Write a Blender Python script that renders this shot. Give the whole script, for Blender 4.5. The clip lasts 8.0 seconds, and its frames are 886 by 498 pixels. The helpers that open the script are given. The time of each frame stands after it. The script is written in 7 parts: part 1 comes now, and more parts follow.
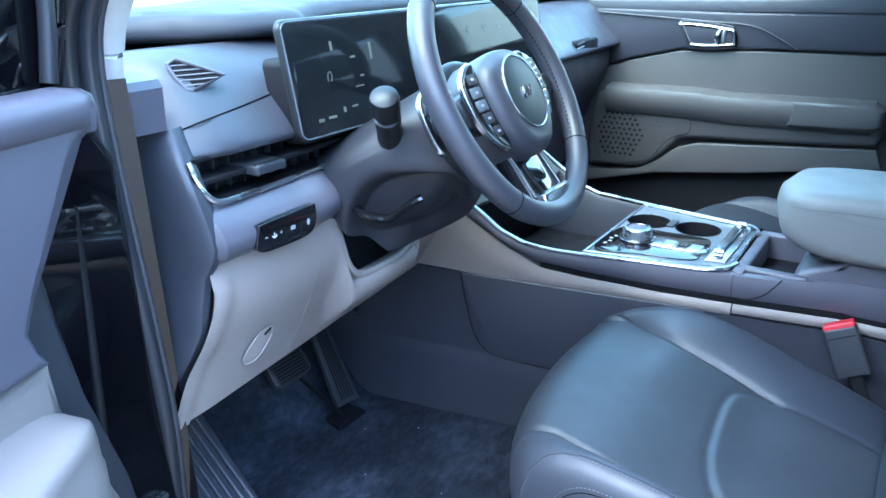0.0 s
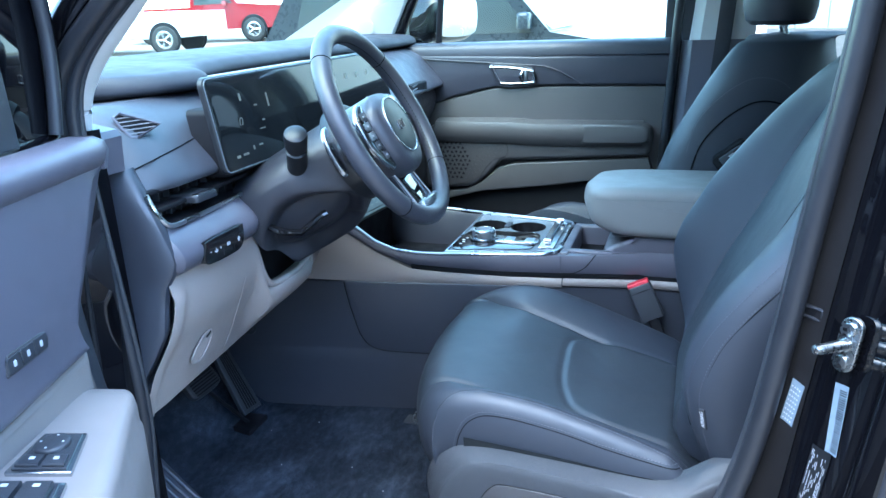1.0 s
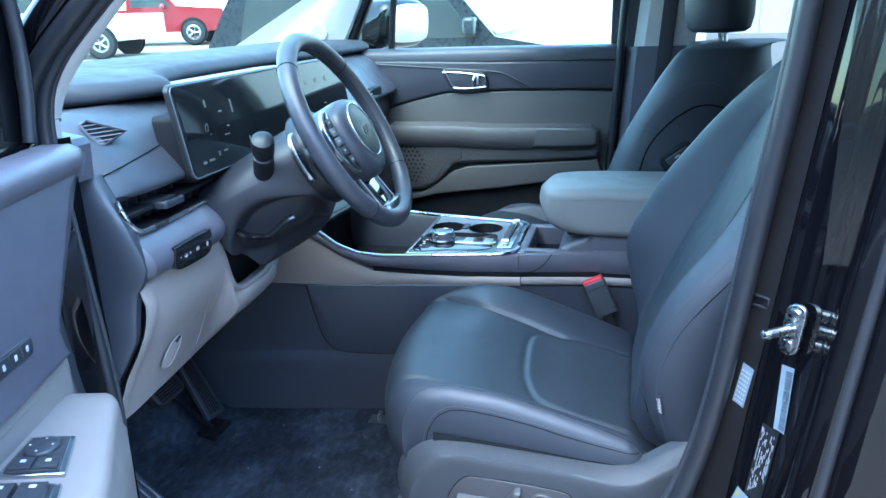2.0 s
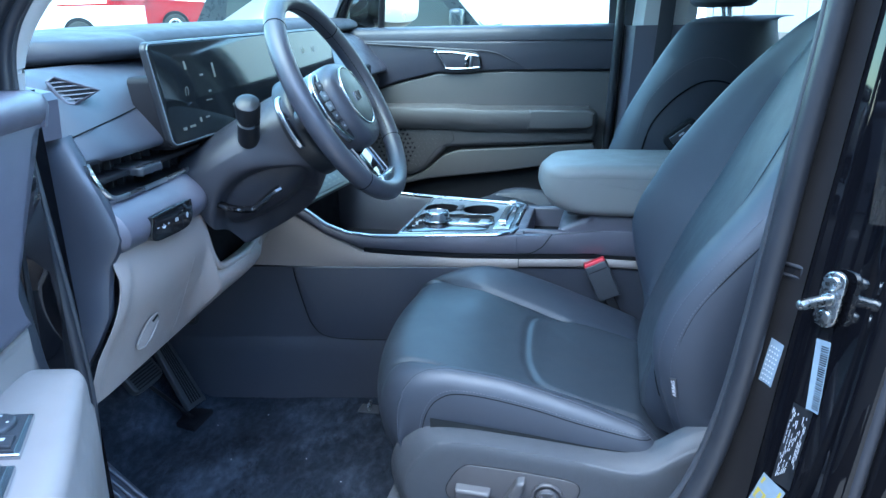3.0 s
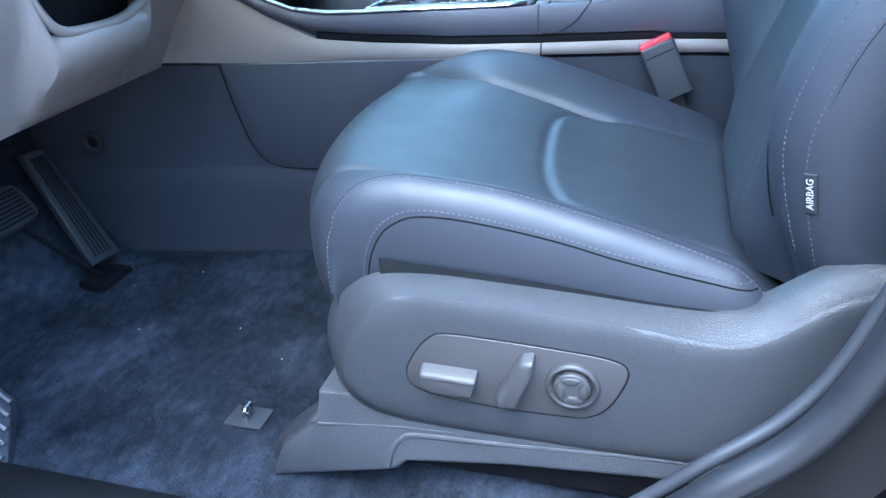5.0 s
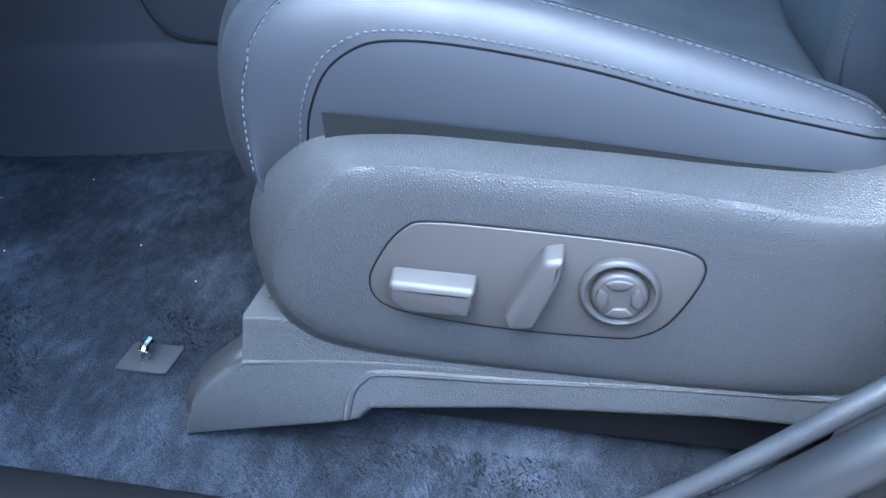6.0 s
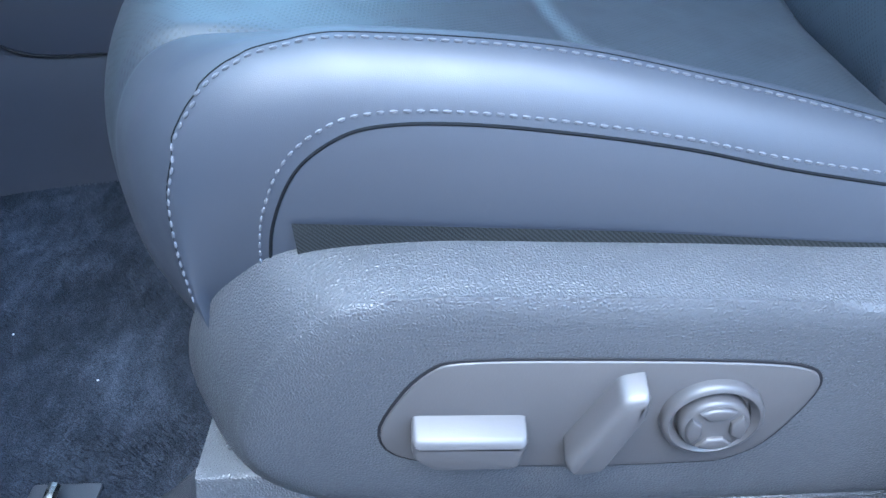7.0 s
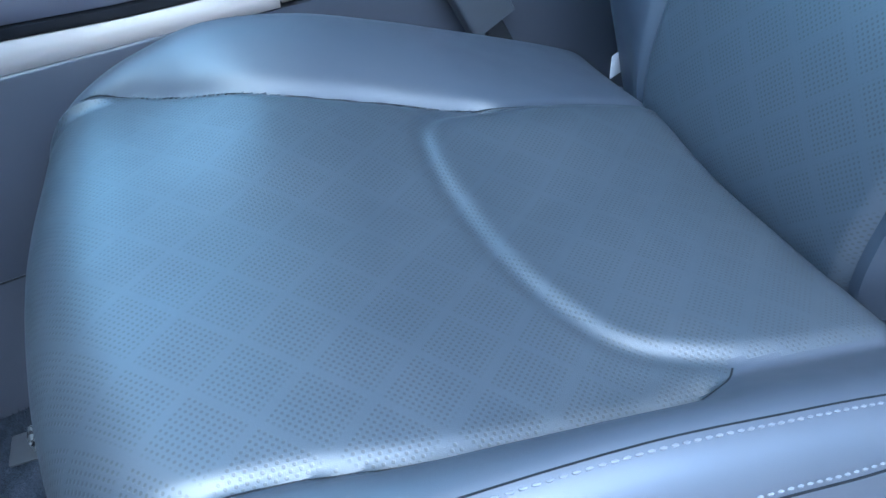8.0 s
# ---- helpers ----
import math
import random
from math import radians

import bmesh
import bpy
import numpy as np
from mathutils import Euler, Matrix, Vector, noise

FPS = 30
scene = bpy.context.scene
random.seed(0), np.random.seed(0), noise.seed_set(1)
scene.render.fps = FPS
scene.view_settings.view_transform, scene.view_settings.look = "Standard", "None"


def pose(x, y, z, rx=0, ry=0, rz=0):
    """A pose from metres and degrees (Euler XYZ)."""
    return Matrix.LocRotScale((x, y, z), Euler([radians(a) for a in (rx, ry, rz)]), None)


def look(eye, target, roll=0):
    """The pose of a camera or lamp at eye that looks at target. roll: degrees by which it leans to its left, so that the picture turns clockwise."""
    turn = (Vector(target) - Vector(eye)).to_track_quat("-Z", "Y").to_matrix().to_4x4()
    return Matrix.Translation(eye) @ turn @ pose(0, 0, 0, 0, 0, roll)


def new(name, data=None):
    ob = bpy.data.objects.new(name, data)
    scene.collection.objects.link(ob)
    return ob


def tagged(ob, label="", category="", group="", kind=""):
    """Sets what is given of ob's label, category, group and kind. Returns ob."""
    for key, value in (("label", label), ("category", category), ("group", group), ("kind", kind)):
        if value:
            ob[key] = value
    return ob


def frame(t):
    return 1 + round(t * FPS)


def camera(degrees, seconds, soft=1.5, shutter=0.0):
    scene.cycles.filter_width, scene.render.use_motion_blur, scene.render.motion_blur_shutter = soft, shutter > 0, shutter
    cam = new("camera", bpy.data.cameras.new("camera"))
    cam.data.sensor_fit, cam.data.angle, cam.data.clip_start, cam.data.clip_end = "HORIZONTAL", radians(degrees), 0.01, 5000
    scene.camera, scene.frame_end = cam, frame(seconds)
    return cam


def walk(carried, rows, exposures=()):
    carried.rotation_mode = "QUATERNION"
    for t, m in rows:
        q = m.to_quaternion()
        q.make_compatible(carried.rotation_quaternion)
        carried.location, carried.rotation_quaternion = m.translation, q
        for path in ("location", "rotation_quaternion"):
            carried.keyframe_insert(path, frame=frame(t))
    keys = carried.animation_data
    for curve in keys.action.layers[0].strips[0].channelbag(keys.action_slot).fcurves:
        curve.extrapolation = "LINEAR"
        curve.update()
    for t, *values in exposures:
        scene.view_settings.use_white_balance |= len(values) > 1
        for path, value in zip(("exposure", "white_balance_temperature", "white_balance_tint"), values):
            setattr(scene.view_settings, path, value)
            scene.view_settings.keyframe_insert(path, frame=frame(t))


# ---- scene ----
cam = camera(62.3, 8.0)
PATH = [
    (0, (-0.006, 0.085, 1.292), (-1.059, 1.627, 0.575), -1.4),
    (0.5, (0.023, -0.09, 1.305), (-0.766, 1.628, 0.652), -2),
    (1, (0.021, -0.252, 1.328), (-0.608, 1.541, 0.703), -2.4),
    (1.5, (0.007, -0.31, 1.34), (-0.516, 1.521, 0.729), -2.2),
    (2.8, (-0.023, -0.26, 1.308), (-0.485, 1.578, 0.67), -1.8),
    (3, (-0.044, -0.241, 1.27), (-0.491, 1.605, 0.644), -1.5),
    (3.5, (-0.039, -0.147, 1.203), (-0.519, 1.68, 0.545), -1.8),
    (4, (-0.042, -0.019, 1.121), (-0.562, 1.773, 0.402), -2.5),
    (4.5, (-0.046, 0.102, 1.042), (-0.593, 1.845, 0.227), -3.4),
    (4.7, (-0.049, 0.144, 1.006), (-0.604, 1.866, 0.152), -3.8),
    (5.8, (-0.138, 0.348, 0.828), (-0.553, 1.99, -0.235), -2.9),
    (6, (-0.153, 0.377, 0.793), (-0.52, 2.019, -0.287), -2.8),
    (6.5, (-0.19, 0.455, 0.751), (-0.407, 2.066, -0.415), -2.4),
    (7, (-0.254, 0.533, 0.807), (-0.284, 2.118, -0.412), -2.6),
    (7.2, (-0.278, 0.566, 0.845), (-0.21, 2.153, -0.369), -2.8),
    (7.5, (-0.304, 0.613, 0.924), (-0.09, 2.114, -0.399), -2.6),
    (7.8, (-0.326, 0.677, 0.933), (0.016, 2.123, -0.347), -4.1),
    (8, (-0.326, 0.7, 0.94), (0.101, 2.144, -0.335), -5.1),
]
EXPO = [(0.0, 4.42, 5500, 1), (1.5, 4.00, 5350, -2), (3.0, 3.95, 5250, -2), (3.6, 4.05, 5250, -1), (4.0, 4.30, 5300, 0), (4.7, 4.52, 5400, 1), (6.0, 4.65, 5550, 0), (6.7, 4.68, 5550, 0), (7.3, 4.80, 5400, -1), (8.0, 4.95, 5300, -4)]
walk(cam, [(t, look(eye, target, roll)) for t, eye, target, roll in PATH], EXPO)

# ---- sky and sun ----
world = bpy.data.worlds.new("sky")
scene.world = world
world.use_nodes = True
wn = world.node_tree.nodes
sky = wn.new("ShaderNodeTexSky")
sky.sky_type = "NISHITA"
sky.sun_disc = False
SUN_EL, SUN_AZ = 64.0, -168.0
sky.sun_elevation, sky.sun_rotation = radians(SUN_EL), radians(SUN_AZ)
wn["Background"].inputs[1].default_value = 0.14
world.node_tree.links.new(sky.outputs[0], wn["Background"].inputs[0])
lamp = bpy.data.lights.new("sun", "SUN")
lamp.energy, lamp.angle, lamp.color = 0.26, radians(60), (0.98, 0.98, 1.0)
sun = new("sun", lamp)
sd = Vector((math.sin(radians(SUN_AZ)) * math.cos(radians(SUN_EL)), math.cos(radians(SUN_AZ)) * math.cos(radians(SUN_EL)), math.sin(radians(SUN_EL))))
sun.matrix_world = look(sd * 50, (0, 0, 0))
# ---- materials ----
def mat(name, color, rough=0.5, metal=0.0, grain=0.0, scale=400.0, tone=0.12, tone_scale=6.0, coat=0.0, kind="noise", spec=0.5, spread=0.08):
    """A surface with two scales of variation: slow tone changes and a fine grain in relief."""
    m = bpy.data.materials.new(name)
    m.use_nodes = True
    n, l = m.node_tree.nodes, m.node_tree.links
    b = n["Principled BSDF"]
    b.inputs["Metallic"].default_value = metal
    b.inputs["Coat Weight"].default_value = coat
    b.inputs["Coat Roughness"].default_value = 0.04
    b.inputs["Specular IOR Level"].default_value = spec
    tc = n.new("ShaderNodeTexCoord")
    no = n.new("ShaderNodeTexNoise")
    no.inputs["Scale"].default_value, no.inputs["Detail"].default_value = tone_scale, 6
    l.new(tc.outputs["Object"], no.inputs["Vector"])
    mix = n.new("ShaderNodeMix")
    mix.data_type = "RGBA"
    lo, hi = [c * (1 - tone) for c in color], [min(1, c * (1 + tone)) for c in color]
    mix.inputs["A"].default_value, mix.inputs["B"].default_value = (*lo, 1), (*hi, 1)
    l.new(no.outputs["Fac"], mix.inputs["Factor"])
    l.new(mix.outputs["Result"], b.inputs["Base Color"])
    mr = n.new("ShaderNodeMapRange")
    mr.inputs["From Min"].default_value, mr.inputs["From Max"].default_value = 0.3, 0.7
    mr.inputs["To Min"].default_value, mr.inputs["To Max"].default_value = max(0.02, rough - spread), min(1, rough + spread)
    n2 = n.new("ShaderNodeTexNoise")
    n2.inputs["Scale"].default_value, n2.inputs["Detail"].default_value = tone_scale * 4, 4
    l.new(tc.outputs["Object"], n2.inputs["Vector"])
    l.new(n2.outputs["Fac"], mr.inputs["Value"])
    l.new(mr.outputs["Result"], b.inputs["Roughness"])
    if grain:
        if kind == "leather":
            t = n.new("ShaderNodeTexVoronoi")
            t.feature = "DISTANCE_TO_EDGE"
            t.inputs["Scale"].default_value = scale
            out = t.outputs["Distance"]
        else:
            t = n.new("ShaderNodeTexNoise")
            t.inputs["Scale"].default_value, t.inputs["Detail"].default_value = scale, 3
            out = t.outputs["Fac"]
        l.new(tc.outputs["Object"], t.inputs["Vector"])
        bu = n.new("ShaderNodeBump")
        bu.inputs["Strength"].default_value, bu.inputs["Distance"].default_value = grain, 0.001
        l.new(out, bu.inputs["Height"])
        l.new(bu.outputs["Normal"], b.inputs["Normal"])
    return m


SLATE = mat("slate_soft_plastic", (0.090, 0.086, 0.106), 0.40, 0, 0.2, 1100, 0.08, kind="leather", spec=0.7)
GRAIN = mat("grained_slate_plastic", (0.040, 0.043, 0.050), 0.46, 0, 0.80, 520, 0.08, kind="leather", spec=0.68)
LEATHER = mat("navy_grey_leather", (0.021, 0.027, 0.036), 0.50, 0, 0.10, 1300, 0.12, kind="leather", spread=0.04, spec=0.75)
LEATHER_SIDE = mat("smooth_navy_grey_leather", (0.023, 0.028, 0.040), 0.54, 0, 0.10, 1300, 0.12, kind="leather", spread=0.04, spec=0.75)
DASHTOP = mat("matt_slate_dash_top", (0.036, 0.038, 0.048), 0.62, 0, 0.22, 1200, 0.08, kind="leather", spec=0.35)
DASH = mat("dark_slate_dash_skin", (0.041, 0.043, 0.055), 0.41, 0, 0.22, 1200, 0.08, kind="leather", spec=0.75)
BEIGE = mat("warm_grey_plastic", (0.305, 0.262, 0.240), 0.42, 0, 0.2, 900, 0.05, kind="leather")
BEIGE_SOFT = mat("warm_grey_leatherette", (0.100, 0.097, 0.094), 0.45, 0, 0.15, 1000, 0.05, kind="leather")
LIDGREY = mat("pale_warm_grey_leatherette", (0.21, 0.205, 0.195), 0.48, 0, 0.15, 1000, 0.05, kind="leather")
DOORGREY = mat("pale_grey_door_plastic", (0.20, 0.175, 0.162), 0.50, 0, 0.2, 900, 0.05, kind="leather", spec=0.4)
DARK = mat("charcoal_plastic", (0.030, 0.032, 0.038), 0.42, 0, 0.3, 800, 0.1)
BLACK = mat("matt_black_plastic", (0.008, 0.008, 0.010), 0.6, 0, 0.2, 700, 0.1, spec=0.2)
RUBBER = mat("black_rubber_seal", (0.022, 0.023, 0.028), 0.42, 0, 0.1, 300, 0.1, spec=0.45)
PIANO = mat("gloss_black_panel", (0.006, 0.006, 0.007), 0.08, 0, 0, 1, 0.1, coat=0.6)
PAINT = mat("gloss_black_car_paint", (0.003, 0.003, 0.004), 0.035, 0, 0, 1, 0.1, spread=0.01)
CHROME = mat("satin_chrome", (0.50, 0.515, 0.54), 0.22, 1.0, 0, 1, 0.03, spread=0.06)
SATIN = mat("brushed_aluminium_trim", (0.50, 0.52, 0.55), 0.30, 1.0, 0.1, 900, 0.05)
STEEL = mat("zinc_plated_steel", (0.42, 0.43, 0.43), 0.28, 1.0, 0.15, 200, 0.12, 40)
FABRIC = mat("woven_grey_fabric", (0.028, 0.031, 0.033), 0.9, 0, 0.9, 1600, 0.2, spec=0.1)
THREAD = mat("pale_grey_thread", (0.085, 0.09, 0.105), 0.6, 0, 0, 1, 0.05)
DARKTHREAD = mat("dark_seam", (0.006, 0.007, 0.009), 0.8, 0, 0, 1, 0.05, spec=0.1)
PEDAL = mat("ribbed_black_rubber", (0.028, 0.030, 0.035), 0.5, 0, 0.4, 500, 0.1)
RED = mat("red_plastic", (0.62, 0.03, 0.05), 0.35, 0, 0, 1, 0.05)
WHITE = mat("white_print", (0.45, 0.46, 0.49), 0.55, 0, 0, 1, 0.03)
WHITELABEL = mat("pale_blue_sticker", (0.17, 0.21, 0.25), 0.4, 0, 0, 1, 0.12, 120)
YELLOW = mat("yellow_sticker", (0.35, 0.27, 0.03), 0.45, 0, 0, 1, 0.05)
CAP = mat("sticker_black", (0.01, 0.011, 0.013), 0.3, 0, 0, 1, 0.05)
SCREEN = mat("dark_display_glass", (0.010, 0.012, 0.013), 0.07, 0, 0, 1, 0.1, spec=0.30, spread=0.02)
ICON = mat("pale_display_mark", (0.13, 0.13, 0.11), 0.4, 0, 0, 1, 0.05)
HEADLINER = mat("pale_grey_headliner", (0.55, 0.54, 0.52), 0.9, 0, 0.5, 900, 0.05)
ASPHALT = mat("pale_worn_asphalt", (0.27, 0.225, 0.18), 0.9, 0, 0.6, 60, 0.3, 0.6)
WALLPAINT = mat("white_painted_metal_wall", (0.82, 0.82, 0.80), 0.6, 0, 0.1, 40, 0.04, 0.8)
STUCCO = mat("tan_rendered_wall", (0.36, 0.29, 0.23), 0.85, 0, 0.5, 30, 0.12, 0.5)
REDPAINT = mat("red_vehicle_paint", (0.22, 0.008, 0.012), 0.2, 0, 0, 1, 0.05, coat=0.8)
WHITEPAINT = mat("white_vehicle_paint", (0.8, 0.8, 0.8), 0.25, 0, 0, 1, 0.03, coat=0.6)
TINT = mat("dark_tinted_glass", (0.05, 0.06, 0.06), 0.10, 0, 0, 1, 0.1, coat=0.3, spread=0.02)
SEALGREY = mat("grey_rubber_door_seal", (0.016, 0.017, 0.021), 0.38, 0, 0.1, 300, 0.1, spec=0.5)
PILLARTRIM = mat("matt_dark_pillar_trim", (0.009, 0.008, 0.0085), 0.55, 0, 0.25, 900, 0.08, spec=0.3)
SILVER = mat("silver_painted_plastic", (0.15, 0.17, 0.19), 0.34, 0.3, 0, 1, 0.04)
RIBBED = mat("pale_ribbed_trim", (0.20, 0.20, 0.215), 0.38, 0, 0.1, 900, 0.06)
EMBLEM = mat("smoked_emblem_face", (0.016, 0.022, 0.024), 0.42, 0, 0, 1, 0.1, spec=0.3)
SPEAKER = mat("dark_grey_speaker_cloth", (0.052, 0.050, 0.049), 0.6, 0, 0.3, 900, 0.08)
PANELSATIN = mat("grey_green_satin_panel", (0.095, 0.108, 0.100), 0.50, 0, 0.1, 900, 0.05, spec=0.4)
COLUMNSKIN = mat("dark_slate_column_plastic", (0.024, 0.025, 0.032), 0.46, 0, 0.25, 1000, 0.08, kind="leather", spec=0.5)
STALKBLACK = mat("black_stalk_plastic", (0.010, 0.011, 0.013), 0.38, 0, 0.1, 900, 0.08)
# far door's warm grey, with the dimmer light over there put into its colour
DOORSOFT = mat("shaded_warm_grey_leatherette", (0.072, 0.069, 0.067), 0.48, 0, 0.15, 1000, 0.05, kind="leather")
DOORSLATE = mat("dark_slate_door_skin", (0.029, 0.031, 0.040), 0.45, 0, 0.2, 1100, 0.08, kind="leather", spec=0.6)
PANELGREY = mat("smooth_grey_switch_plastic", (0.053, 0.051, 0.054), 0.40, 0, 0.1, 1300, 0.06)
GREYPAINT = mat("blue_grey_vehicle_paint", (0.022, 0.028, 0.034), 0.3, 0, 0, 1, 0.05, coat=0.3)
TYRE = mat("tyre_rubber", (0.02, 0.02, 0.02), 0.8, 0, 0.4, 80, 0.15)


def perforated(name, base, upright=False):
    """Leather with rows of fine holes grouped in diamond patches."""
    m = base.copy()
    m.name = name
    n, l = m.node_tree.nodes, m.node_tree.links
    b = n["Principled BSDF"]
    tc = n.new("ShaderNodeTexCoord")
    mp = n.new("ShaderNodeMapping")
    mp.inputs["Scale"].default_value = (0, 310, 310) if upright else (310, 310, 0)
    mp.inputs["Rotation"].default_value = (0.785, 0, 0) if upright else (0, 0, 0.785)
    l.new(tc.outputs["Object"], mp.inputs["Vector"])
    v = n.new("ShaderNodeTexVoronoi")
    v.inputs["Scale"].default_value, v.inputs["Randomness"].default_value = 1.0, 0.0
    l.new(mp.outputs["Vector"], v.inputs["Vector"])
    hole = n.new("ShaderNodeMapRange")
    hole.inputs["From Min"].default_value, hole.inputs["From Max"].default_value = 0.20, 0.32
    l.new(v.outputs["Distance"], hole.inputs["Value"])
    mp2 = n.new("ShaderNodeMapping")
    mp2.inputs["Scale"].default_value = (0, 26, 26) if upright else (26, 26, 0)
    mp2.inputs["Rotation"].default_value = (0.785, 0, 0) if upright else (0, 0, 0.785)
    l.new(tc.outputs["Object"], mp2.inputs["Vector"])
    w = n.new("ShaderNodeTexVoronoi")
    w.feature = "DISTANCE_TO_EDGE"
    w.inputs["Scale"].default_value, w.inputs["Randomness"].default_value = 1.0, 0.0
    l.new(mp2.outputs["Vector"], w.inputs["Vector"])
    gap = n.new("ShaderNodeMapRange")
    gap.inputs["From Min"].default_value, gap.inputs["From Max"].default_value = 0.035, 0.095
    gap.inputs["To Min"].default_value, gap.inputs["To Max"].default_value = 1.0, 0.0
    l.new(w.outputs["Distance"], gap.inputs["Value"])
    mx = n.new("ShaderNodeMath")
    mx.operation = "MAXIMUM"
    l.new(hole.outputs["Result"], mx.inputs[0])
    l.new(gap.outputs["Result"], mx.inputs[1])
    src = b.inputs["Base Color"].links[0].from_socket
    mul = n.new("ShaderNodeMix")
    mul.data_type, mul.blend_type = "RGBA", "MULTIPLY"
    mul.inputs["Factor"].default_value = 1.0
    sh = n.new("ShaderNodeMapRange")
    sh.inputs["To Min"].default_value = 0.34
    l.new(mx.outputs["Value"], sh.inputs["Value"])
    l.new(src, mul.inputs["A"])
    l.new(sh.outputs["Result"], mul.inputs["B"])
    l.new(mul.outputs["Result"], b.inputs["Base Color"])
    bump = n.new("ShaderNodeBump")
    bump.inputs["Strength"].default_value, bump.inputs["Distance"].default_value = 0.22, 0.0005
    l.new(mx.outputs["Value"], bump.inputs["Height"])
    old = b.inputs["Normal"].links[0].from_socket
    l.new(old, bump.inputs["Normal"])
    l.new(bump.outputs["Normal"], b.inputs["Normal"])
    return m


PERF = perforated("perforated_navy_grey_leather", LEATHER)
PERF_UP = perforated("perforated_navy_grey_back_leather", LEATHER, True)


def glass(name, color=(0.86, 0.95, 0.93)):
    m = bpy.data.materials.new(name)
    m.use_nodes = True
    n, l = m.node_tree.nodes, m.node_tree.links
    n.remove(n["Principled BSDF"])
    tr, gl, mx = n.new("ShaderNodeBsdfTransparent"), n.new("ShaderNodeBsdfGlossy"), n.new("ShaderNodeMixShader")
    tr.inputs["Color"].default_value = (*color, 1)
    gl.inputs["Roughness"].default_value = 0.0
    mx.inputs["Fac"].default_value = 0.05
    l.new(tr.outputs[0], mx.inputs[1])
    l.new(gl.outputs[0], mx.inputs[2])
    l.new(mx.outputs[0], n["Material Output"].inputs["Surface"])
    return m


def carpet(name):
    """Short pile: fibre specks, brushed streaks and paler dusty patches."""
    m = mat(name, (0.025, 0.030, 0.041), 0.95, 0, 1.0, 1300, 0.2, 5, spec=0.05)
    n, l = m.node_tree.nodes, m.node_tree.links
    b = n["Principled BSDF"]
    tc = n.new("ShaderNodeTexCoord")
    src = b.inputs["Base Color"].links[0].from_socket
    for sc, st, det, lo, hi, dark, light in ((900, (1, 1, 1), 2, 0.35, 0.65, 0.5, 1.6), (7, (1.3, 0.9, 1), 9, 0.42, 0.66, 0.8, 1.6), (45, (1.6, 0.8, 1), 5, 0.4, 0.7, 0.8, 1.35)):
        mp, no, mr, mu = n.new("ShaderNodeMapping"), n.new("ShaderNodeTexNoise"), n.new("ShaderNodeMapRange"), n.new("ShaderNodeMix")
        mp.inputs["Scale"].default_value = st
        mp.inputs["Rotation"].default_value = (0, 0, 0.5)
        no.inputs["Scale"].default_value, no.inputs["Detail"].default_value = sc, det
        mr.inputs["From Min"].default_value, mr.inputs["From Max"].default_value = lo, hi
        mr.inputs["To Min"].default_value, mr.inputs["To Max"].default_value = dark, light
        mu.data_type, mu.blend_type = "RGBA", "MULTIPLY"
        mu.inputs["Factor"].default_value = 1.0
        l.new(tc.outputs["Object"], mp.inputs["Vector"])
        l.new(mp.outputs["Vector"], no.inputs["Vector"])
        l.new(no.outputs["Fac"], mr.inputs["Value"])
        l.new(src, mu.inputs["A"])
        l.new(mr.outputs["Result"], mu.inputs["B"])
        src = mu.outputs["Result"]
    l.new(src, b.inputs["Base Color"])
    return m


def weave(m, scale, depth):
    """Adds fine cross ribs to a cloth."""
    n, l = m.node_tree.nodes, m.node_tree.links
    b = n["Principled BSDF"]
    tc, wv, mr, mu = n.new("ShaderNodeTexCoord"), n.new("ShaderNodeTexWave"), n.new("ShaderNodeMapRange"), n.new("ShaderNodeMix")
    wv.inputs["Scale"].default_value, wv.inputs["Distortion"].default_value = scale, 1.5
    wv.inputs["Detail"].default_value = 2.0
    wv.bands_direction = "DIAGONAL"
    l.new(tc.outputs["Object"], wv.inputs["Vector"])
    mr.inputs["To Min"].default_value = depth
    l.new(wv.outputs["Fac"], mr.inputs["Value"])
    mu.data_type, mu.blend_type = "RGBA", "MULTIPLY"
    mu.inputs["Factor"].default_value = 1.0
    l.new(b.inputs["Base Color"].links[0].from_socket, mu.inputs["A"])
    l.new(mr.outputs["Result"], mu.inputs["B"])
    l.new(mu.outputs["Result"], b.inputs["Base Color"])


weave(FABRIC, 240.0, 0.35)
CARPET = carpet("navy_pile_carpet")
PRIVACY = glass("dark_privacy_glass", (0.30, 0.34, 0.34))
GLASS = glass("clear_car_glass", (0.86, 0.97, 0.82))
# ---- building helpers ----
from mathutils.bvhtree import BVHTree


def empty(name, label, category, at=(0, 0, 0), group="", kind=""):
    ob = new(name)
    ob.location = at
    bpy.context.view_layer.update()
    return tagged(ob, label, category, group, kind)


def part(name, bm, material, parent=None, label="", angle=38):
    """Links a bmesh as one mesh object, smooth but for its sharp edges."""
    bmesh.ops.recalc_face_normals(bm, faces=bm.faces)
    me = bpy.data.meshes.new(name)
    bm.to_mesh(me)
    bm.free()
    me.materials.append(material)
    for p in me.polygons:
        p.use_smooth = True
    me.set_sharp_from_angle(angle=radians(angle))
    ob = new(name, me)
    if parent is not None:
        ob.parent = parent
        if parent.type == "EMPTY":
            ob.matrix_parent_inverse = Matrix.Translation(-parent.location)
    return tagged(ob, label)


def thing(name, bm, material, label, category, group="", kind="", angle=38):
    return tagged(part(name, bm, material, None, "", angle), label, category, group, kind)


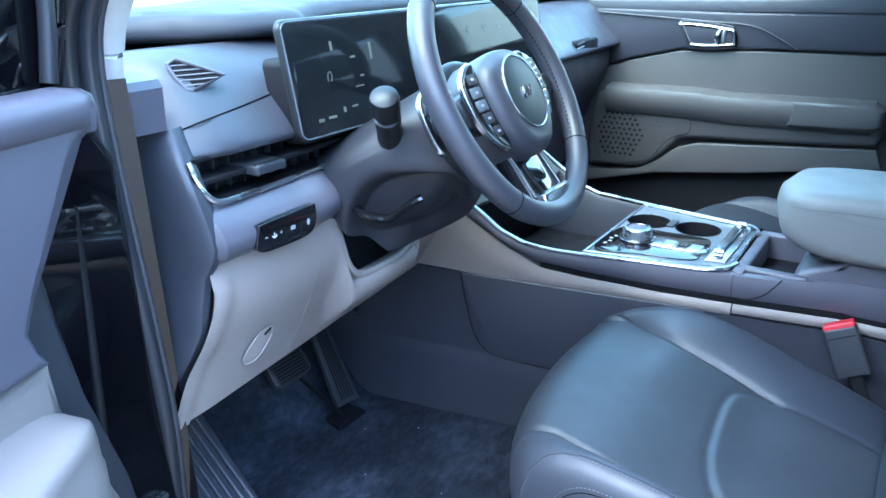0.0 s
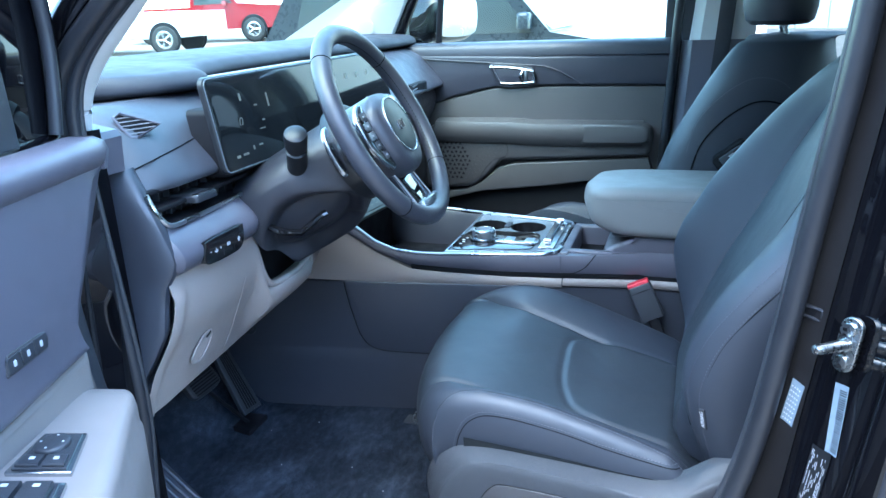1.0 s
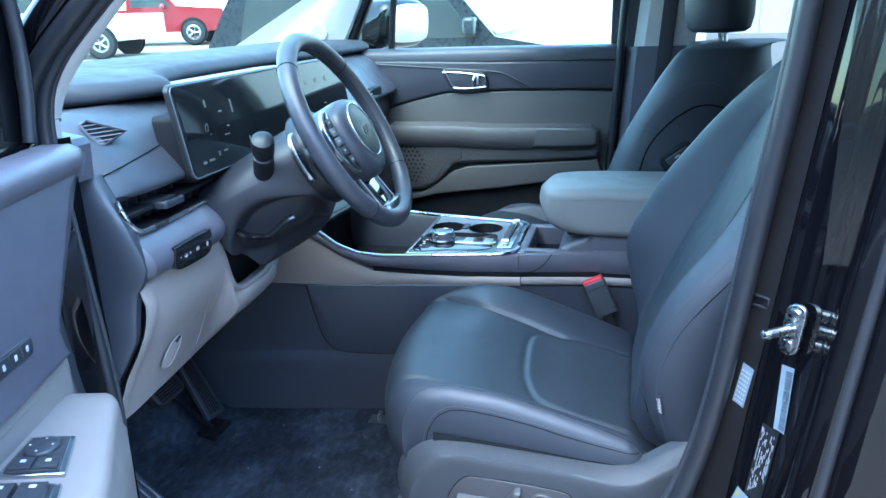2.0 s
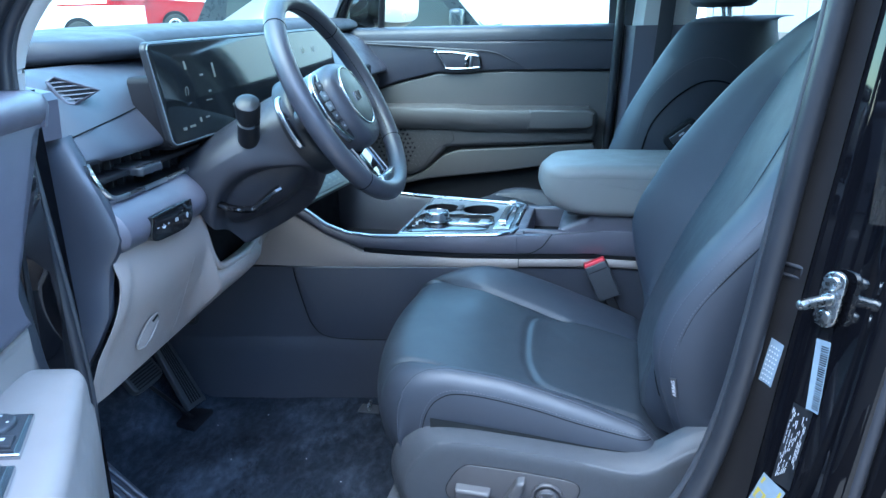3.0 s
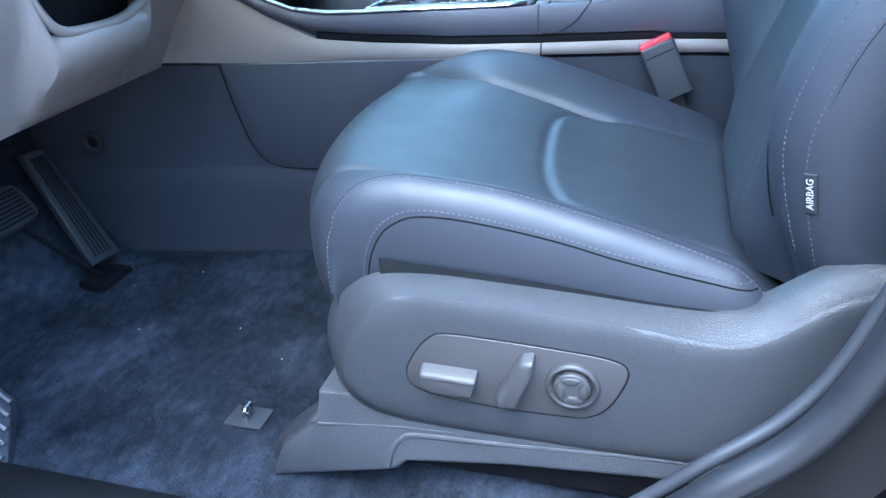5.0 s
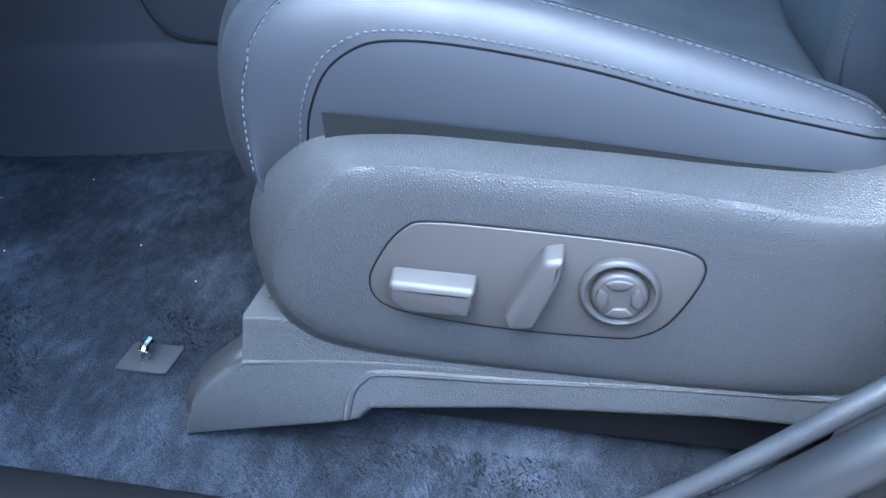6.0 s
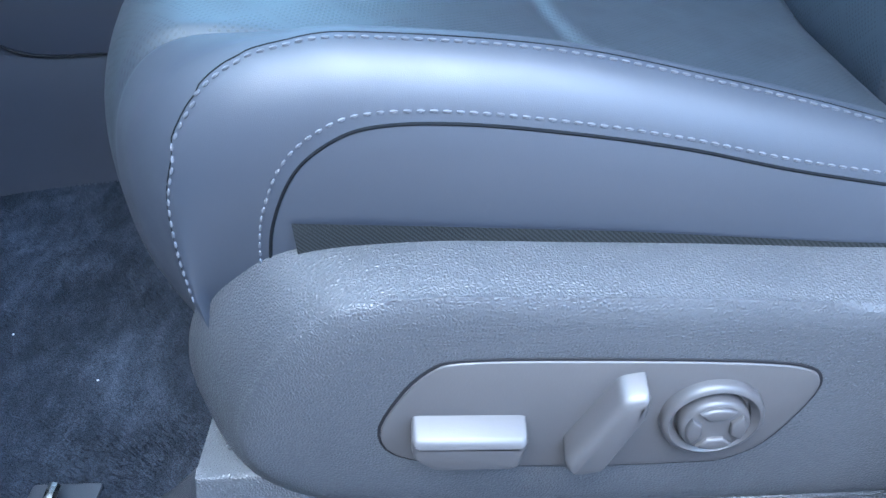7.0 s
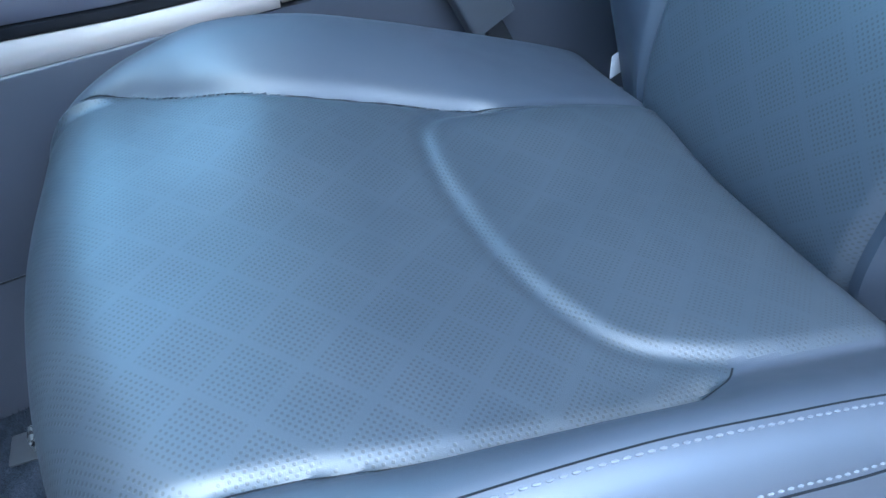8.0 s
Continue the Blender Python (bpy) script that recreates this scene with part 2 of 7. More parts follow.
def smooth(pts, n=6, closed=False):
    """A Catmull-Rom curve through the points."""
    P = [Vector(p) for p in pts]
    m = len(P)
    out = []
    for i in range(m if closed else m - 1):
        if closed:
            a, b, c, d = P[i - 1], P[i], P[(i + 1) % m], P[(i + 2) % m]
        else:
            a, b, c, d = P[max(i - 1, 0)], P[i], P[i + 1], P[min(i + 2, m - 1)]
        for k in range(n):
            t = k / n
            out.append(0.5 * ((2 * b) + (c - a) * t + (2 * a - 5 * b + 4 * c - d) * t * t + (3 * b - a - 3 * c + d) * t ** 3))
    if not closed:
        out.append(P[-1])
    return out


def grid(rows, close_u=False, close_v=False, cap=False):
    """A skin over rows of points."""
    bm = bmesh.new()
    V = [[bm.verts.new(p) for p in r] for r in rows]
    nu, nv = len(V), len(V[0])
    for i in range(nu if close_u else nu - 1):
        for j in range(nv if close_v else nv - 1):
            f = [V[i][j], V[(i + 1) % nu][j], V[(i + 1) % nu][(j + 1) % nv], V[i][(j + 1) % nv]]
            if len(set(f)) == 4:
                bm.faces.new(f)
    if cap and close_v:
        bm.faces.new(V[0])
        bm.faces.new(list(reversed(V[-1])))
    bm.normal_update()
    return bm


def tube(pts, r, n=10, closed=False, flat=1.0, up=(0, 0, 1)):
    """A round or flattened bar along points; r may be a list."""
    P = [Vector(p) for p in pts]
    rows = []
    m = len(P)
    for i, p in enumerate(P):
        if closed:
            d = P[(i + 1) % m] - P[i - 1]
        else:
            d = P[min(i + 1, m - 1)] - P[max(i - 1, 0)]
        d.normalize()
        u = Vector(up)
        if abs(d.dot(u)) > 0.95:
            u = Vector((0, 1, 0)) if abs(d.y) < 0.9 else Vector((1, 0, 0))
        a = d.cross(u).normalized()
        b = a.cross(d).normalized()
        q = r[i] if isinstance(r, (list, tuple)) else r
        rows.append([p + a * (q * math.cos(2 * math.pi * k / n)) + b * (q * flat * math.sin(2 * math.pi * k / n)) for k in range(n)])
    return grid(rows, closed, True, not closed)


def offset(out, d):
    """A closed flat outline moved inwards by d."""
    n = len(out)
    area = sum(out[i][0] * out[(i + 1) % n][1] - out[(i + 1) % n][0] * out[i][1] for i in range(n))
    s = 1 if area > 0 else -1
    res = []
    for i in range(n):
        a, b, c = Vector(out[i - 1][:2]), Vector(out[i][:2]), Vector(out[(i + 1) % n][:2])
        e1, e2 = (b - a), (c - b)
        if e1.length < 1e-9 or e2.length < 1e-9:
            res.append((b.x, b.y))
            continue
        e1.normalize()
        e2.normalize()
        n1, n2 = Vector((-e1.y, e1.x)) * s, Vector((-e2.y, e2.x)) * s
        k = n1 + n2
        if k.length < 1e-6:
            k = n1
        k.normalize()
        q = b + k * (d / max(0.5, k.dot(n1)))
        res.append((q.x, q.y))
    return res


def slab(out, place, depth, bevel=0.003, steps=3):
    """A plate with a rounded front edge. place(a, b, h): the point at (a, b) of the outline, h above the back."""
    bm = bmesh.new()
    rings = [[place(a, b, 0.0) for a, b in out]]
    for k in range(steps + 1):
        t = math.pi / 2 * k / steps
        o = offset(out, bevel * (1 - math.cos(t)))
        rings.append([place(a, b, depth - bevel * (1 - math.sin(t))) for a, b in o])
    V = [[bm.verts.new(p) for p in r] for r in rings]
    n = len(out)
    for i in range(len(V) - 1):
        for j in range(n):
            bm.faces.new((V[i][j], V[i][(j + 1) % n], V[i + 1][(j + 1) % n], V[i + 1][j]))
    bm.faces.new(V[-1])
    bm.faces.new(list(reversed(V[0])))
    bmesh.ops.triangulate(bm, faces=[f for f in bm.faces if len(f.verts) > 4])
    return bm


def rounded(x0, y0, x1, y1, r, n=5):
    res = []
    for cx, cy, a0 in ((x1 - r, y1 - r, 0), (x0 + r, y1 - r, 90), (x0 + r, y0 + r, 180), (x1 - r, y0 + r, 270)):
        for k in range(n + 1):
            a = radians(a0 + 90 * k / n)
            res.append((cx + r * math.cos(a), cy + r * math.sin(a)))
    return res


def box(x0, y0, z0, x1, y1, z1, bevel=0.003, m=None):
    bm = slab(rounded(x0, y0, x1, y1, min(bevel, abs(x1 - x0) / 2.1, abs(y1 - y0) / 2.1), 3), lambda a, b, h: Vector((a, b, z0 + h)), z1 - z0, min(bevel, (z1 - z0) / 2.1))
    if m is not None:
        bm.transform(m)
    return bm


def disc(c, n, r0, h, bevel=0.002, seg=32, hole=0.0):
    """A round button with a rounded rim, at c, its face along n; with a hole it is a ring."""
    n = Vector(n).normalized()
    q = n.to_track_quat("Z", "Y").to_matrix()
    prof = [(r0, 0.0)] + [(r0 - bevel * (1 - math.cos(math.pi / 2 * k / 3)), h - bevel * (1 - math.sin(math.pi / 2 * k / 3))) for k in range(4)]
    if hole:
        prof += [(hole + bevel, h), (hole, h - bevel), (hole, 0.0)]
    rows = [[Vector(c) + q @ Vector((r * math.cos(2 * math.pi * k / seg), r * math.sin(2 * math.pi * k / seg), z)) for k in range(seg)] for r, z in prof]
    return grid(rows, bool(hole), True, not hole)


def lerp(tab, x):
    if x <= tab[0][0]:
        return tab[0][1]
    for (a, b), (c, d) in zip(tab, tab[1:]):
        if x <= c:
            return b + (d - b) * (x - a) / (c - a)
    return tab[-1][1]


def curve(tab, x):
    """A smooth run through a table of (x, value)."""
    if x <= tab[0][0]:
        return tab[0][1]
    if x >= tab[-1][0]:
        return tab[-1][1]
    for i in range(len(tab) - 1):
        (a, b), (c, d) = tab[i], tab[i + 1]
        if x <= c:
            m0 = (d - tab[i - 1][1]) / (c - tab[i - 1][0]) if i else (d - b) / (c - a)
            m1 = (tab[i + 2][1] - b) / (tab[i + 2][0] - a) if i + 2 < len(tab) else (d - b) / (c - a)
            h, t = c - a, (x - a) / (c - a)
            return b * (1 + 2 * t) * (1 - t) ** 2 + m0 * h * t * (1 - t) ** 2 + d * t * t * (3 - 2 * t) + m1 * h * t * t * (t - 1)


def ease(t):
    t = max(0.0, min(1.0, t))
    return t * t * (3 - 2 * t)


def dashes(pts, step, length, r, normal_to=None):
    """Sewn thread: short raised loops along a line of points."""
    bm = bmesh.new()
    run = 0.0
    nxt = step / 2
    for a, b in zip(pts, pts[1:]):
        L = (b - a).length
        d = (b - a) / max(L, 1e-9)
        while nxt <= run + L:
            c = a + d * (nxt - run)
            bmesh.ops.create_icosphere(bm, subdivisions=1, radius=1.0, matrix=Matrix.Translation(c) @ d.to_track_quat("X", "Z").to_matrix().to_4x4() @ Matrix.Diagonal((length / 2, r, r, 1)))
            nxt += step
        run += L
    return bm


def text_mesh(body, size, m, material, parent, name="lettering", depth=0.0003):
    cu = bpy.data.curves.new(name, "FONT")
    cu.body, cu.size, cu.extrude, cu.align_x, cu.align_y = body, size, depth, "CENTER", "CENTER"
    tmp = bpy.data.objects.new(name, cu)
    me = bpy.data.meshes.new_from_object(tmp)
    bpy.data.objects.remove(tmp)
    me.transform(m)
    me.materials.append(material)
    ob = new(name, me)
    if parent is not None:
        ob.parent = parent
        if parent.type == "EMPTY":
            ob.matrix_parent_inverse = Matrix.Translation(-parent.location)
    return ob
# ---- the car's shell and floor ----
FLOOR = 0.325


def V3(*a):
    return Vector(a)


def ground_z(x, y):
    """The car park rises gently beyond the far side of the car."""
    return -0.12 + 0.030 * min(60.0, max(0.0, -0.54 * x + 0.84 * y - 5.0))


def ground():
    bm = bmesh.new()
    at = [-600, -300, -120, -60] + [-40 + 2.5 * i for i in range(33)] + [60, 120, 300, 600]
    vs = [[bm.verts.new((x, y, ground_z(x, y))) for y in at] for x in at]
    for i in range(len(at) - 1):
        for j in range(len(at) - 1):
            bm.faces.new((vs[i][j], vs[i + 1][j], vs[i + 1][j + 1], vs[i][j + 1]))
    thing("ground", bm, ASPHALT, "pale worn asphalt car park around the car", "ground", kind="structure")


ground()
carp = [[V3(-1.30 + 1.75 * i / 60, 0.60 + 1.78 * j / 50, FLOOR + 0.003 * noise.noise((i * 0.3, j * 0.3, 0)) + 0.30 * ease((-1.02 - (-1.30 + 1.75 * i / 60)) / 0.28)) for j in range(51)] for i in range(61)]
thing("floor", grid(carp), CARPET, "dark navy carpet of the footwell with brushed streaks", "carpet", kind="structure")


def carpet_pile():
    """Short leaning fibres over the footwell carpet, brushed this way and that in patches."""
    rng = np.random.default_rng(7)

    def field(x, y, cell, seed):
        g = np.random.default_rng(seed).random((90, 90))
        u, v = (x + 1.4) / cell, (y - 0.4) / cell
        i, j = u.astype(int) % 88, v.astype(int) % 88
        a, b = u - np.floor(u), v - np.floor(v)
        a, b = a * a * (3 - 2 * a), b * b * (3 - 2 * b)
        return (g[i, j] * (1 - a) + g[i + 1, j] * a) * (1 - b) + (g[i, j + 1] * (1 - a) + g[i + 1, j + 1] * a) * b

    n = 150000
    x, y = rng.uniform(-1.03, 0.10, n), rng.uniform(0.690, 1.36, n)
    keep = ((x < -0.36) | (y < 0.79)) & ((y > 0.79) | (x > -0.87))
    x, y = x[keep], y[keep]
    n = len(x)
    turn = 2 * math.pi * (0.6 * field(x, y, 0.055, 1) + 0.35 * field(x, y, 0.02, 2)) + rng.normal(0, 0.5, n)
    lean = 0.2 + 1.1 * field(x, y, 0.09, 3) * field(x, y, 0.028, 4) + rng.uniform(0, 0.35, n)
    high = rng.uniform(0.0035, 0.0065, n)
    z = FLOOR - 0.0015 + np.where(x < -1.02, 0.30 * ((-1.02 - x) / 0.28) ** 2 * 3, 0.0)
    dx, dy = np.cos(turn), np.sin(turn)
    w = rng.uniform(0.0006, 0.0010, n)
    base = np.stack([x, y, z], 1)
    side = np.stack([-dy * w, dx * w, np.zeros(n)], 1)
    tip = base + np.stack([dx * lean * high, dy * lean * high, high], 1)
    co = np.stack([base - side, base + side, tip], 1).reshape(-1, 3)
    me = bpy.data.meshes.new("carpet_pile")
    me.vertices.add(3 * n)
    me.vertices.foreach_set("co", co.ravel())
    me.loops.add(3 * n)
    me.loops.foreach_set("vertex_index", np.arange(3 * n))
    me.polygons.add(n)
    me.polygons.foreach_set("loop_start", np.arange(0, 3 * n, 3))
    me.update(calc_edges=True)
    me.materials.append(CARPET)
    tagged(new("carpet_pile", me), "short brushed navy pile of the footwell carpet", "carpet", kind="stuff")


carpet_pile()
thing("rear_floor", box(0.44, 0.60, 0.30, 3.0, 2.38, 0.32, 0.01), CARPET, "dark carpet of the rear cabin", "carpet", kind="structure")
thing("firewall", box(-1.40, 0.60, 0.2, -1.30, 2.40, 1.20, 0.01), BLACK, "black firewall behind the dashboard", "wall", kind="structure")

for ky in (0.608, 2.372):
    thing("kick_panel", box(-1.34, ky, 0.18, -0.86, ky + 0.02, 1.19, 0.008), DASH, "dark slate kick panel closing the footwell", "trim", kind="structure")

# door opening seal
SEAL = [(-0.50, 0.62, 1.56), (-0.61, 0.600, 1.46), (-0.714, 0.575, 1.36), (-0.790, 0.560, 1.285), (-0.818, 0.550, 1.215), (-0.812, 0.545, 1.10), (-0.797, 0.542, 0.95), (-0.785, 0.543, 0.75), (-0.803, 0.545, 0.60), (-0.822, 0.555, 0.46), (-0.79, 0.565, 0.395), (-0.68, 0.58, 0.365), (-0.50, 0.60, 0.36), (-0.30, 0.63, 0.37), (-0.18, 0.65, 0.40), (-0.105, 0.66, 0.445), (-0.045, 0.665, 0.500), (-0.008, 0.67, 0.536), (0.035, 0.68, 0.570), (0.070, 0.69, 0.620), (0.098, 0.70, 0.70), (0.118, 0.70, 0.80), (0.137, 0.70, 0.946), (0.156, 0.70, 1.11), (0.176, 0.70, 1.267), (0.19, 0.70, 1.45), (0.19, 0.71, 1.55)]
sp = smooth(SEAL, 6)
for _ in range(6):
    sp = sp[:1] + [(a + b * 2 + c) / 4 for a, b, c in zip(sp, sp[1:], sp[2:])] + sp[-1:]
ws = empty("weather_strip", "black rubber weather strip round the door opening", "seal", (-0.79, 0.55, 0.6), kind="structure")


def seal_line(front, rear):
    """The seal's line moved by one offset at the front of the opening and another at the rear."""
    res = []
    for p in sp:
        k = ease((p.x + 0.55) / 0.35)
        res.append(p + Vector(front).lerp(Vector(rear), k))
    return res


def thick(front, rear):
    return [front + (rear - front) * ease((p.x + 0.55) / 0.35) for p in sp]


part("bulb", tube(seal_line((-0.004, -0.004, 0), (0.012, -0.016, -0.010)), thick(0.0135, 0.0140), 14, up=(0, 1, 0)), SEALGREY, ws)
part("lip", tube(seal_line((0.008, 0.014, 0.0), (0.010, -0.008, -0.006)), thick(0.0105, 0.0050), 12, up=(0, 1, 0)), RUBBER, ws)
part("trim_lip", tube(seal_line((0.012, 0.026, 0.0), (0.004, 0.002, 0.0)), thick(0.0045, 0.0060), 12, up=(0, 1, 0)), DARK, ws)

# sill below the opening
sill = [[V3(x, y, z) for y, z in ((0.71, 0.30), (0.705, 0.335), (0.69, 0.352), (0.66, 0.358), (0.63, 0.350), (0.60, 0.335), (0.575, 0.33), (0.555, 0.315), (0.548, 0.28), (0.548, 0.05))] for x in [-0.95 + 0.05 * i for i in range(30)]]
thing("sill", grid(sill), BLACK, "dark plastic door sill trim beside the carpet", "sill", kind="structure")

# painted pillar behind the door opening
PILLAR = [(0.118, 0.735), (0.135, 0.715), (0.150, 0.703), (0.168, 0.690), (0.180, 0.674), (0.192, 0.655), (0.205, 0.640), (0.217, 0.628), (0.226, 0.610), (0.232, 0.590), (0.236, 0.572), (0.250, 0.562), (0.27, 0.56), (0.40, 0.56)]


def pillar_x(z):
    return 0.115 * (z - 0.9) if z > 0.62 else 0.115 * (0.62 - 0.9) - 1.1 * (0.62 - z) ** 1.4


pcurve = smooth([(a, b, 0) for a, b in PILLAR], 4)
ptree = {}
for pname, pmat, ppts, plabel in (("pillar_middle", PAINT, [p for p in pcurve if p.x >= 0.1795], "gloss black painted door pillar with stickers"), ("pillar_inner_edge", PILLARTRIM, [p + V3(-0.0005, -0.0015, 0) for p in pcurve if 0.146 <= p.x <= 0.183], "matt dark trim edge of the door pillar")):
    bm = grid([[p + V3(pillar_x(z), 0, z) for p in ppts] for z in [0.30 + 1.30 * k / 59 for k in range(60)]])
    ptree[pname] = BVHTree.FromBMesh(bm)
    thing(pname, bm, pmat, plabel, "pillar", kind="structure")
rows = []
for k in range(40):
    z = 0.40 + 1.2 * k / 39
    rows.append([V3(a + pillar_x(z), b, z) for a, b in ((0.165, 0.71), (0.175, 0.75), (0.20, 0.79), (0.22, 0.82), (0.32, 0.84), (0.32, 0.74))])
thing("pillar_trim", grid(rows), DARK, "dark plastic inner trim of the door pillar", "trim", kind="structure")
# edge of the sliding door behind it
rows = []
for k in range(30):
    z = 0.20 + 1.40 * k / 29
    rows.append([V3(a + 0.9 * pillar_x(z), b, z) for a, b in ((0.275, 0.62), (0.268, 0.565), (0.272, 0.548), (0.285, 0.538), (0.32, 0.530), (0.60, 0.522), (1.6, 0.52))])
thing("sliding_door", grid(rows), PAINT, "gloss black edge of the closed sliding door", "door", kind="structure")
thing("sliding_door_seal", tube([V3(0.262 + 0.9 * pillar_x(0.3 + 1.25 * k / 20), 0.566, 0.30 + 1.25 * k / 20) for k in range(21)], 0.009, 10), RUBBER, "black rubber seal along the sliding door", "seal", kind="structure")

# front pillar, jamb and body in front of the opening
rows = []
for k in range(24):
    z = 0.10 + 1.08 * k / 23
    rows.append([V3(a, b, z) for a, b in ((-0.80, 0.60), (-0.812, 0.565), (-0.84, 0.552), (-0.90, 0.56), (-0.93, 0.60), (-0.96, 0.62))])
thing("pillar_front_jamb", grid(rows), PAINT, "gloss black painted front door jamb", "pillar", kind="structure")
apo = smooth([(-0.98, 0.60, 1.17), (-0.88, 0.585, 1.215), (-0.80, 0.585, 1.30), (-0.70, 0.60, 1.40), (-0.58, 0.625, 1.50), (-0.40, 0.66, 1.60)], 6)
thing("pillar_front", tube([p + V3(-0.020, -0.004, 0.004) for p in apo], 0.038, 14, flat=0.7), PAINT, "gloss black windscreen pillar", "pillar", kind="structure")
aptrim = smooth([(-0.850, 0.606, 1.170), (-0.846, 0.606, 1.195), (-0.838, 0.606, 1.220), (-0.826, 0.607, 1.245), (-0.803, 0.609, 1.277), (-0.774, 0.613, 1.308), (-0.70, 0.622, 1.380), (-0.59, 0.640, 1.475), (-0.42, 0.672, 1.600)], 6)
thing("pillar_front_trim", tube(aptrim, 0.024, 14, flat=0.8), HEADLINER, "pale grey inner trim of the windscreen pillar", "trim", kind="structure")
APR, APL = (V3(-1.095, 2.338, 1.15), V3(-0.875, 2.30, 1.56)), (V3(-1.62, 2.285, 1.155), V3(-0.885, 2.275, 1.545))
rows = []
for k in range(25):
    r0, l0 = APR[0].lerp(APR[1], k / 24), APL[0].lerp(APL[1], k / 24)
    row = [r0 + V3(0.004, 0.06, 0)]
    for j in range(13):
        t = j / 12
        row.append(r0.lerp(l0, t) + V3(0, -0.030 * math.sin(math.pi * min(1.0, t * 1.3 + 0.12)), 0))
    rows.append(row + [l0 + V3(-0.01, 0.07, 0.01)])
atrim = grid(rows)
atree = BVHTree.FromBMesh(atrim)
thing("pillar_front_trim", atrim, HEADLINER, "pale grey inner trim of the far windscreen pillar with a round speaker", "trim", kind="structure")
thing("pillar_front", tube([APR[0].lerp(APR[1], k / 12) + V3(0.012, 0.035, 0) for k in range(13)], 0.022, 12), PAINT, "gloss black far windscreen pillar", "pillar", kind="structure")
spk = empty("pillar_speaker", "round pale speaker grille in the far windscreen pillar", "speaker", (-1.134, 2.29, 1.279))
SPH = atree.ray_cast(V3(-1.128, 1.5, 1.272), V3(0, 1, 0))
SPC, SPN = SPH[0], -SPH[1] if SPH[1].y > 0 else SPH[1]
part("grille", disc(SPC - SPN * 0.003, SPN, 0.030, 0.006, 0.002, 28), HEADLINER, spk)
for k in range(2):
    part("ring", disc(SPC + SPN * 0.0025, SPN, 0.027 - 0.006 * k, 0.0012, 0.0004, 28, 0.0245 - 0.006 * k), HEADLINER, spk)
# roof and the closed rear
roof = [[V3(-0.46 + 3.4 * i / 20, 0.60 + 1.80 * j / 12, 1.585 + 0.10 * math.sin(math.pi * j / 12) * math.sin(math.pi * min(1, i / 8) / 2)) for j in range(13)] for i in range(21)]
thing("ceiling", grid(roof), HEADLINER, "pale grey headliner under the roof", "ceiling", kind="structure")
thing("roof", grid([[p + V3(0, 0, 0.05) for p in r] for r in roof]), PAINT, "gloss black roof panel", "roof", kind="structure")
thing("side_panel_near", box(0.30, 0.56, 0.0, 3.0, 0.60, 1.05, 0.01), DARK, "dark inner panel of the sliding door", "wall", kind="structure")
thing("side_panel_far", box(0.05, 2.38, 0.0, 3.0, 2.42, 1.12, 0.01), DARK, "dark inner panel of the far sliding door", "wall", kind="structure")
thing("tailgate", box(2.95, 0.60, 0.0, 3.0, 2.40, 1.10, 0.01), DARK, "dark inner panel of the tailgate", "wall", kind="structure")
for y in (0.58, 2.40):
    for x in (1.35, 2.8):
        thing("pillar_rear", box(x, y - 0.03, 1.0, x + 0.16, y + 0.03, 1.62, 0.01), HEADLINER, "pale grey rear roof pillar", "pillar", kind="structure")
for wy in (0.585, 2.40):
    rw = thing("rear_side_window", grid([[V3(x, wy, z) for z in (1.04, 1.2, 1.4, 1.60)] for x in (0.22, 1.0, 1.9, 2.96)]), PRIVACY, "dark tinted rear side window", "window", kind="structure")
rw = thing("rear_window", grid([[V3(2.97, y, z) for z in (1.08, 1.35, 1.62)] for y in (0.6, 1.5, 2.4)]), PRIVACY, "dark tinted rear window", "window", kind="structure")
# far middle pillar
rows = [[V3(a + 0.06 * (z - 0.9), b, z) for a, b in ((-0.055, 2.40), (-0.05, 2.30), (-0.02, 2.27), (0.14, 2.27), (0.17, 2.30), (0.17, 2.40))] for z in [0.4 + 0.05 * k for k in range(17)]]
thing("pillar_far", grid(rows), SLATE, "slate plastic far door pillar trim", "pillar", kind="structure")
rows = [[V3(a + 0.10 * (z - 0.9), b, z) for a, b in ((-0.045, 2.39), (-0.04, 2.30), (-0.01, 2.275), (0.12, 2.275), (0.15, 2.30), (0.15, 2.39))] for z in [1.19 + 0.05 * k for k in range(9)]]
thing("pillar_far_upper", grid(rows), HEADLINER, "pale grey upper trim of the far door pillar", "pillar", kind="structure")
thing("pillar_far_core", box(-0.090, 2.345, 0.40, 0.02, 2.43, 1.56, 0.005), DARK, "dark core of the far door pillar", "pillar", kind="structure")
thing("far_door_seal", tube([V3(-0.072 + 0.06 * (z - 0.9), 2.29, z) for z in [0.45 + 0.06 * k for k in range(19)]], 0.014, 10), RUBBER, "black rubber seal along the far door", "seal", kind="structure")
belt = empty("seat_belt", "dark woven seat belt hanging on the far pillar", "seat belt", (0.08, 2.26, 1.05))
part("webbing", slab([(0.052, 1.02), (0.098, 1.02), (0.135, 1.56), (0.09, 1.56)], lambda a, b, h: V3(a, 2.262 - h, b), 0.0025, 0.0008), DARK, belt)
part("tongue", box(0.045, 2.252, 1.00, 0.105, 2.264, 1.035, 0.004), DARK, belt)
part("guide", box(0.04, 2.262, 0.985, 0.11, 2.272, 1.005, 0.003), DARK, belt)

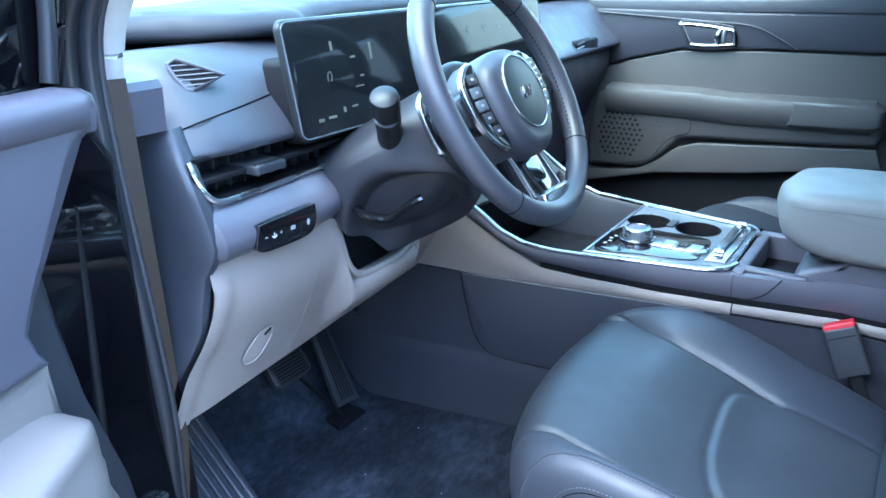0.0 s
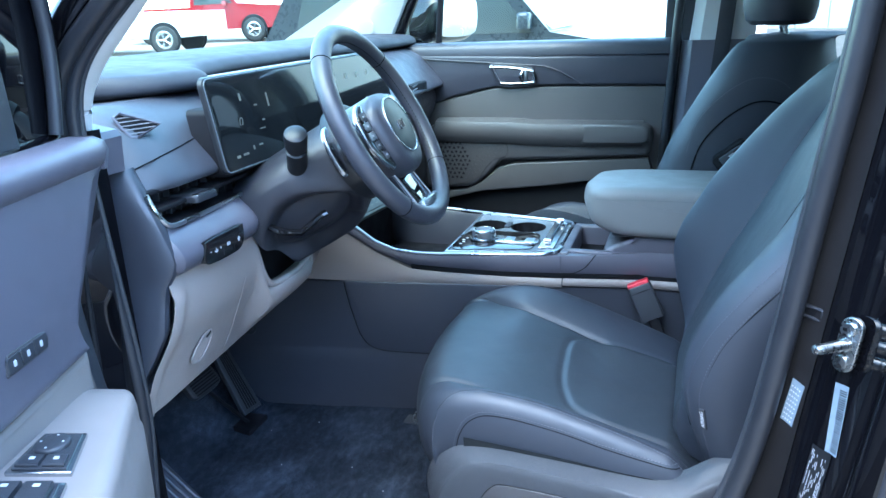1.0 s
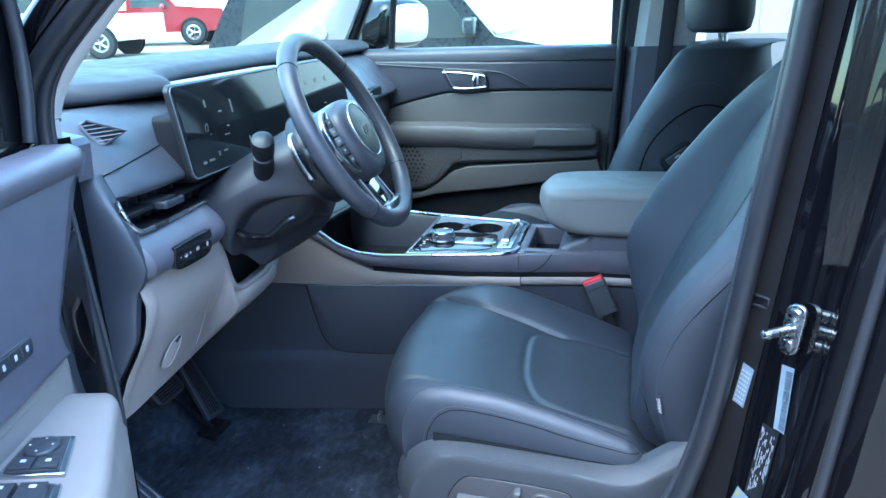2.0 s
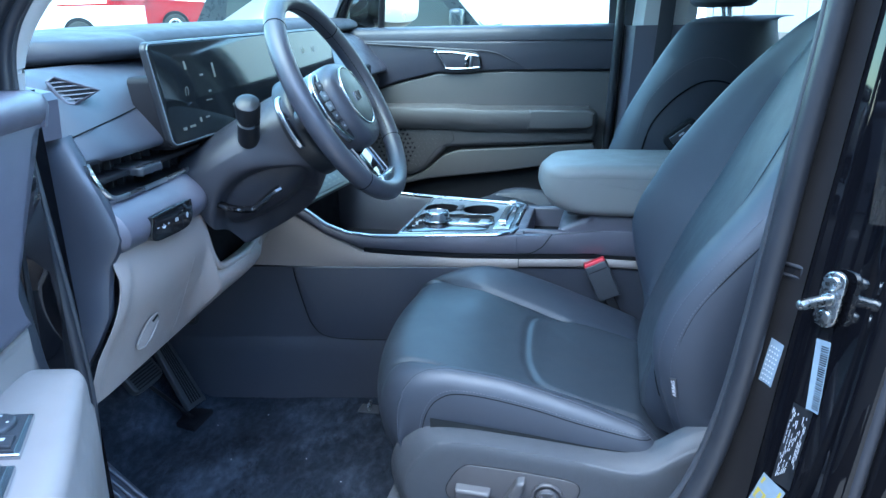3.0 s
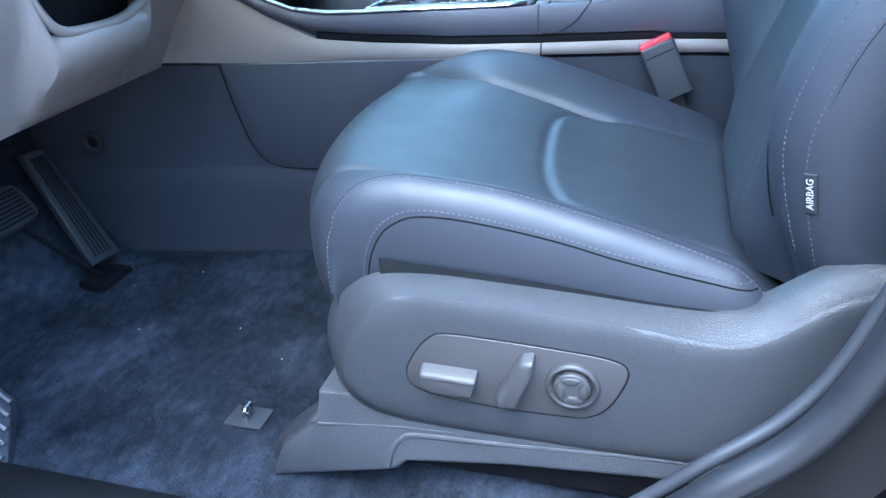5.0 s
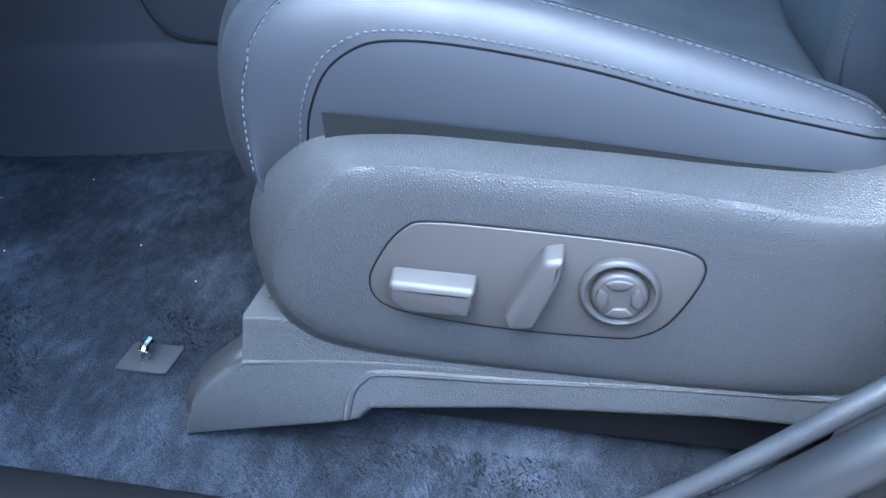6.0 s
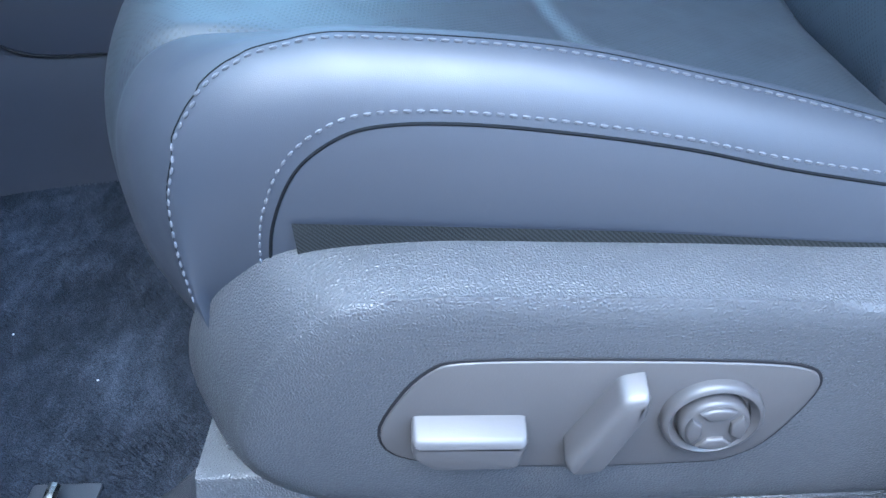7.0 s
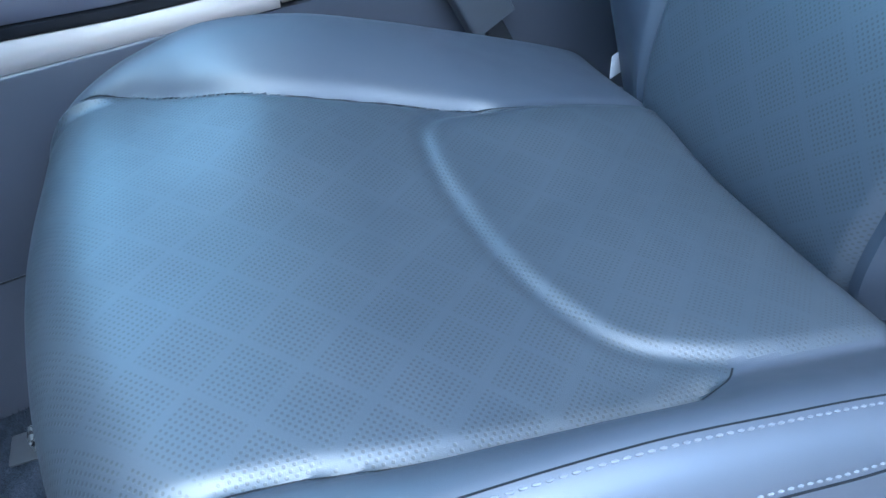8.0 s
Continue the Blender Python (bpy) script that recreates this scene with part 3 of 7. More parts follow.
# windscreen and hood
wsn = grid([[V3(-1.45 + 0.95 * t, 0.62 + 0.04 * t + (1.76 - 0.08 * t) * j / 16, 1.17 + 0.42 * t + 0.03 * math.sin(math.pi * j / 16)) for j in range(17)] for t in [i / 8 for i in range(9)]])
w = thing("windscreen", wsn, GLASS, "clear windscreen above the dashboard", "window", kind="structure")
w.visible_shadow = False
hood = [[V3(-2.5 + 1.06 * i / 10, 0.60 + 1.8 * j / 16, 0.90 + 0.24 * ease(i / 10) + 0.06 * math.sin(math.pi * j / 16)) for j in range(17)] for i in range(11)]
thing("bonnet", grid(hood), PAINT, "gloss black bonnet in front of the windscreen", "bonnet", kind="structure")

# pillar hardware
st = empty("door_striker", "zinc-plated door striker bolted to the black pillar", "door striker", (0.207, 0.638, 0.90))
NP = Vector((-0.72, -0.69, 0.0)).normalized()
TP = Vector((NP.y, -NP.x, 0)) * -1
UP = Vector((0.115, 0, 1)).normalized()
SC = V3(0.2085, 0.632, 0.936)
plate = rounded(-0.014, -0.035, 0.014, 0.035, 0.0135, 6)
part("base_plate", slab(plate, lambda a, b, h: SC + TP * a + UP * b + NP * h, 0.005, 0.002), STEEL, st)
part("loop", tube([SC + NP * q - TP * (0.2 * q) for q in (0.003, 0.012, 0.030, 0.040, 0.046, 0.048)], [0.0085, 0.0068, 0.0066, 0.0066, 0.0055, 0.002], 14), STEEL, st)
for s in (-1, 1):
    part("bolt", disc(SC + UP * (0.021 * s) + NP * 0.005, NP, 0.0085, 0.004, 0.0015, 20), STEEL, st)
sk = empty("rubber_socket", "small black rubber plug in the pillar trim", "plug", (0.165, 0.72, 0.93))
part("rim", tube([V3(0.168 + 0.8 * a, 0.6925 - 0.75 * a, 0.950 + b) for a, b in offset(rounded(-0.020, -0.008, 0.022, 0.008, 0.003), 0.001)], 0.0025, 8, True), RUBBER, sk)
part("well", slab(rounded(-0.020, -0.008, 0.022, 0.008, 0.003), lambda a, b, h: V3(0.168 + 0.8 * a, 0.6965 - 0.75 * a - h, 0.950 + b), 0.004, 0.001), BLACK, sk)


def sticker(name, label, c, w, h, material, tilt, normal=NP, marks=(), on="pillar_middle"):
    """A sticker that lies on the curved pillar."""
    nn = Vector(normal).normalized()
    t = Vector((0, 0, 1)).cross(nn).normalized()
    u = nn.cross(t)
    a0 = radians(tilt)
    tx, ux = t * math.cos(a0) + u * math.sin(a0), u * math.cos(a0) - t * math.sin(a0)
    c = Vector(c)

    def lie(a, b, hh):
        p = c + tx * a + ux * b
        hit = ptree[on].ray_cast(p + nn * 0.04, -nn)
        return (hit[0] if hit[0] is not None else p) + nn * (hh + 0.0004)

    rows = [[lie(-w / 2 + w * i / 8, -h / 2 + h * j / 16, 0.0004) for i in range(9)] for j in range(17)]
    root = tagged(part(name, grid(rows), material), label, "sticker")
    for x0, y0, x1, y1, m in marks:
        part("print_bar", slab([(x0 * w, y0 * h), (x1 * w, y0 * h), (x1 * w, y1 * h), (x0 * w, y1 * h)], lambda a, b, hh: lie(a, b, hh + 0.0004), 0.0003, 0.0001, 1), m, root)
    return root


random.seed(5)
bars = []
for r in range(12):
    x = -0.42 + 0.07 * r
    y = -0.45 + 0.02 * r
    while y < 0.40:
        L = random.uniform(0.03, 0.10)
        if random.random() < 0.62:
            bars.append((x, y, x + 0.026, min(0.45, y + L), WHITE))
        y += L + 0.015
sticker("certification_label", "black certification sticker with rows of white print", (0.190, 0.636, 0.732), 0.027, 0.116, CAP, -5, marks=bars)
barsb = [(-0.1, -0.46 + 0.031 * k, 0.42, -0.46 + 0.031 * k + random.choice((0.009, 0.016)), CAP) for k in range(29)]
sticker("barcode_label", "pale sticker with a bar code on the black pillar", (0.207, 0.631, 0.836), 0.018, 0.092, WHITELABEL, 2, marks=barsb)
sticker("security_label", "pale blue holographic sticker on the pillar", (0.166, 0.684, 0.825), 0.020, 0.062, WHITELABEL, -8, normal=(-0.62, -0.78, 0), marks=[(-0.4 + 0.2 * (k % 4), -0.45 + 0.11 * (k // 4), -0.30 + 0.2 * (k % 4), -0.42 + 0.11 * (k // 4), WHITE) for k in range(32)], on="pillar_inner_edge")
sticker("warning_label", "white and yellow tyre information sticker", (0.169, 0.648, 0.642), 0.036, 0.066, WHITELABEL, -18, marks=[(-0.42, 0.25, 0.42, 0.42, YELLOW), (-0.42, -0.15, 0.0, 0.12, YELLOW), (0.08, -0.15, 0.40, -0.08, CAP), (0.08, 0.02, 0.40, 0.08, CAP), (-0.4, -0.40, 0.4, -0.34, CAP)])
# ---- dashboard ----
dash = empty("dashboard", "dark slate two-tier dashboard with vents and a warm grey knee panel", "dashboard", (-0.95, 1.5, 0.7))


def across(profile, ys, name, material, label="", n=4, shift=None, parent=dash, angle=38):
    cur = smooth([(a, 0, b) for a, b in profile], n)
    rows = []
    for y in ys:
        dx, dz = shift(y) if shift else (0, 0)
        rows.append([p + V3(dx, y, dz) for p in cur])
    return part(name, grid(rows), material, parent, label, angle)


def span(a, b, n):
    return [a + (b - a) * i / (n - 1) for i in range(n)]


def bow(y):
    """The dashboard curves forward towards the far side."""
    return (-0.055 * ((y - 1.0) / 1.3) if y > 1.0 else 0.0) + (-0.05 * ease((0.72 - y) / 0.08)), -0.012 * ease((0.70 - y) / 0.06)


BROW = [(0.64, -1.10), (0.72, -1.06), (0.80, -1.00), (0.825, -0.955), (0.875, -0.912), (0.94, -0.892), (0.985, -0.884), (1.01, -0.900), (1.04, -0.945), (1.09, -0.985), (1.16, -1.010), (1.35, -1.020), (1.70, -1.015), (2.0, -0.985), (2.34, -0.96)]


def brow(y):
    """The hood's edge comes forward over the display's near corner and draws back behind it."""
    return curve(BROW, y) + 0.943, 0.006 * ease((y - 1.1) / 0.2)


across([(-1.62, 1.15), (-1.48, 1.20), (-1.35, 1.232), (-1.20, 1.242), (-1.05, 1.240), (-0.985, 1.235), (-0.960, 1.230), (-0.947, 1.220), (-0.943, 1.209), (-0.950, 1.200), (-0.985, 1.192)], span(0.64, 0.80, 10) + span(0.81, 1.20, 40) + span(1.22, 2.34, 30), "top_pad", DASHTOP, shift=brow)
across([(-1.10, 1.180), (-1.02, 1.188), (-0.945, 1.193), (-0.925, 1.192), (-0.90, 1.184), (-0.87, 1.166), (-0.845, 1.138), (-0.815, 1.105), (-0.800, 1.088), (-0.790, 1.074), (-0.789, 1.066), (-0.80, 1.060), (-0.86, 1.058)], span(0.655, 2.30, 44), "face_pad", DASH, shift=bow)
# sewn line along the face pad
ln = smooth([(-0.839, 0.674, 1.0945), (-0.8195, 0.707, 1.1065), (-0.8215, 0.757, 1.1125), (-0.8255, 0.803, 1.1175), (-0.8315, 0.853, 1.1235)], 5)
part("seam", tube(ln, 0.0012, 6), DARKTHREAD, dash)
# pale ribbed panel behind the display
for i in range(26):
    y = 0.97 + 0.022 * i
    part("rib", slab([(-0.992, y), (-0.992, y + 0.019), (-0.835, y + 0.029), (-0.835, y + 0.010)], lambda a, b, h: V3(a, b, 1.196 + 0.06 * (a + 0.90) + h), 0.018, 0.004), RIBBED, dash)
# diamond side vent
dv = [(-0.8877, 0.7213, 1.1732), (-0.8853, 0.7324, 1.1776), (-0.8486, 0.7796, 1.1547), (-0.8600, 0.7350, 1.1390), (-0.8640, 0.7275, 1.1410), (-0.8761, 0.7220, 1.1558)]
DVC = sum((Vector(p) for p in dv), Vector()) / len(dv)
DVN = V3(0.783, -0.364, 0.504).normalized()
DVT = V3(0, 0, 1).cross(DVN).normalized()
DVU = DVN.cross(DVT)
dvo = [((Vector(p) - DVC).dot(DVT), (Vector(p) - DVC).dot(DVU)) for p in dv]
part("side_vent_well", slab(dvo, lambda a, b, h: DVC + DVT * a + DVU * b + DVN * (h + 0.006), 0.003, 0.0005), BLACK, dash)
part("side_vent_frame", tube([DVC + DVT * a + DVU * b + DVN * 0.010 for a, b in offset(dvo, -0.001)], 0.0030, 8, True), SLATE, dash)
lo, hi = min(b for _, b in dvo), max(b for _, b in dvo)
for k in range(1, 6):
    b = lo + (hi - lo) * k / 6
    xs = []
    for (a0, b0), (a1, b1) in zip(dvo, dvo[1:] + dvo[:1]):
        if (b0 - b) * (b1 - b) < 0:
            xs.append(a0 + (a1 - a0) * (b - b0) / (b1 - b0))
    if len(xs) == 2:
        part("slat", tube([DVC + DVT * xs[0] + DVU * b + DVN * 0.0100, DVC + DVT * xs[1] + DVU * b + DVN * 0.0100], 0.0011, 6), RIBBED, dash)

# main vent left of the column
part("vent_well", box(-0.875, 0.655, 1.008, -0.835, 0.985, 1.062, 0.004), BLACK, dash)
part("vent_floor", box(-0.865, 0.660, 1.000, -0.786, 0.985, 1.008, 0.002), BLACK, dash)
part("vent_roof", box(-0.865, 0.660, 1.060, -0.800, 0.985, 1.066, 0.002), BLACK, dash)
part("vane", slab([(-0.850, 0.664), (-0.792, 0.668), (-0.788, 0.78), (-0.792, 0.98), (-0.850, 0.985)], lambda a, b, h: V3(a, b, 1.030 + 0.02 * (b - 0.66) + h), 0.007, 0.003), BLACK, dash)
for i in range(12):
    y = 0.672 + 0.026 * i
    part("fin", box(-0.850, y, 1.009, -0.822, y + 0.0022, 1.058, 0.0006), DARK, dash)
tab = part("vent_tab", slab(rounded(-0.830, 0.752, -0.768, 0.812, 0.008), lambda a, b, h: V3(a, b, 1.030 + h), 0.012, 0.004), DARK, dash, "dark vent thumb tab")
part("tab_strip", slab(rounded(-0.782, 0.756, -0.769, 0.808, 0.003), lambda a, b, h: V3(a, b, 1.0415 + h), 0.0012, 0.0004), CHROME, tab)
chl = smooth([(-0.790, 0.659, 1.066), (-0.785, 0.662, 1.048), (-0.779, 0.668, 1.028), (-0.774, 0.678, 1.014), (-0.772, 0.692, 1.0085), (-0.773, 0.73, 1.0075), (-0.776, 0.80, 1.0075), (-0.782, 0.88, 1.008), (-0.792, 0.975, 1.009)], 6)
part("chrome_line", tube(chl, 0.0042, 8), SATIN, dash, "chrome line under the vent")

# slate shelf with the switch panel
across([(-0.800, 1.003), (-0.782, 1.004), (-0.770, 0.999), (-0.752, 0.984), (-0.741, 0.969), (-0.738, 0.957), (-0.742, 0.944), (-0.752, 0.935), (-0.764, 0.930), (-0.79, 0.928)], span(0.650, 0.965, 24), "shelf", SLATE, "slate plastic shelf under the vent", shift=lambda y: (-0.035 * ease((y - 0.86) / 0.1) - 0.02 * ease((0.665 - y) / 0.015), 0))
sw = [(0.709, 0.945), (0.715, 0.968), (0.722, 0.974), (0.815, 0.976), (0.826, 0.972), (0.826, 0.948), (0.815, 0.934), (0.79, 0.930), (0.735, 0.931), (0.716, 0.935)]
swp = part("switch_panel", slab([(p.x, p.y) for p in smooth([(a, b, 0) for a, b in sw], 3, True)], lambda a, b, h: V3(-0.7535 + h + 0.05 * (b - 0.955), a, b), 0.018, 0.002), PIANO, dash, "gloss black switch panel with white symbols")
for y0, y1 in ((0.762, 0.7635), (0.793, 0.7945)):
    part("gap", box(-0.738, y0, 0.936, -0.7355, y1, 0.970, 0.0002), BLACK, swp)
part("symbol", disc((-0.7365, 0.742, 0.953), (1, 0, 0.25), 0.005, 0.0008, 0.0003, 16, 0.003), WHITE, swp)
for y, w, h in ((0.727, 0.005, 0.0012), (0.755, 0.005, 0.0012), (0.755, 0.0012, 0.005), (0.742, 0.002, 0.006), (0.778, 0.009, 0.006), (0.779, 0.006, 0.003), (0.809, 0.004, 0.010), (0.809, 0.007, 0.003)):
    part("symbol", box(-0.7372, y - w / 2, 0.953 - h / 2, -0.7354, y + w / 2, 0.953 + h / 2, 0.0003), WHITE, swp)

# dark end cap towards the door
rows = []
for z, x0, x1, y in ((1.105, -0.87, -0.825, 0.665), (1.07, -0.87, -0.800, 0.655), (1.02, -0.87, -0.772, 0.650), (0.975, -0.87, -0.752, 0.648), (0.955, -0.87, -0.748, 0.647), (0.935, -0.87, -0.755, 0.645), (0.915, -0.87, -0.768, 0.641), (0.88, -0.87, -0.770, 0.633), (0.84, -0.87, -0.771, 0.624), (0.80, -0.87, -0.788, 0.612), (0.75, -0.88, -0.815, 0.598), (0.72, -0.89, -0.835, 0.590)):
    r = [V3(x1 - 0.010, y + 0.028, z), V3(x1 - 0.001, y + 0.014, z), V3(x1 - 0.002, y + 0.004, z), V3(x1 - 0.010, y - 0.003, z)]
    r += [V3(x1 - 0.010 + (x0 - x1) * t, y - 0.004 - 0.018 * t, z) for t in (0.3, 0.6, 1.0)]
    rows.append(r)
part("end_cap", grid(rows), DASH, dash, "dark slate end cap of the dashboard")
part("corner_block", slab([(-0.895, 1.10), (-0.880, 1.172), (-0.870, 1.178), (-0.825, 1.170), (-0.818, 1.16), (-0.823, 1.105)], lambda a, b, h: V3(a, 0.660 - h, b), 0.085, 0.004), SLATE, dash, "slate plastic corner block at the pillar foot")

# warm grey knee panel with the opening for the column
def knee_top(y):
    z = 0.930
    z -= 0.125 * ease((y - 0.900) / 0.035) * ease((1.175 - y) / 0.05)
    return z - 0.03 * ease((y - 1.12) / 0.1)


rows = []
ysk = span(0.578, 0.70, 14) + span(0.72, 0.89, 8) + span(0.895, 1.19, 34) + span(1.20, 1.285, 8)
for y in ysk:
    zt = knee_top(y)
    zb = 0.703 - 0.017 * (y - 0.58) / 0.7
    xb = -0.803 - 0.095 * ((y - 0.58) / 0.7)
    xt = -0.768 - 0.030 * ease((y - 1.0) / 0.28)
    side = ease((0.655 - y) / 0.07)
    yt = max(y, 0.653)
    row = [V3(xt - 0.03, yt, zt - 0.004), V3(xt - 0.012, yt, zt + 0.0005), V3(xt - 0.003, yt, zt - 0.004)]
    for k in range(1, 15):
        t = k / 14
        z = zt - 0.004 + (zb - zt) * t
        x = xt + (xb - xt) * (0.15 * t + 0.85 * t ** 1.7) + 0.012 * math.sin(math.pi * min(1, t * 1.6)) - 0.004 * side
        if y < 0.66:
            lim = 0.652 - 0.075 * ease((0.93 - z) / 0.25)
            y2 = max(y, lim)
        else:
            y2 = y
        x += 0.0065 * ease((0.690 - 0.075 * ease((0.93 - z) / 0.25) - y2) / 0.012) * ease((0.915 - z) / 0.02)
        row.append(V3(x, y2, z))
    row.append(V3(xb - 0.01, max(y, 0.582), zb - 0.006))
    row.append(V3(xb - 0.05, max(y, 0.582), zb - 0.004))
    rows.append(row)
kp = part("knee_panel", grid(rows), BEIGE, dash, "warm grey plastic knee panel")
part("column_lip", tube(smooth([(-0.775, 0.903, 0.925), (-0.772, 0.912, 0.885), (-0.772, 0.926, 0.838), (-0.774, 0.955, 0.808), (-0.776, 1.01, 0.801), (-0.778, 1.07, 0.802), (-0.782, 1.12, 0.815), (-0.788, 1.155, 0.845), (-0.795, 1.18, 0.885)], 6), 0.007, 10), BEIGE, kp)
part("column_well", box(-0.87, 0.88, 0.79, -0.82, 1.2, 1.0, 0.01), BLACK, dash)
RH = lambda a, b, h: V3(-0.7925 + h + 0.16 * (b - 0.75), a, b)
rho = [(p.x, p.y) for p in smooth([(0.706, 0.758, 0), (0.735, 0.786, 0), (0.760, 0.791, 0), (0.762, 0.775, 0), (0.735, 0.748, 0), (0.712, 0.746, 0)], 4, True)]
rel = part("release_pocket", tube([RH(a, b, -0.0004) for a, b in rho], 0.0013, 8, True), BEIGE, dash, "warm grey bonnet release pocket")
part("pocket_floor", slab(offset(rho, 0.001), lambda a, b, h: RH(a, b, h - 0.004), 0.002, 0.0006), BEIGE, rel)
part("pocket_slit", slab([(0.746, 0.783), (0.761, 0.790), (0.762, 0.785), (0.749, 0.779)], lambda a, b, h: RH(a, b, h - 0.001), 0.001, 0.0003), BLACK, rel)
part("panel_edge", tube(smooth([(-0.760, 0.850, 0.862), (-0.770, 0.835, 0.82), (-0.785, 0.815, 0.765), (-0.800, 0.80, 0.725)], 5), 0.0003, 6), BEIGE, kp)

# far half of the dashboard
across([(-0.870, 1.062), (-0.838, 1.058), (-0.822, 1.045), (-0.818, 1.02), (-0.83, 0.98), (-0.86, 0.92), (-0.90, 0.82), (-0.93, 0.70)], span(1.28, 2.30, 20), "far_face", SLATE, shift=lambda y: (-0.055 * ((y - 1.0) / 1.3), 0))
part("far_chrome_line", tube([V3(-0.800 - 0.055 * ((y - 1.0) / 1.3) - 0.03 * ease((y - 2.0) / 0.12), y, 1.062 + 0.03 * ease((y - 2.0) / 0.12)) for y in span(1.62, 2.12, 14)], 0.003, 8), CHROME, dash)
part("far_vent", box(-0.865, 1.95, 1.062, -0.835, 2.10, 1.100, 0.006), BLACK, dash)
for k in range(3):
    part("far_slat", tube([V3(-0.832, 1.95, 1.070 + 0.011 * k), V3(-0.845, 2.09, 1.078 + 0.011 * k)], 0.0025, 6), SATIN if k == 1 else DARK, dash)

# ---- display ----
disp = empty("display", "wide dark curved dashboard display with faint marks", "display", (-0.80, 1.2, 1.07))


def on_disp(a, b, h):
    """a across, b up the glass, h out of it."""
    return V3(-0.784 + h - 0.17 * (b - 1.145), a, b)


part("housing", slab(rounded(0.842, 1.056, 1.640, 1.228, 0.016), lambda a, b, h: on_disp(a, b, h - 0.008), 0.010, 0.004, 4), STALKBLACK, disp)
part("bracket", slab(rounded(0.850, 1.050, 1.50, 1.172, 0.012), lambda a, b, h: on_disp(a, b, h - 0.055), 0.048, 0.006, 4), BLACK, disp)
part("edge_line", tube([on_disp(a, b, 0.0028) for a, b in rounded(0.846, 1.0595, 1.636, 1.2250, 0.013)], 0.0011, 6, True), SILVER, disp, "thin pale line round the glass")
part("glass", slab(rounded(0.848, 1.0615, 1.634, 1.2230, 0.011), lambda a, b, h: on_disp(a, b, h), 0.0035, 0.0012), SCREEN, disp, "dark reflective display glass")
mk = Matrix.Translation(on_disp(0.925, 1.140, 0.0042)) @ pose(0, 0, 0, 90, 0, 90)
text_mesh("0", 0.026, mk, ICON, disp, "digit", 0.0002)
for a, b, w, h in ((0.94, 1.185, 0.006, 0.014), (1.03, 1.170, 0.006, 0.026), (0.985, 1.165, 0.012, 0.003), (1.0, 1.135, 0.010, 0.003), (0.89, 1.082, 0.012, 0.005), (0.915, 1.083, 0.018, 0.004), (0.945, 1.090, 0.006, 0.008), (0.97, 1.092, 0.014, 0.003), (0.99, 1.12, 0.02, 0.002), (1.07, 1.10, 0.004, 0.008), (1.33, 1.18, 0.012, 0.010), (1.39, 1.18, 0.010, 0.012), (1.45, 1.18, 0.012, 0.012), (1.51, 1.18, 0.010, 0.012), (1.30, 1.12, 0.012, 0.003), (1.48, 1.12, 0.012, 0.003)):
    part("mark", slab([(a - w / 2, b - h / 2), (a + w / 2, b - h / 2), (a + w / 2, b + h / 2), (a - w / 2, b + h / 2)], lambda p, q, hh: on_disp(p, q, hh + 0.0038), 0.0004, 0.0001, 1), ICON, disp)

# ---- steering column and wheel ----
WC, WA, WY = V3(-0.540, 1.047, 1.119), radians(28), radians(4.5)
WN = V3(math.cos(WA) * math.cos(WY), math.cos(WA) * math.sin(WY), math.sin(WA))
WR = V3(-math.sin(WY), math.cos(WY), 0)
WU = WN.cross(WR)
colm = empty("steering_column", "dark slate steering column shroud with stalk and lever", "steering column", (-0.72, 1.05, 0.9))
SHROUD = [(-0.30, 0.136, 0.058, 0.150), (-0.24, 0.134, 0.060, 0.156), (-0.19, 0.125, 0.062, 0.152), (-0.145, 0.110, 0.064, 0.132), (-0.11, 0.098, 0.064, 0.108), (-0.085, 0.090, 0.062, 0.088), (-0.065, 0.083, 0.060, 0.074), (-0.052, 0.076, 0.056, 0.064), (-0.047, 0.058, 0.043, 0.048)]
rows = []
for i in range(101):
    d = -0.30 + 0.253 * i / 100
    ry, ru, rd = (curve([(r[0], r[j]) for r in SHROUD], d) for j in (1, 2, 3))
    c = WC + WN * d
    r = []
    for k in range(200):
        q = 2 * math.pi * k / 200
        ca, sa = math.cos(q), math.sin(q)
        ex = 1.0 if sa > 0 else 0.72
        out = WR * (ry * math.copysign(abs(ca) ** (0.72 + (ex - 0.72) * ease(sa / 0.2)), ca)) + WU * ((ru if sa > 0 else rd) * math.copysign(abs(sa) ** ex, sa))
        e = math.sqrt(((d + 0.205) / 0.100) ** 2 + ((math.degrees(q) - 234) / 46) ** 2)
        r.append(c + out * (1 - 0.25 * ease((1.10 - e) / 0.26) + 0.014 * math.exp(-((e - 1.18) / 0.10) ** 2)))
    rows.append(r)
part("shroud", grid(rows, False, True, True), COLUMNSKIN, colm)
part("shroud_collar", disc(WC - WN * 0.094 - WU * 0.016, WN, 0.096, 0.034, 0.010, 48), STALKBLACK, colm, "black collar behind the paddles")
part("shroud_seam", tube([V3(-0.70, 0.948, 1.02), V3(-0.66, 0.960, 1.045), V3(-0.62, 0.972, 1.062)], 0.0012, 6), BLACK, colm)
sb, stp = V3(-0.686, 0.952, 1.030), V3(-0.650, 0.894, 1.114)
sdv = (stp - sb).normalized()
part("stalk_boot", disc(sb - sdv * 0.004, sdv, 0.030, 0.020, 0.009, 28), BLACK, colm)
part("boot_ring", disc(sb + sdv * 0.010, sdv, 0.0325, 0.006, 0.0025, 32, 0.0255), COLUMNSKIN, colm)
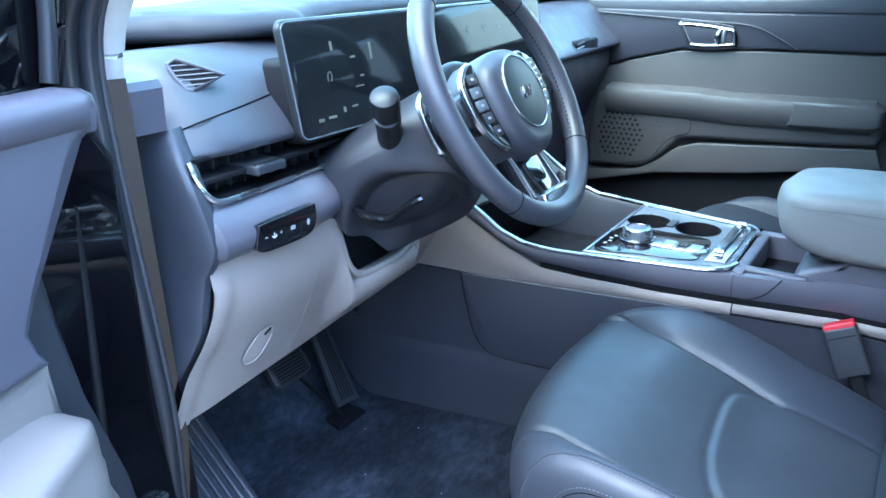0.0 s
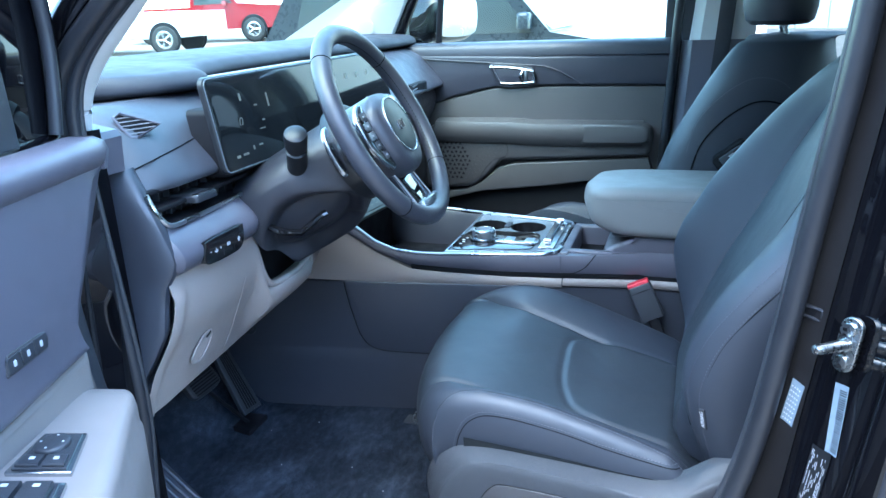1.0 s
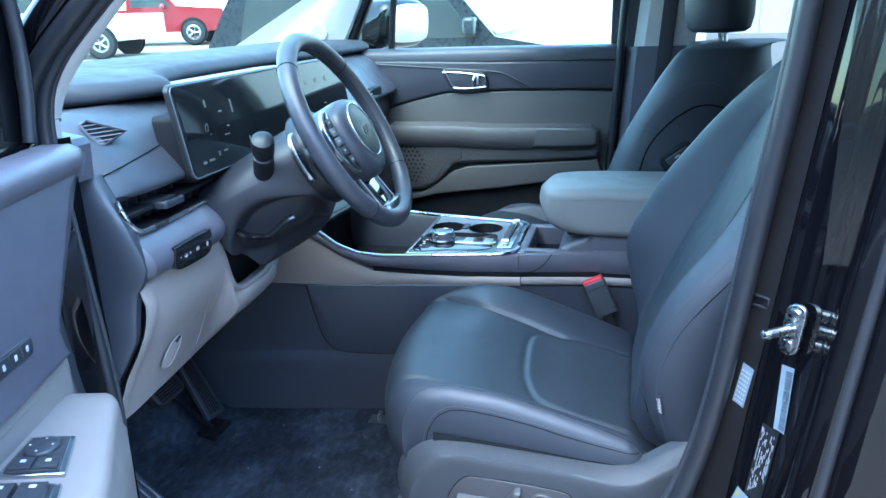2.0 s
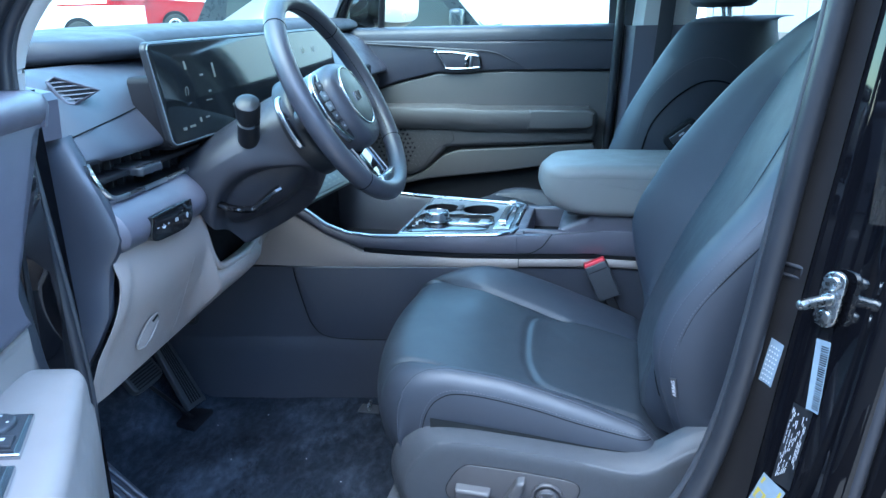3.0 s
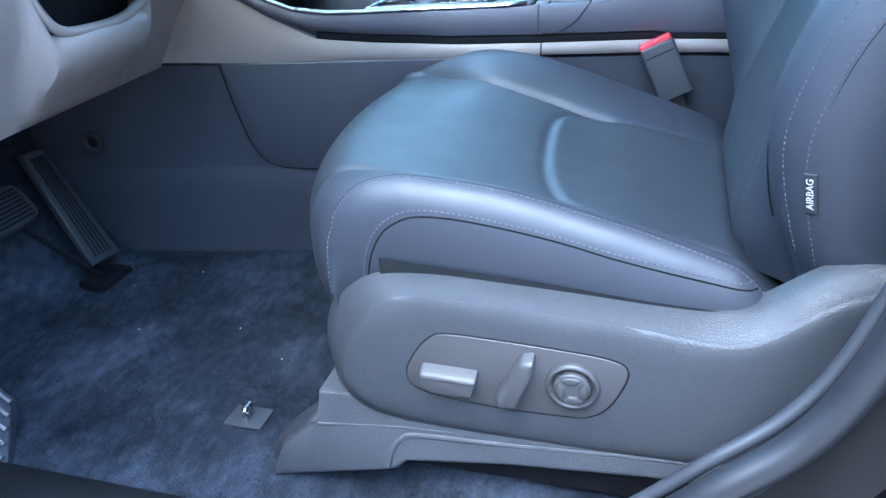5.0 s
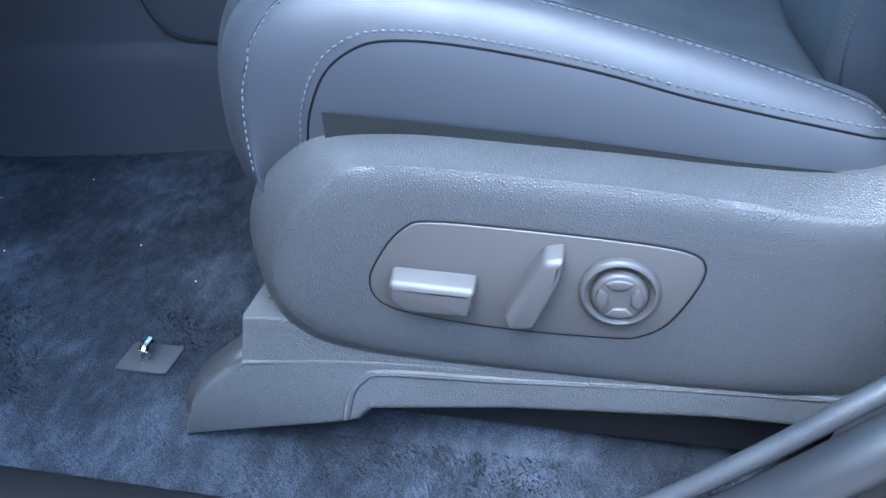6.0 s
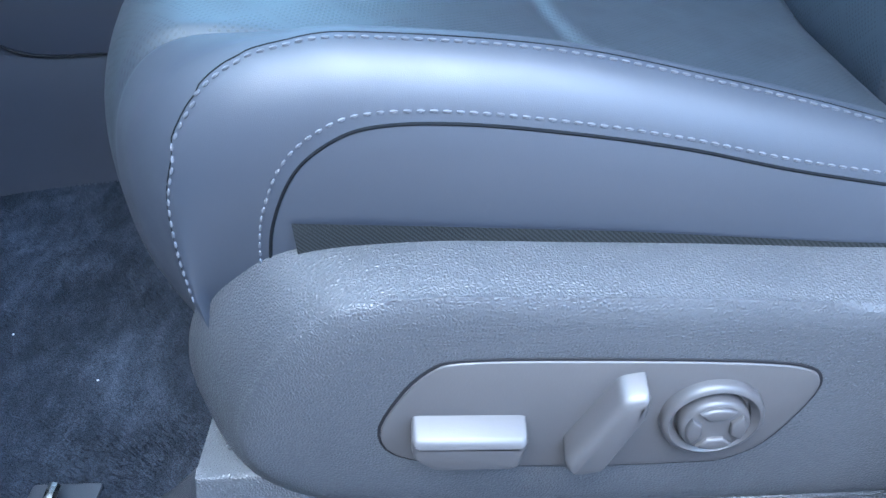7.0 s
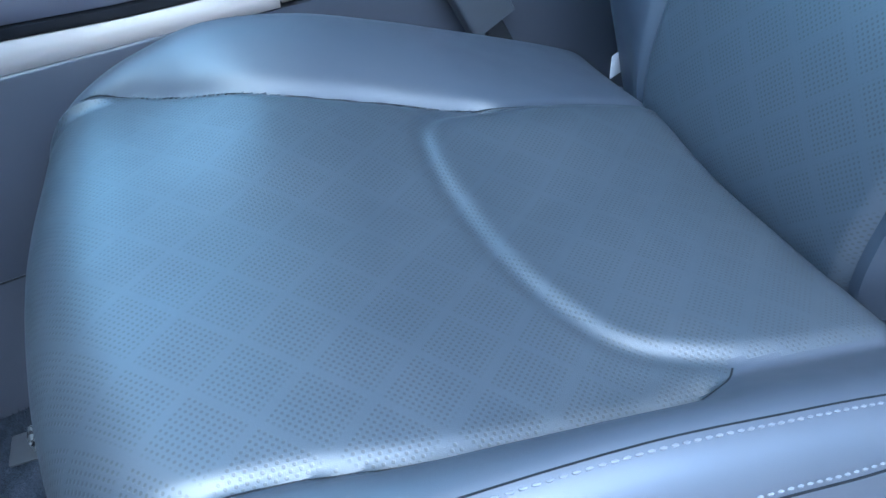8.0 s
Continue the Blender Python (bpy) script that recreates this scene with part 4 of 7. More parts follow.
part("stalk", tube([sb + sdv * q for q in (0, 0.02, 0.07, 0.082, 0.084, 0.09, 0.094, 0.118, 0.126, 0.130)], [0.0215, 0.0200, 0.0190, 0.0200, 0.0170, 0.0170, 0.0205, 0.0215, 0.0200, 0.013], 20), STALKBLACK, colm, "dark indicator stalk with a ribbed end")
part("adjust_lever", tube(smooth([(-0.760, 0.918, 0.950), (-0.715, 0.914, 0.936), (-0.680, 0.918, 0.934), (-0.668, 0.922, 0.938), (-0.640, 0.938, 0.962), (-0.630, 0.946, 0.968)], 6), 0.0095, 10, flat=0.7), PIANO, colm, "black column adjuster lever")

wheel = empty("steering_wheel", "slate leather steering wheel with a round emblem", "steering wheel", tuple(WC))
RM, RS = 0.192, 0.0180


def on_wheel(a, b, h):
    return WC + WR * a + WU * b + WN * h


def on_hub(a, b, h):
    """The hub sits a little below the rim's centre."""
    return on_wheel(a, b - 0.020, h)


ring = [on_wheel(RM * math.cos(2 * math.pi * k / 96), RM * math.sin(2 * math.pi * k / 96), 0) for k in range(96)]
rim = part("rim", tube(ring, RS, 18, True, up=tuple(WN)), DASH, wheel, "slate leather rim")
ri = [on_wheel((RM - RS) * math.cos(radians(q)), (RM - RS) * math.sin(radians(q)), 0.003) for q in range(-35, 115, 2)]
part("stitching", dashes(ri, 0.0075, 0.005, 0.0011), DARKTHREAD, rim)
for q in (41, 132, 228, 323):
    rr = [on_wheel(math.cos(radians(q)) * (RM + (RS + 0.0002) * math.cos(2 * math.pi * k / 20)), math.sin(radians(q)) * (RM + (RS + 0.0002) * math.cos(2 * math.pi * k / 20)), (RS + 0.0002) * math.sin(2 * math.pi * k / 20)) for k in range(20)]
    part("joint", tube(rr, 0.0008, 5, True), DARKTHREAD, rim)
hubo = [(p.x, p.y) for p in smooth([(0.082, 0.018, 0), (0.072, 0.055, 0), (0.035, 0.078, 0), (0, 0.082, 0), (-0.035, 0.078, 0), (-0.072, 0.055, 0), (-0.082, 0.018, 0), (-0.072, -0.035, 0), (-0.040, -0.075, 0), (0, -0.083, 0), (0.040, -0.075, 0), (0.072, -0.035, 0)], 5, True)]
hub = part("hub", slab(hubo, lambda a, b, h: on_hub(a, b, h - 0.055), 0.080, 0.024, 6), DASH, wheel, "slate hub cover")
part("emblem_ring", disc(on_hub(0, 0.009, 0.0240), WN, 0.0570, 0.004, 0.0015, 56, 0.0545), CHROME, wheel)
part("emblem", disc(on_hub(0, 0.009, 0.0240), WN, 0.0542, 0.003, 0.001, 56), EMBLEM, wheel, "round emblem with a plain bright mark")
for a0, b0, a1, b1 in ((-0.019, -0.001, -0.015, 0.016), (-0.017, 0.004, -0.008, 0.015), (-0.013, 0.006, -0.006, -0.001), (-0.006, -0.001, 0.002, 0.016), (0.002, 0.016, 0.008, 0.0), (0.009, 0.0, 0.018, 0.016)):
    part("emblem_bar", tube([on_hub(a0, b0, 0.0280), on_hub(a1, b1, 0.0280)], 0.0017, 6), CHROME, wheel)
for s in (-1, 1):
    so = [(s * 0.060, 0.020), (s * 0.125, 0.016), (s * 0.178, 0.006), (s * 0.178, -0.024), (s * 0.125, -0.036), (s * 0.060, -0.040)]
    part("spoke", slab([(p.x, p.y) for p in smooth([(a, b, 0) for a, b in so], 4, True)], lambda a, b, h: on_wheel(a, b, h - 0.030), 0.024, 0.008), STALKBLACK, wheel, "black side spoke")
    bo = [(p.x, p.y) for p in smooth([(s * 0.076, 0.052, 0), (s * 0.100, 0.050, 0), (s * 0.124, 0.030, 0), (s * 0.130, 0.000, 0), (s * 0.124, -0.032, 0), (s * 0.104, -0.060, 0), (s * 0.078, -0.078, 0), (s * 0.066, -0.070, 0), (s * 0.074, -0.030, 0), (s * 0.078, 0.010, 0)], 4, True)]
    pod = part("button_frame", slab(bo, lambda a, b, h: on_wheel(a, b, h - 0.004), 0.008, 0.003), CHROME, wheel, "chrome button frame")
    part("button_face", slab(offset(bo, 0.0032), lambda a, b, h: on_wheel(a, b, h - 0.002), 0.0078, 0.002), PIANO, pod)
    for ka, kb, kw in ((0.101, 0.030, 0.013), (0.104, 0.011, 0.014), (0.104, -0.008, 0.014), (0.101, -0.027, 0.013), (0.091, -0.048, 0.010)):
        part("button", slab(rounded(s * ka - kw, kb - 0.0078, s * ka + kw, kb + 0.0078, 0.003), lambda a, b, h: on_wheel(a, b, h + 0.0055), 0.0022, 0.0008), SILVER if kb in (0.011, -0.008) and s < 0 else DARK, pod)
        part("symbol", slab(rounded(s * ka - 0.004, kb - 0.0018, s * ka + 0.004, kb + 0.0018, 0.001), lambda a, b, h: on_wheel(a, b, h + 0.0076), 0.0005, 0.0001), WHITE, pod)
    part("paddle", slab([(p.x, p.y) for p in smooth([(s * 0.114, 0.046, 0), (s * 0.128, 0.044, 0), (s * 0.144, 0.028, 0), (s * 0.149, -0.007, 0), (s * 0.143, -0.043, 0), (s * 0.126, -0.045, 0), (s * 0.120, -0.020, 0), (s * 0.115, 0.012, 0)], 4, True)], lambda a, b, h: on_wheel(a, b, h - 0.066), 0.008, 0.003), CHROME, wheel, "silver paddle behind the rim")
lsp = part("lower_spoke", slab([(-0.046, -0.070), (0.046, -0.070), (0.049, -0.150), (0.052, -0.176), (-0.052, -0.176), (-0.049, -0.150)], lambda a, b, h: on_wheel(a, b, h - 0.034 - 0.16 * (b + 0.16)), 0.026, 0.006), PIANO, wheel, "gloss black lower spoke with bright edges")
for s in (-1, 1):
    part("spoke_edge", tube([on_wheel(s * 0.0445, -0.086, -0.019), on_wheel(s * 0.047, -0.158, -0.007)], 0.0024, 8), CHROME, lsp)
part("spoke_foot", slab([(-0.046, -0.158), (0.046, -0.158), (0.050, -0.180), (-0.050, -0.180)], lambda a, b, h: on_wheel(a, b, h - 0.006), 0.014, 0.005), CHROME, lsp, "bright foot of the lower spoke")
# added gloss plate that stands in for the sky reflection on the spoke
part("spoke_reflection_plate", slab(rounded(-0.024, -0.142, 0.024, -0.100, 0.008), lambda a, b, h: on_wheel(a, b, h - 0.009 - 0.16 * (b + 0.16)), 0.0022, 0.0008), PIANO, lsp)
# ---- centre console ----
cons = empty("centre_console", "slate centre console with a bright edge and warm grey stripe", "console", (-0.4, 1.52, 0.325))
CY = 1.53


def cy(x):
    return min(1.30 + 0.183 * (x + 0.786), 1.432)


C_TOP = [(-0.84, 0.880), (-0.793, 0.853), (-0.752, 0.827), (-0.705, 0.789), (-0.655, 0.768), (-0.598, 0.760), (-0.553, 0.759), (-0.44, 0.759), (-0.306, 0.759), (-0.273, 0.760), (0.0, 0.760), (0.4, 0.76)]
C_BAND = [(-0.86, 0.862), (-0.809, 0.837), (-0.756, 0.798), (-0.691, 0.756), (-0.624, 0.731), (-0.532, 0.722), (-0.396, 0.713), (-0.257, 0.710), (0.0, 0.708), (0.4, 0.70)]
C_LOW = [(-0.93, 0.688), (-0.895, 0.686), (-0.77, 0.682), (-0.535, 0.678), (-0.256, 0.674), (0.0, 0.671), (0.4, 0.668)]
xs = span(-0.86, 0.35, 80)


def band(zhi, zlo, out, x0, x1, n=60, steps=4, lipped=True):
    rows = []
    for x in span(x0, x1, n):
        a, b = zhi(x), zlo(x)
        y = cy(x) - out
        r = [V3(x, y + 0.02, a)]
        for k in range(steps + 1):
            t = k / steps
            r.append(V3(x, y + 0.004 * (2 * t - 1) ** 4, a + (b - a) * (0.02 + 0.96 * t)))
        r.append(V3(x, y + 0.02, b))
        rows.append(r)
    return grid(rows)


part("side_band", band(lambda x: lerp(C_TOP, x) - 0.003, lambda x: lerp(C_BAND, x) + 0.001, 0.004, -0.835, -0.262), SLATE, cons, "slate upper side band")
part("side_band", band(lambda x: 0.757 + 0.010 * ease((x + 0.2) / 0.15), lambda x: lerp(C_BAND, x) + 0.001, 0.004, -0.2605, 0.35), SLATE, cons)
part("side_stripe", band(lambda x: lerp(C_BAND, x) - 0.012 * ease((x + 0.7) / 0.1), lambda x: lerp(C_LOW, x), 0.002, -0.905, -0.2585), BEIGE, cons, "warm grey stripe along the console")
part("side_stripe", band(lambda x: lerp(C_BAND, x) - 0.012, lambda x: lerp(C_LOW, x) + 0.004, 0.002, -0.2562, 0.35), BEIGE, cons, "warm grey stripe along the console")
part("stripe_shadow_gap", band(lambda x: lerp(C_BAND, x) + 0.002, lambda x: lerp(C_BAND, x) - 0.014, -0.002, -0.62, 0.35), BLACK, cons)
rows = []
for x in span(-1.20, 0.35, 70):
    y = cy(max(x, -1.05)) + 0.003
    lo = lerp(C_LOW, x)
    step = 0.006
    rows.append([V3(x, y + 0.01, lo)] + [V3(x, y + 0.002 - (0.0025 if z < 0.49 else 0), z) for z in (lo - 0.002, 0.66, 0.60, 0.55, 0.500, 0.492, 0.484, 0.45, 0.40, 0.36)] + [V3(x, y - 0.001, 0.332), V3(x, y - 0.001, 0.320)])
part("lower_panel", grid(rows), DASH, cons, "slate lower console panel")
seam = smooth([(-0.790, 0, 0.684), (-0.786, 0, 0.655), (-0.778, 0, 0.615), (-0.763, 0, 0.553), (-0.752, 0, 0.528), (-0.735, 0, 0.508), (-0.705, 0, 0.497), (-0.66, 0, 0.493), (-0.596, 0, 0.491), (-0.45, 0, 0.489), (-0.30, 0, 0.488)], 5)
pocket = [(p.x, p.z) for p in seam] + [(-0.30, 0.679), (-0.786, 0.684)]
part("knee_pad", slab(pocket, lambda a, b, h: V3(a, cy(a) + 0.006 - h, b), 0.009, 0.003), DASH, cons, "soft slate knee pad panel")
part("pad_seam", tube([V3(p.x - 0.001, cy(p.x) - 0.0005, p.z - 0.001) for p in seam], 0.0014, 6), BLACK, cons)
plug = part("trim_clip", disc((-1.055, cy(-1.055) - 0.001, 0.553), (0, -1, 0), 0.022, 0.004, 0.003, 24, 0.012), DARK, cons)
part("clip_head", disc((-1.055, cy(-1.055) - 0.001, 0.553), (0, -1, 0), 0.010, 0.003, 0.002, 20), BLACK, plug)

# bright rail round the top
rl = smooth([V3(x, cy(x) + 0.002, lerp(C_TOP, x)) for x in span(-0.835, -0.32, 30)] + [V3(-0.295, cy(-0.30) + 0.006, 0.761), V3(-0.275, cy(-0.28) + 0.022, 0.762), V3(-0.266, cy(-0.28) + 0.05, 0.762)], 2)
part("bright_rail", tube(rl, 0.0045, 8, flat=0.8), SATIN, cons, "satin bright rail along the console edge")


def far_y(x):
    """The far edge of the console, a little less splayed than the near one."""
    return 2 * CY - cy(x) - 0.034 * ease((-0.58 - x) / 0.22)


def far_z(x):
    return lerp(C_TOP, x) - 0.016 * ease((-0.58 - x) / 0.22)


rr = [V3(p.x, 2 * CY - p.y + far_y(p.x) - 2 * CY + cy(p.x), p.z + 0.004 + far_z(p.x) - lerp(C_TOP, p.x)) for p in rl]
part("bright_rail", tube(rr, 0.0045, 8, flat=0.8), SATIN, cons)
# far shoulder
rows = [[V3(x, far_y(x), far_z(x) + 0.002), V3(x, far_y(x) + 0.012, far_z(x) - 0.01), V3(x, far_y(x) + 0.014, 0.60), V3(x, far_y(x) + 0.01, 0.33)] for x in xs]
part("far_side", grid(rows), SLATE, cons)
# deck: open bin in front, gloss panel, tray, rear block
part("bin_floor", box(-0.80, 1.365, 0.640, -0.545, 1.73, 0.66, 0.004), BLACK, cons, "black rubber floor of the front bin")
rows = [[V3(x, cy(x) + 0.004, lerp(C_TOP, x) - 0.002), V3(x, cy(x) + 0.010, lerp(C_TOP, x) - 0.012), V3(x, cy(x) + 0.016, 0.66)] for x in span(-0.84, -0.54, 20)]
part("bin_wall", grid(rows), DASH, cons)
rows = [[V3(x, far_y(x) - 0.004, far_z(x) - 0.002), V3(x, far_y(x) - 0.010, far_z(x) - 0.012), V3(x, far_y(x) - 0.016, 0.66)] for x in span(-0.84, -0.54, 20)]
part("bin_wall", grid(rows), DASH, cons)
part("bin_back", box(-0.55, 1.35, 0.64, -0.54, 1.71, 0.755, 0.002), DASH, cons)
part("bin_front", box(-0.85, 1.30, 0.64, -0.83, 1.76, 0.86, 0.002), BLACK, cons)
dk = [(-0.540, 1.355), (-0.275, 1.402), (-0.270, 1.41), (-0.270, 1.655), (-0.275, 1.662), (-0.540, 1.708)]


CUPS = ((-0.490, 1.603), (-0.384, 1.603))


def deck_with_wells():
    bm = bmesh.new()
    loops = [dk] + [[(x + 0.047 * math.cos(2 * math.pi * k / 36), y + 0.045 * math.sin(2 * math.pi * k / 36)) for k in range(36)] for x, y in CUPS]
    edges = []
    for lp in loops:
        vs = [bm.verts.new((a, b, 0.7595)) for a, b in lp]
        edges += [bm.edges.new((vs[i], vs[(i + 1) % len(vs)])) for i in range(len(vs))]
    bmesh.ops.triangle_fill(bm, edges=edges, use_beauty=True, use_dissolve=False)
    return bm


gp = part("deck", deck_with_wells(), SILVER, cons, "silver console deck with two cup holders")
for x, y in CUPS:
    part("cup_holder", grid([[V3(x + 1.17 * r * math.cos(2 * math.pi * k / 36), y + 1.12 * r * math.sin(2 * math.pi * k / 36), z) for k in range(36)] for r, z in ((0.0405, 0.7605), (0.0392, 0.760), (0.0385, 0.755), (0.037, 0.69), (0.030, 0.686), (0.001, 0.686))], False, True), BLACK, gp, "black cup holder")
frame_o = [V3(a, b, 0.7605) for a, b in offset(dk, 0.003)]
part("deck_frame", tube(frame_o, 0.0030, 8, True), SATIN, gp)
part("gloss_plate", slab([(p.x, p.y) for p in smooth([(-0.528, 1.385, 0), (-0.44, 1.400, 0), (-0.345, 1.418, 0), (-0.338, 1.47, 0), (-0.345, 1.545, 0), (-0.44, 1.548, 0), (-0.50, 1.545, 0), (-0.530, 1.52, 0)], 4, True)], lambda a, b, h: V3(a, b, 0.7585 + h), 0.0035, 0.001), PIANO, gp, "gloss black plate round the selector")
KC = V3(-0.472, 1.475, 0.761)
part("selector_collar", disc(KC, (0, 0, 1), 0.036, 0.006, 0.003, 40), PIANO, gp)
part("selector_ring", disc(KC + V3(0, 0, 0.004), (0, 0, 1), 0.0355, 0.003, 0.001, 40, 0.0325), CHROME, gp, "chrome ring round the selector")
kb = part("rotary_selector", disc(KC + V3(0, 0, 0.005), (0, 0, 1), 0.0285, 0.022, 0.003, 48), SATIN, gp, "knurled bright rotary gear selector")
part("selector_top", disc(KC + V3(0, 0, 0.0268), (0, 0, 1), 0.0235, 0.0012, 0.0004, 40, 0.019), CHROME, kb)
part("selector_cap", disc(KC + V3(0, 0, 0.0265), (0, 0, 1), 0.0185, 0.001, 0.0005, 36), SLATE, kb)
for k in range(48):
    a = 2 * math.pi * k / 48
    part("knurl", tube([KC + V3(0.0286 * math.cos(a), 0.0286 * math.sin(a), 0.008), KC + V3(0.0286 * math.cos(a), 0.0286 * math.sin(a), 0.023)], 0.0009, 4), SATIN, kb)
part("selector_plate", slab([(p.x, p.y) for p in smooth([(-0.445, 1.455, 0), (-0.40, 1.452, 0), (-0.335, 1.458, 0), (-0.330, 1.475, 0), (-0.335, 1.495, 0), (-0.40, 1.500, 0), (-0.445, 1.500, 0)], 3, True)], lambda a, b, h: V3(a, b, 0.7618 + h), 0.003, 0.0012), CHROME, gp, "bright plate behind the selector")
for i in range(3):
    part("key", slab(rounded(-0.415 + 0.026 * i, 1.460, -0.393 + 0.026 * i, 1.492, 0.002), lambda a, b, h: V3(a, b, 0.7640 + h), 0.0025, 0.0008), PIANO if i == 1 else SATIN, gp)
for i in range(4):
    part("letter_mark", box(-0.523 + 0.004 * (i % 2), 1.42 + 0.016 * i, 0.7619, -0.516 + 0.004 * (i % 2), 1.427 + 0.016 * i, 0.7624, 0.0001), WHITE, gp)
part("cup_arm", slab(rounded(-0.448, 1.585, -0.432, 1.63, 0.004), lambda a, b, h: V3(a, b, 0.7595 + h), 0.004, 0.001), DARK, gp)
band_o = [(-0.322, 1.425), (-0.285, 1.430), (-0.285, 1.655), (-0.322, 1.655)]
part("roller_band", slab(band_o, lambda a, b, h: V3(a, b, 0.7585 + h), 0.006, 0.002), CHROME, gp, "satin band of the roller cover")
for y in (1.455, 1.640):
    part("roller_catch", tube([V3(-0.312, y, 0.772), V3(-0.295, y, 0.772)], 0.007, 14), CHROME, gp)
part("roller_bar", tube([V3(-0.303, 1.455, 0.770), V3(-0.303, 1.640, 0.770)], 0.0035, 8), CHROME, gp)
# tray bin and rear block
part("tray_floor", box(-0.25, 1.44, 0.70, -0.155, 1.64, 0.712, 0.004), BLACK, cons)
part("tray_wall", box(-0.268, 1.405, 0.70, -0.245, 1.665, 0.761, 0.005), SLATE, cons)
part("tray_wall", box(-0.158, 1.437, 0.70, -0.135, 1.65, 0.740, 0.004), SLATE, cons)
part("tray_wall", box(-0.262, 1.424, 0.70, -0.14, 1.445, 0.763, 0.006), SLATE, cons)
part("tray_wall", box(-0.262, 1.635, 0.70, -0.14, 1.66, 0.763, 0.006), SLATE, cons)
rb = [(-0.175, 0.74), (-0.165, 0.764), (-0.150, 0.774), (-0.10, 0.798), (-0.06, 0.806), (0.35, 0.806), (0.35, 0.70), (-0.175, 0.70)]
part("rear_block", slab([(p.x, p.y) for p in smooth([(a, b, 0) for a, b in rb[:6]], 4)] + rb[6:], lambda a, b, h: V3(a, 1.655 - h, b), 0.222, 0.012, 4), SLATE, cons, "slate block under the armrest")
part("seam_line", tube(smooth([(-0.256, 1.392, 0.714), (-0.23, 1.392, 0.716), (-0.205, 1.394, 0.730), (-0.19, 1.396, 0.748), (-0.180, 1.402, 0.762)], 5), 0.0012, 6), BLACK, cons)
arm = empty("armrest", "warm grey padded armrest lid on the console", "armrest", (-0.1, 1.53, 0.81))
ao = [(-0.226, 0.860), (-0.225, 0.890), (-0.215, 0.909), (-0.185, 0.919), (-0.10, 0.923), (0.05, 0.924), (0.30, 0.924), (0.34, 0.90), (0.345, 0.84), (0.30, 0.806), (0.02, 0.804), (-0.13, 0.806), (-0.180, 0.814), (-0.212, 0.832)]
ao = [(p.x, p.y) for p in smooth([(a, b, 0) for a, b in ao], 5, True)]
bm = bmesh.new()
rings = []
for y, ins in ((1.408, 0.024), (1.409, 0.016), (1.413, 0.007), (1.421, 0.002), (1.435, 0.0), (1.53, 0.0), (1.61, 0.0), (1.628, 0.002), (1.64, 0.008), (1.646, 0.018), (1.648, 0.030)):
    o = offset(ao, ins) if ins else ao
    rings.append([V3(a + 0.05 * ((y - 1.53) / 0.118) ** 4 * ease((0.0 - a) / 0.2), y, b) for a, b in o])
abm = grid(rings, False, True, True)
atree = BVHTree.FromBMesh(abm)
part("pad", abm, LIDGREY, arm, "warm grey padded lid", 60)
aln = [h[0] + V3(0, -0.0006, 0) for h in (atree.ray_cast(V3(x, 1.30, 0.893 + 0.004 * ease((x + 0.19) / 0.1)), V3(0, 1, 0)) for x in span(-0.185, 0.28, 60)) if h[0] is not None]
part("stitching", dashes(aln, 0.0056, 0.0040, 0.0006), THREAD, arm)
part("lid_base", slab(rounded(-0.150, 1.432, 0.33, 1.628, 0.02), lambda a, b, h: V3(a, b, 0.802 + h), 0.016, 0.003), DARK, arm, "dark base under the armrest lid")

# climate panel at the front of the bin
clim = empty("climate_panel", "bright-framed climate button panel above the front bin", "button panel", (-0.80, 1.45, 0.83))
PF = lambda a, b, h: V3(-0.800 + 0.75 * (0.0 - b) + 0.10 * (a - 1.45) + 0.6 * h, a, 0.835 + 0.66 * b + 0.75 * h)
part("frame", slab(rounded(1.325, -0.030, 1.700, 0.048, 0.010), lambda a, b, h: PF(a, b, h - 0.010), 0.012, 0.004), PANELSATIN, clim)
part("bright_edge", tube([PF(1.325, 0.048, 0.003), PF(1.705, 0.048, 0.003)], 0.0030, 8), SATIN, clim)
part("button_field", slab(rounded(1.435, -0.022, 1.63, 0.030, 0.016), lambda a, b, h: PF(a, b, h), 0.004, 0.0015), PANELSATIN, clim, "satin touch button field")
part("field_line", tube([PF(a, b, 0.0035) for a, b in rounded(1.437, -0.020, 1.628, 0.028, 0.015)], 0.0008, 6, True), DARK, clim)
for i in range(6):
    part("symbol", slab(rounded(1.455 + 0.027 * i, 0.0, 1.467 + 0.027 * i, 0.012, 0.002), lambda a, b, h: PF(a, b, h + 0.0035), 0.0006, 0.0002), ICON, clim)
    part("symbol_bar", slab(rounded(1.455 + 0.027 * i, -0.010, 1.471 + 0.027 * i, -0.006, 0.001), lambda a, b, h: PF(a, b, h + 0.0035), 0.0006, 0.0002), ICON, clim)
part("panel_face", slab(rounded(1.29, 0.0, 1.77, 0.10, 0.01), lambda a, b, h: V3(-0.865 + h, a, 0.862 + b), 0.02, 0.006), SLATE, clim)

# buckle beside the console
bk = empty("belt_buckle", "black seat belt buckle with a red release button", "belt buckle", (-0.06, 1.40, 0.60))
BM = Matrix.Translation((-0.068, 1.405, 0.668)) @ pose(0, 0, 0, -8, -24, 8)
part("body", box(-0.027, -0.014, -0.058, 0.027, 0.014, 0.030, 0.005, BM), DARK, bk)
part("release_button", box(-0.025, -0.012, 0.028, 0.025, 0.012, 0.037, 0.003, BM), RED, bk, "red release button")
part("stalk", box(-0.012, -0.006, -0.12, 0.012, 0.006, -0.04, 0.004, BM), BLACK, bk)
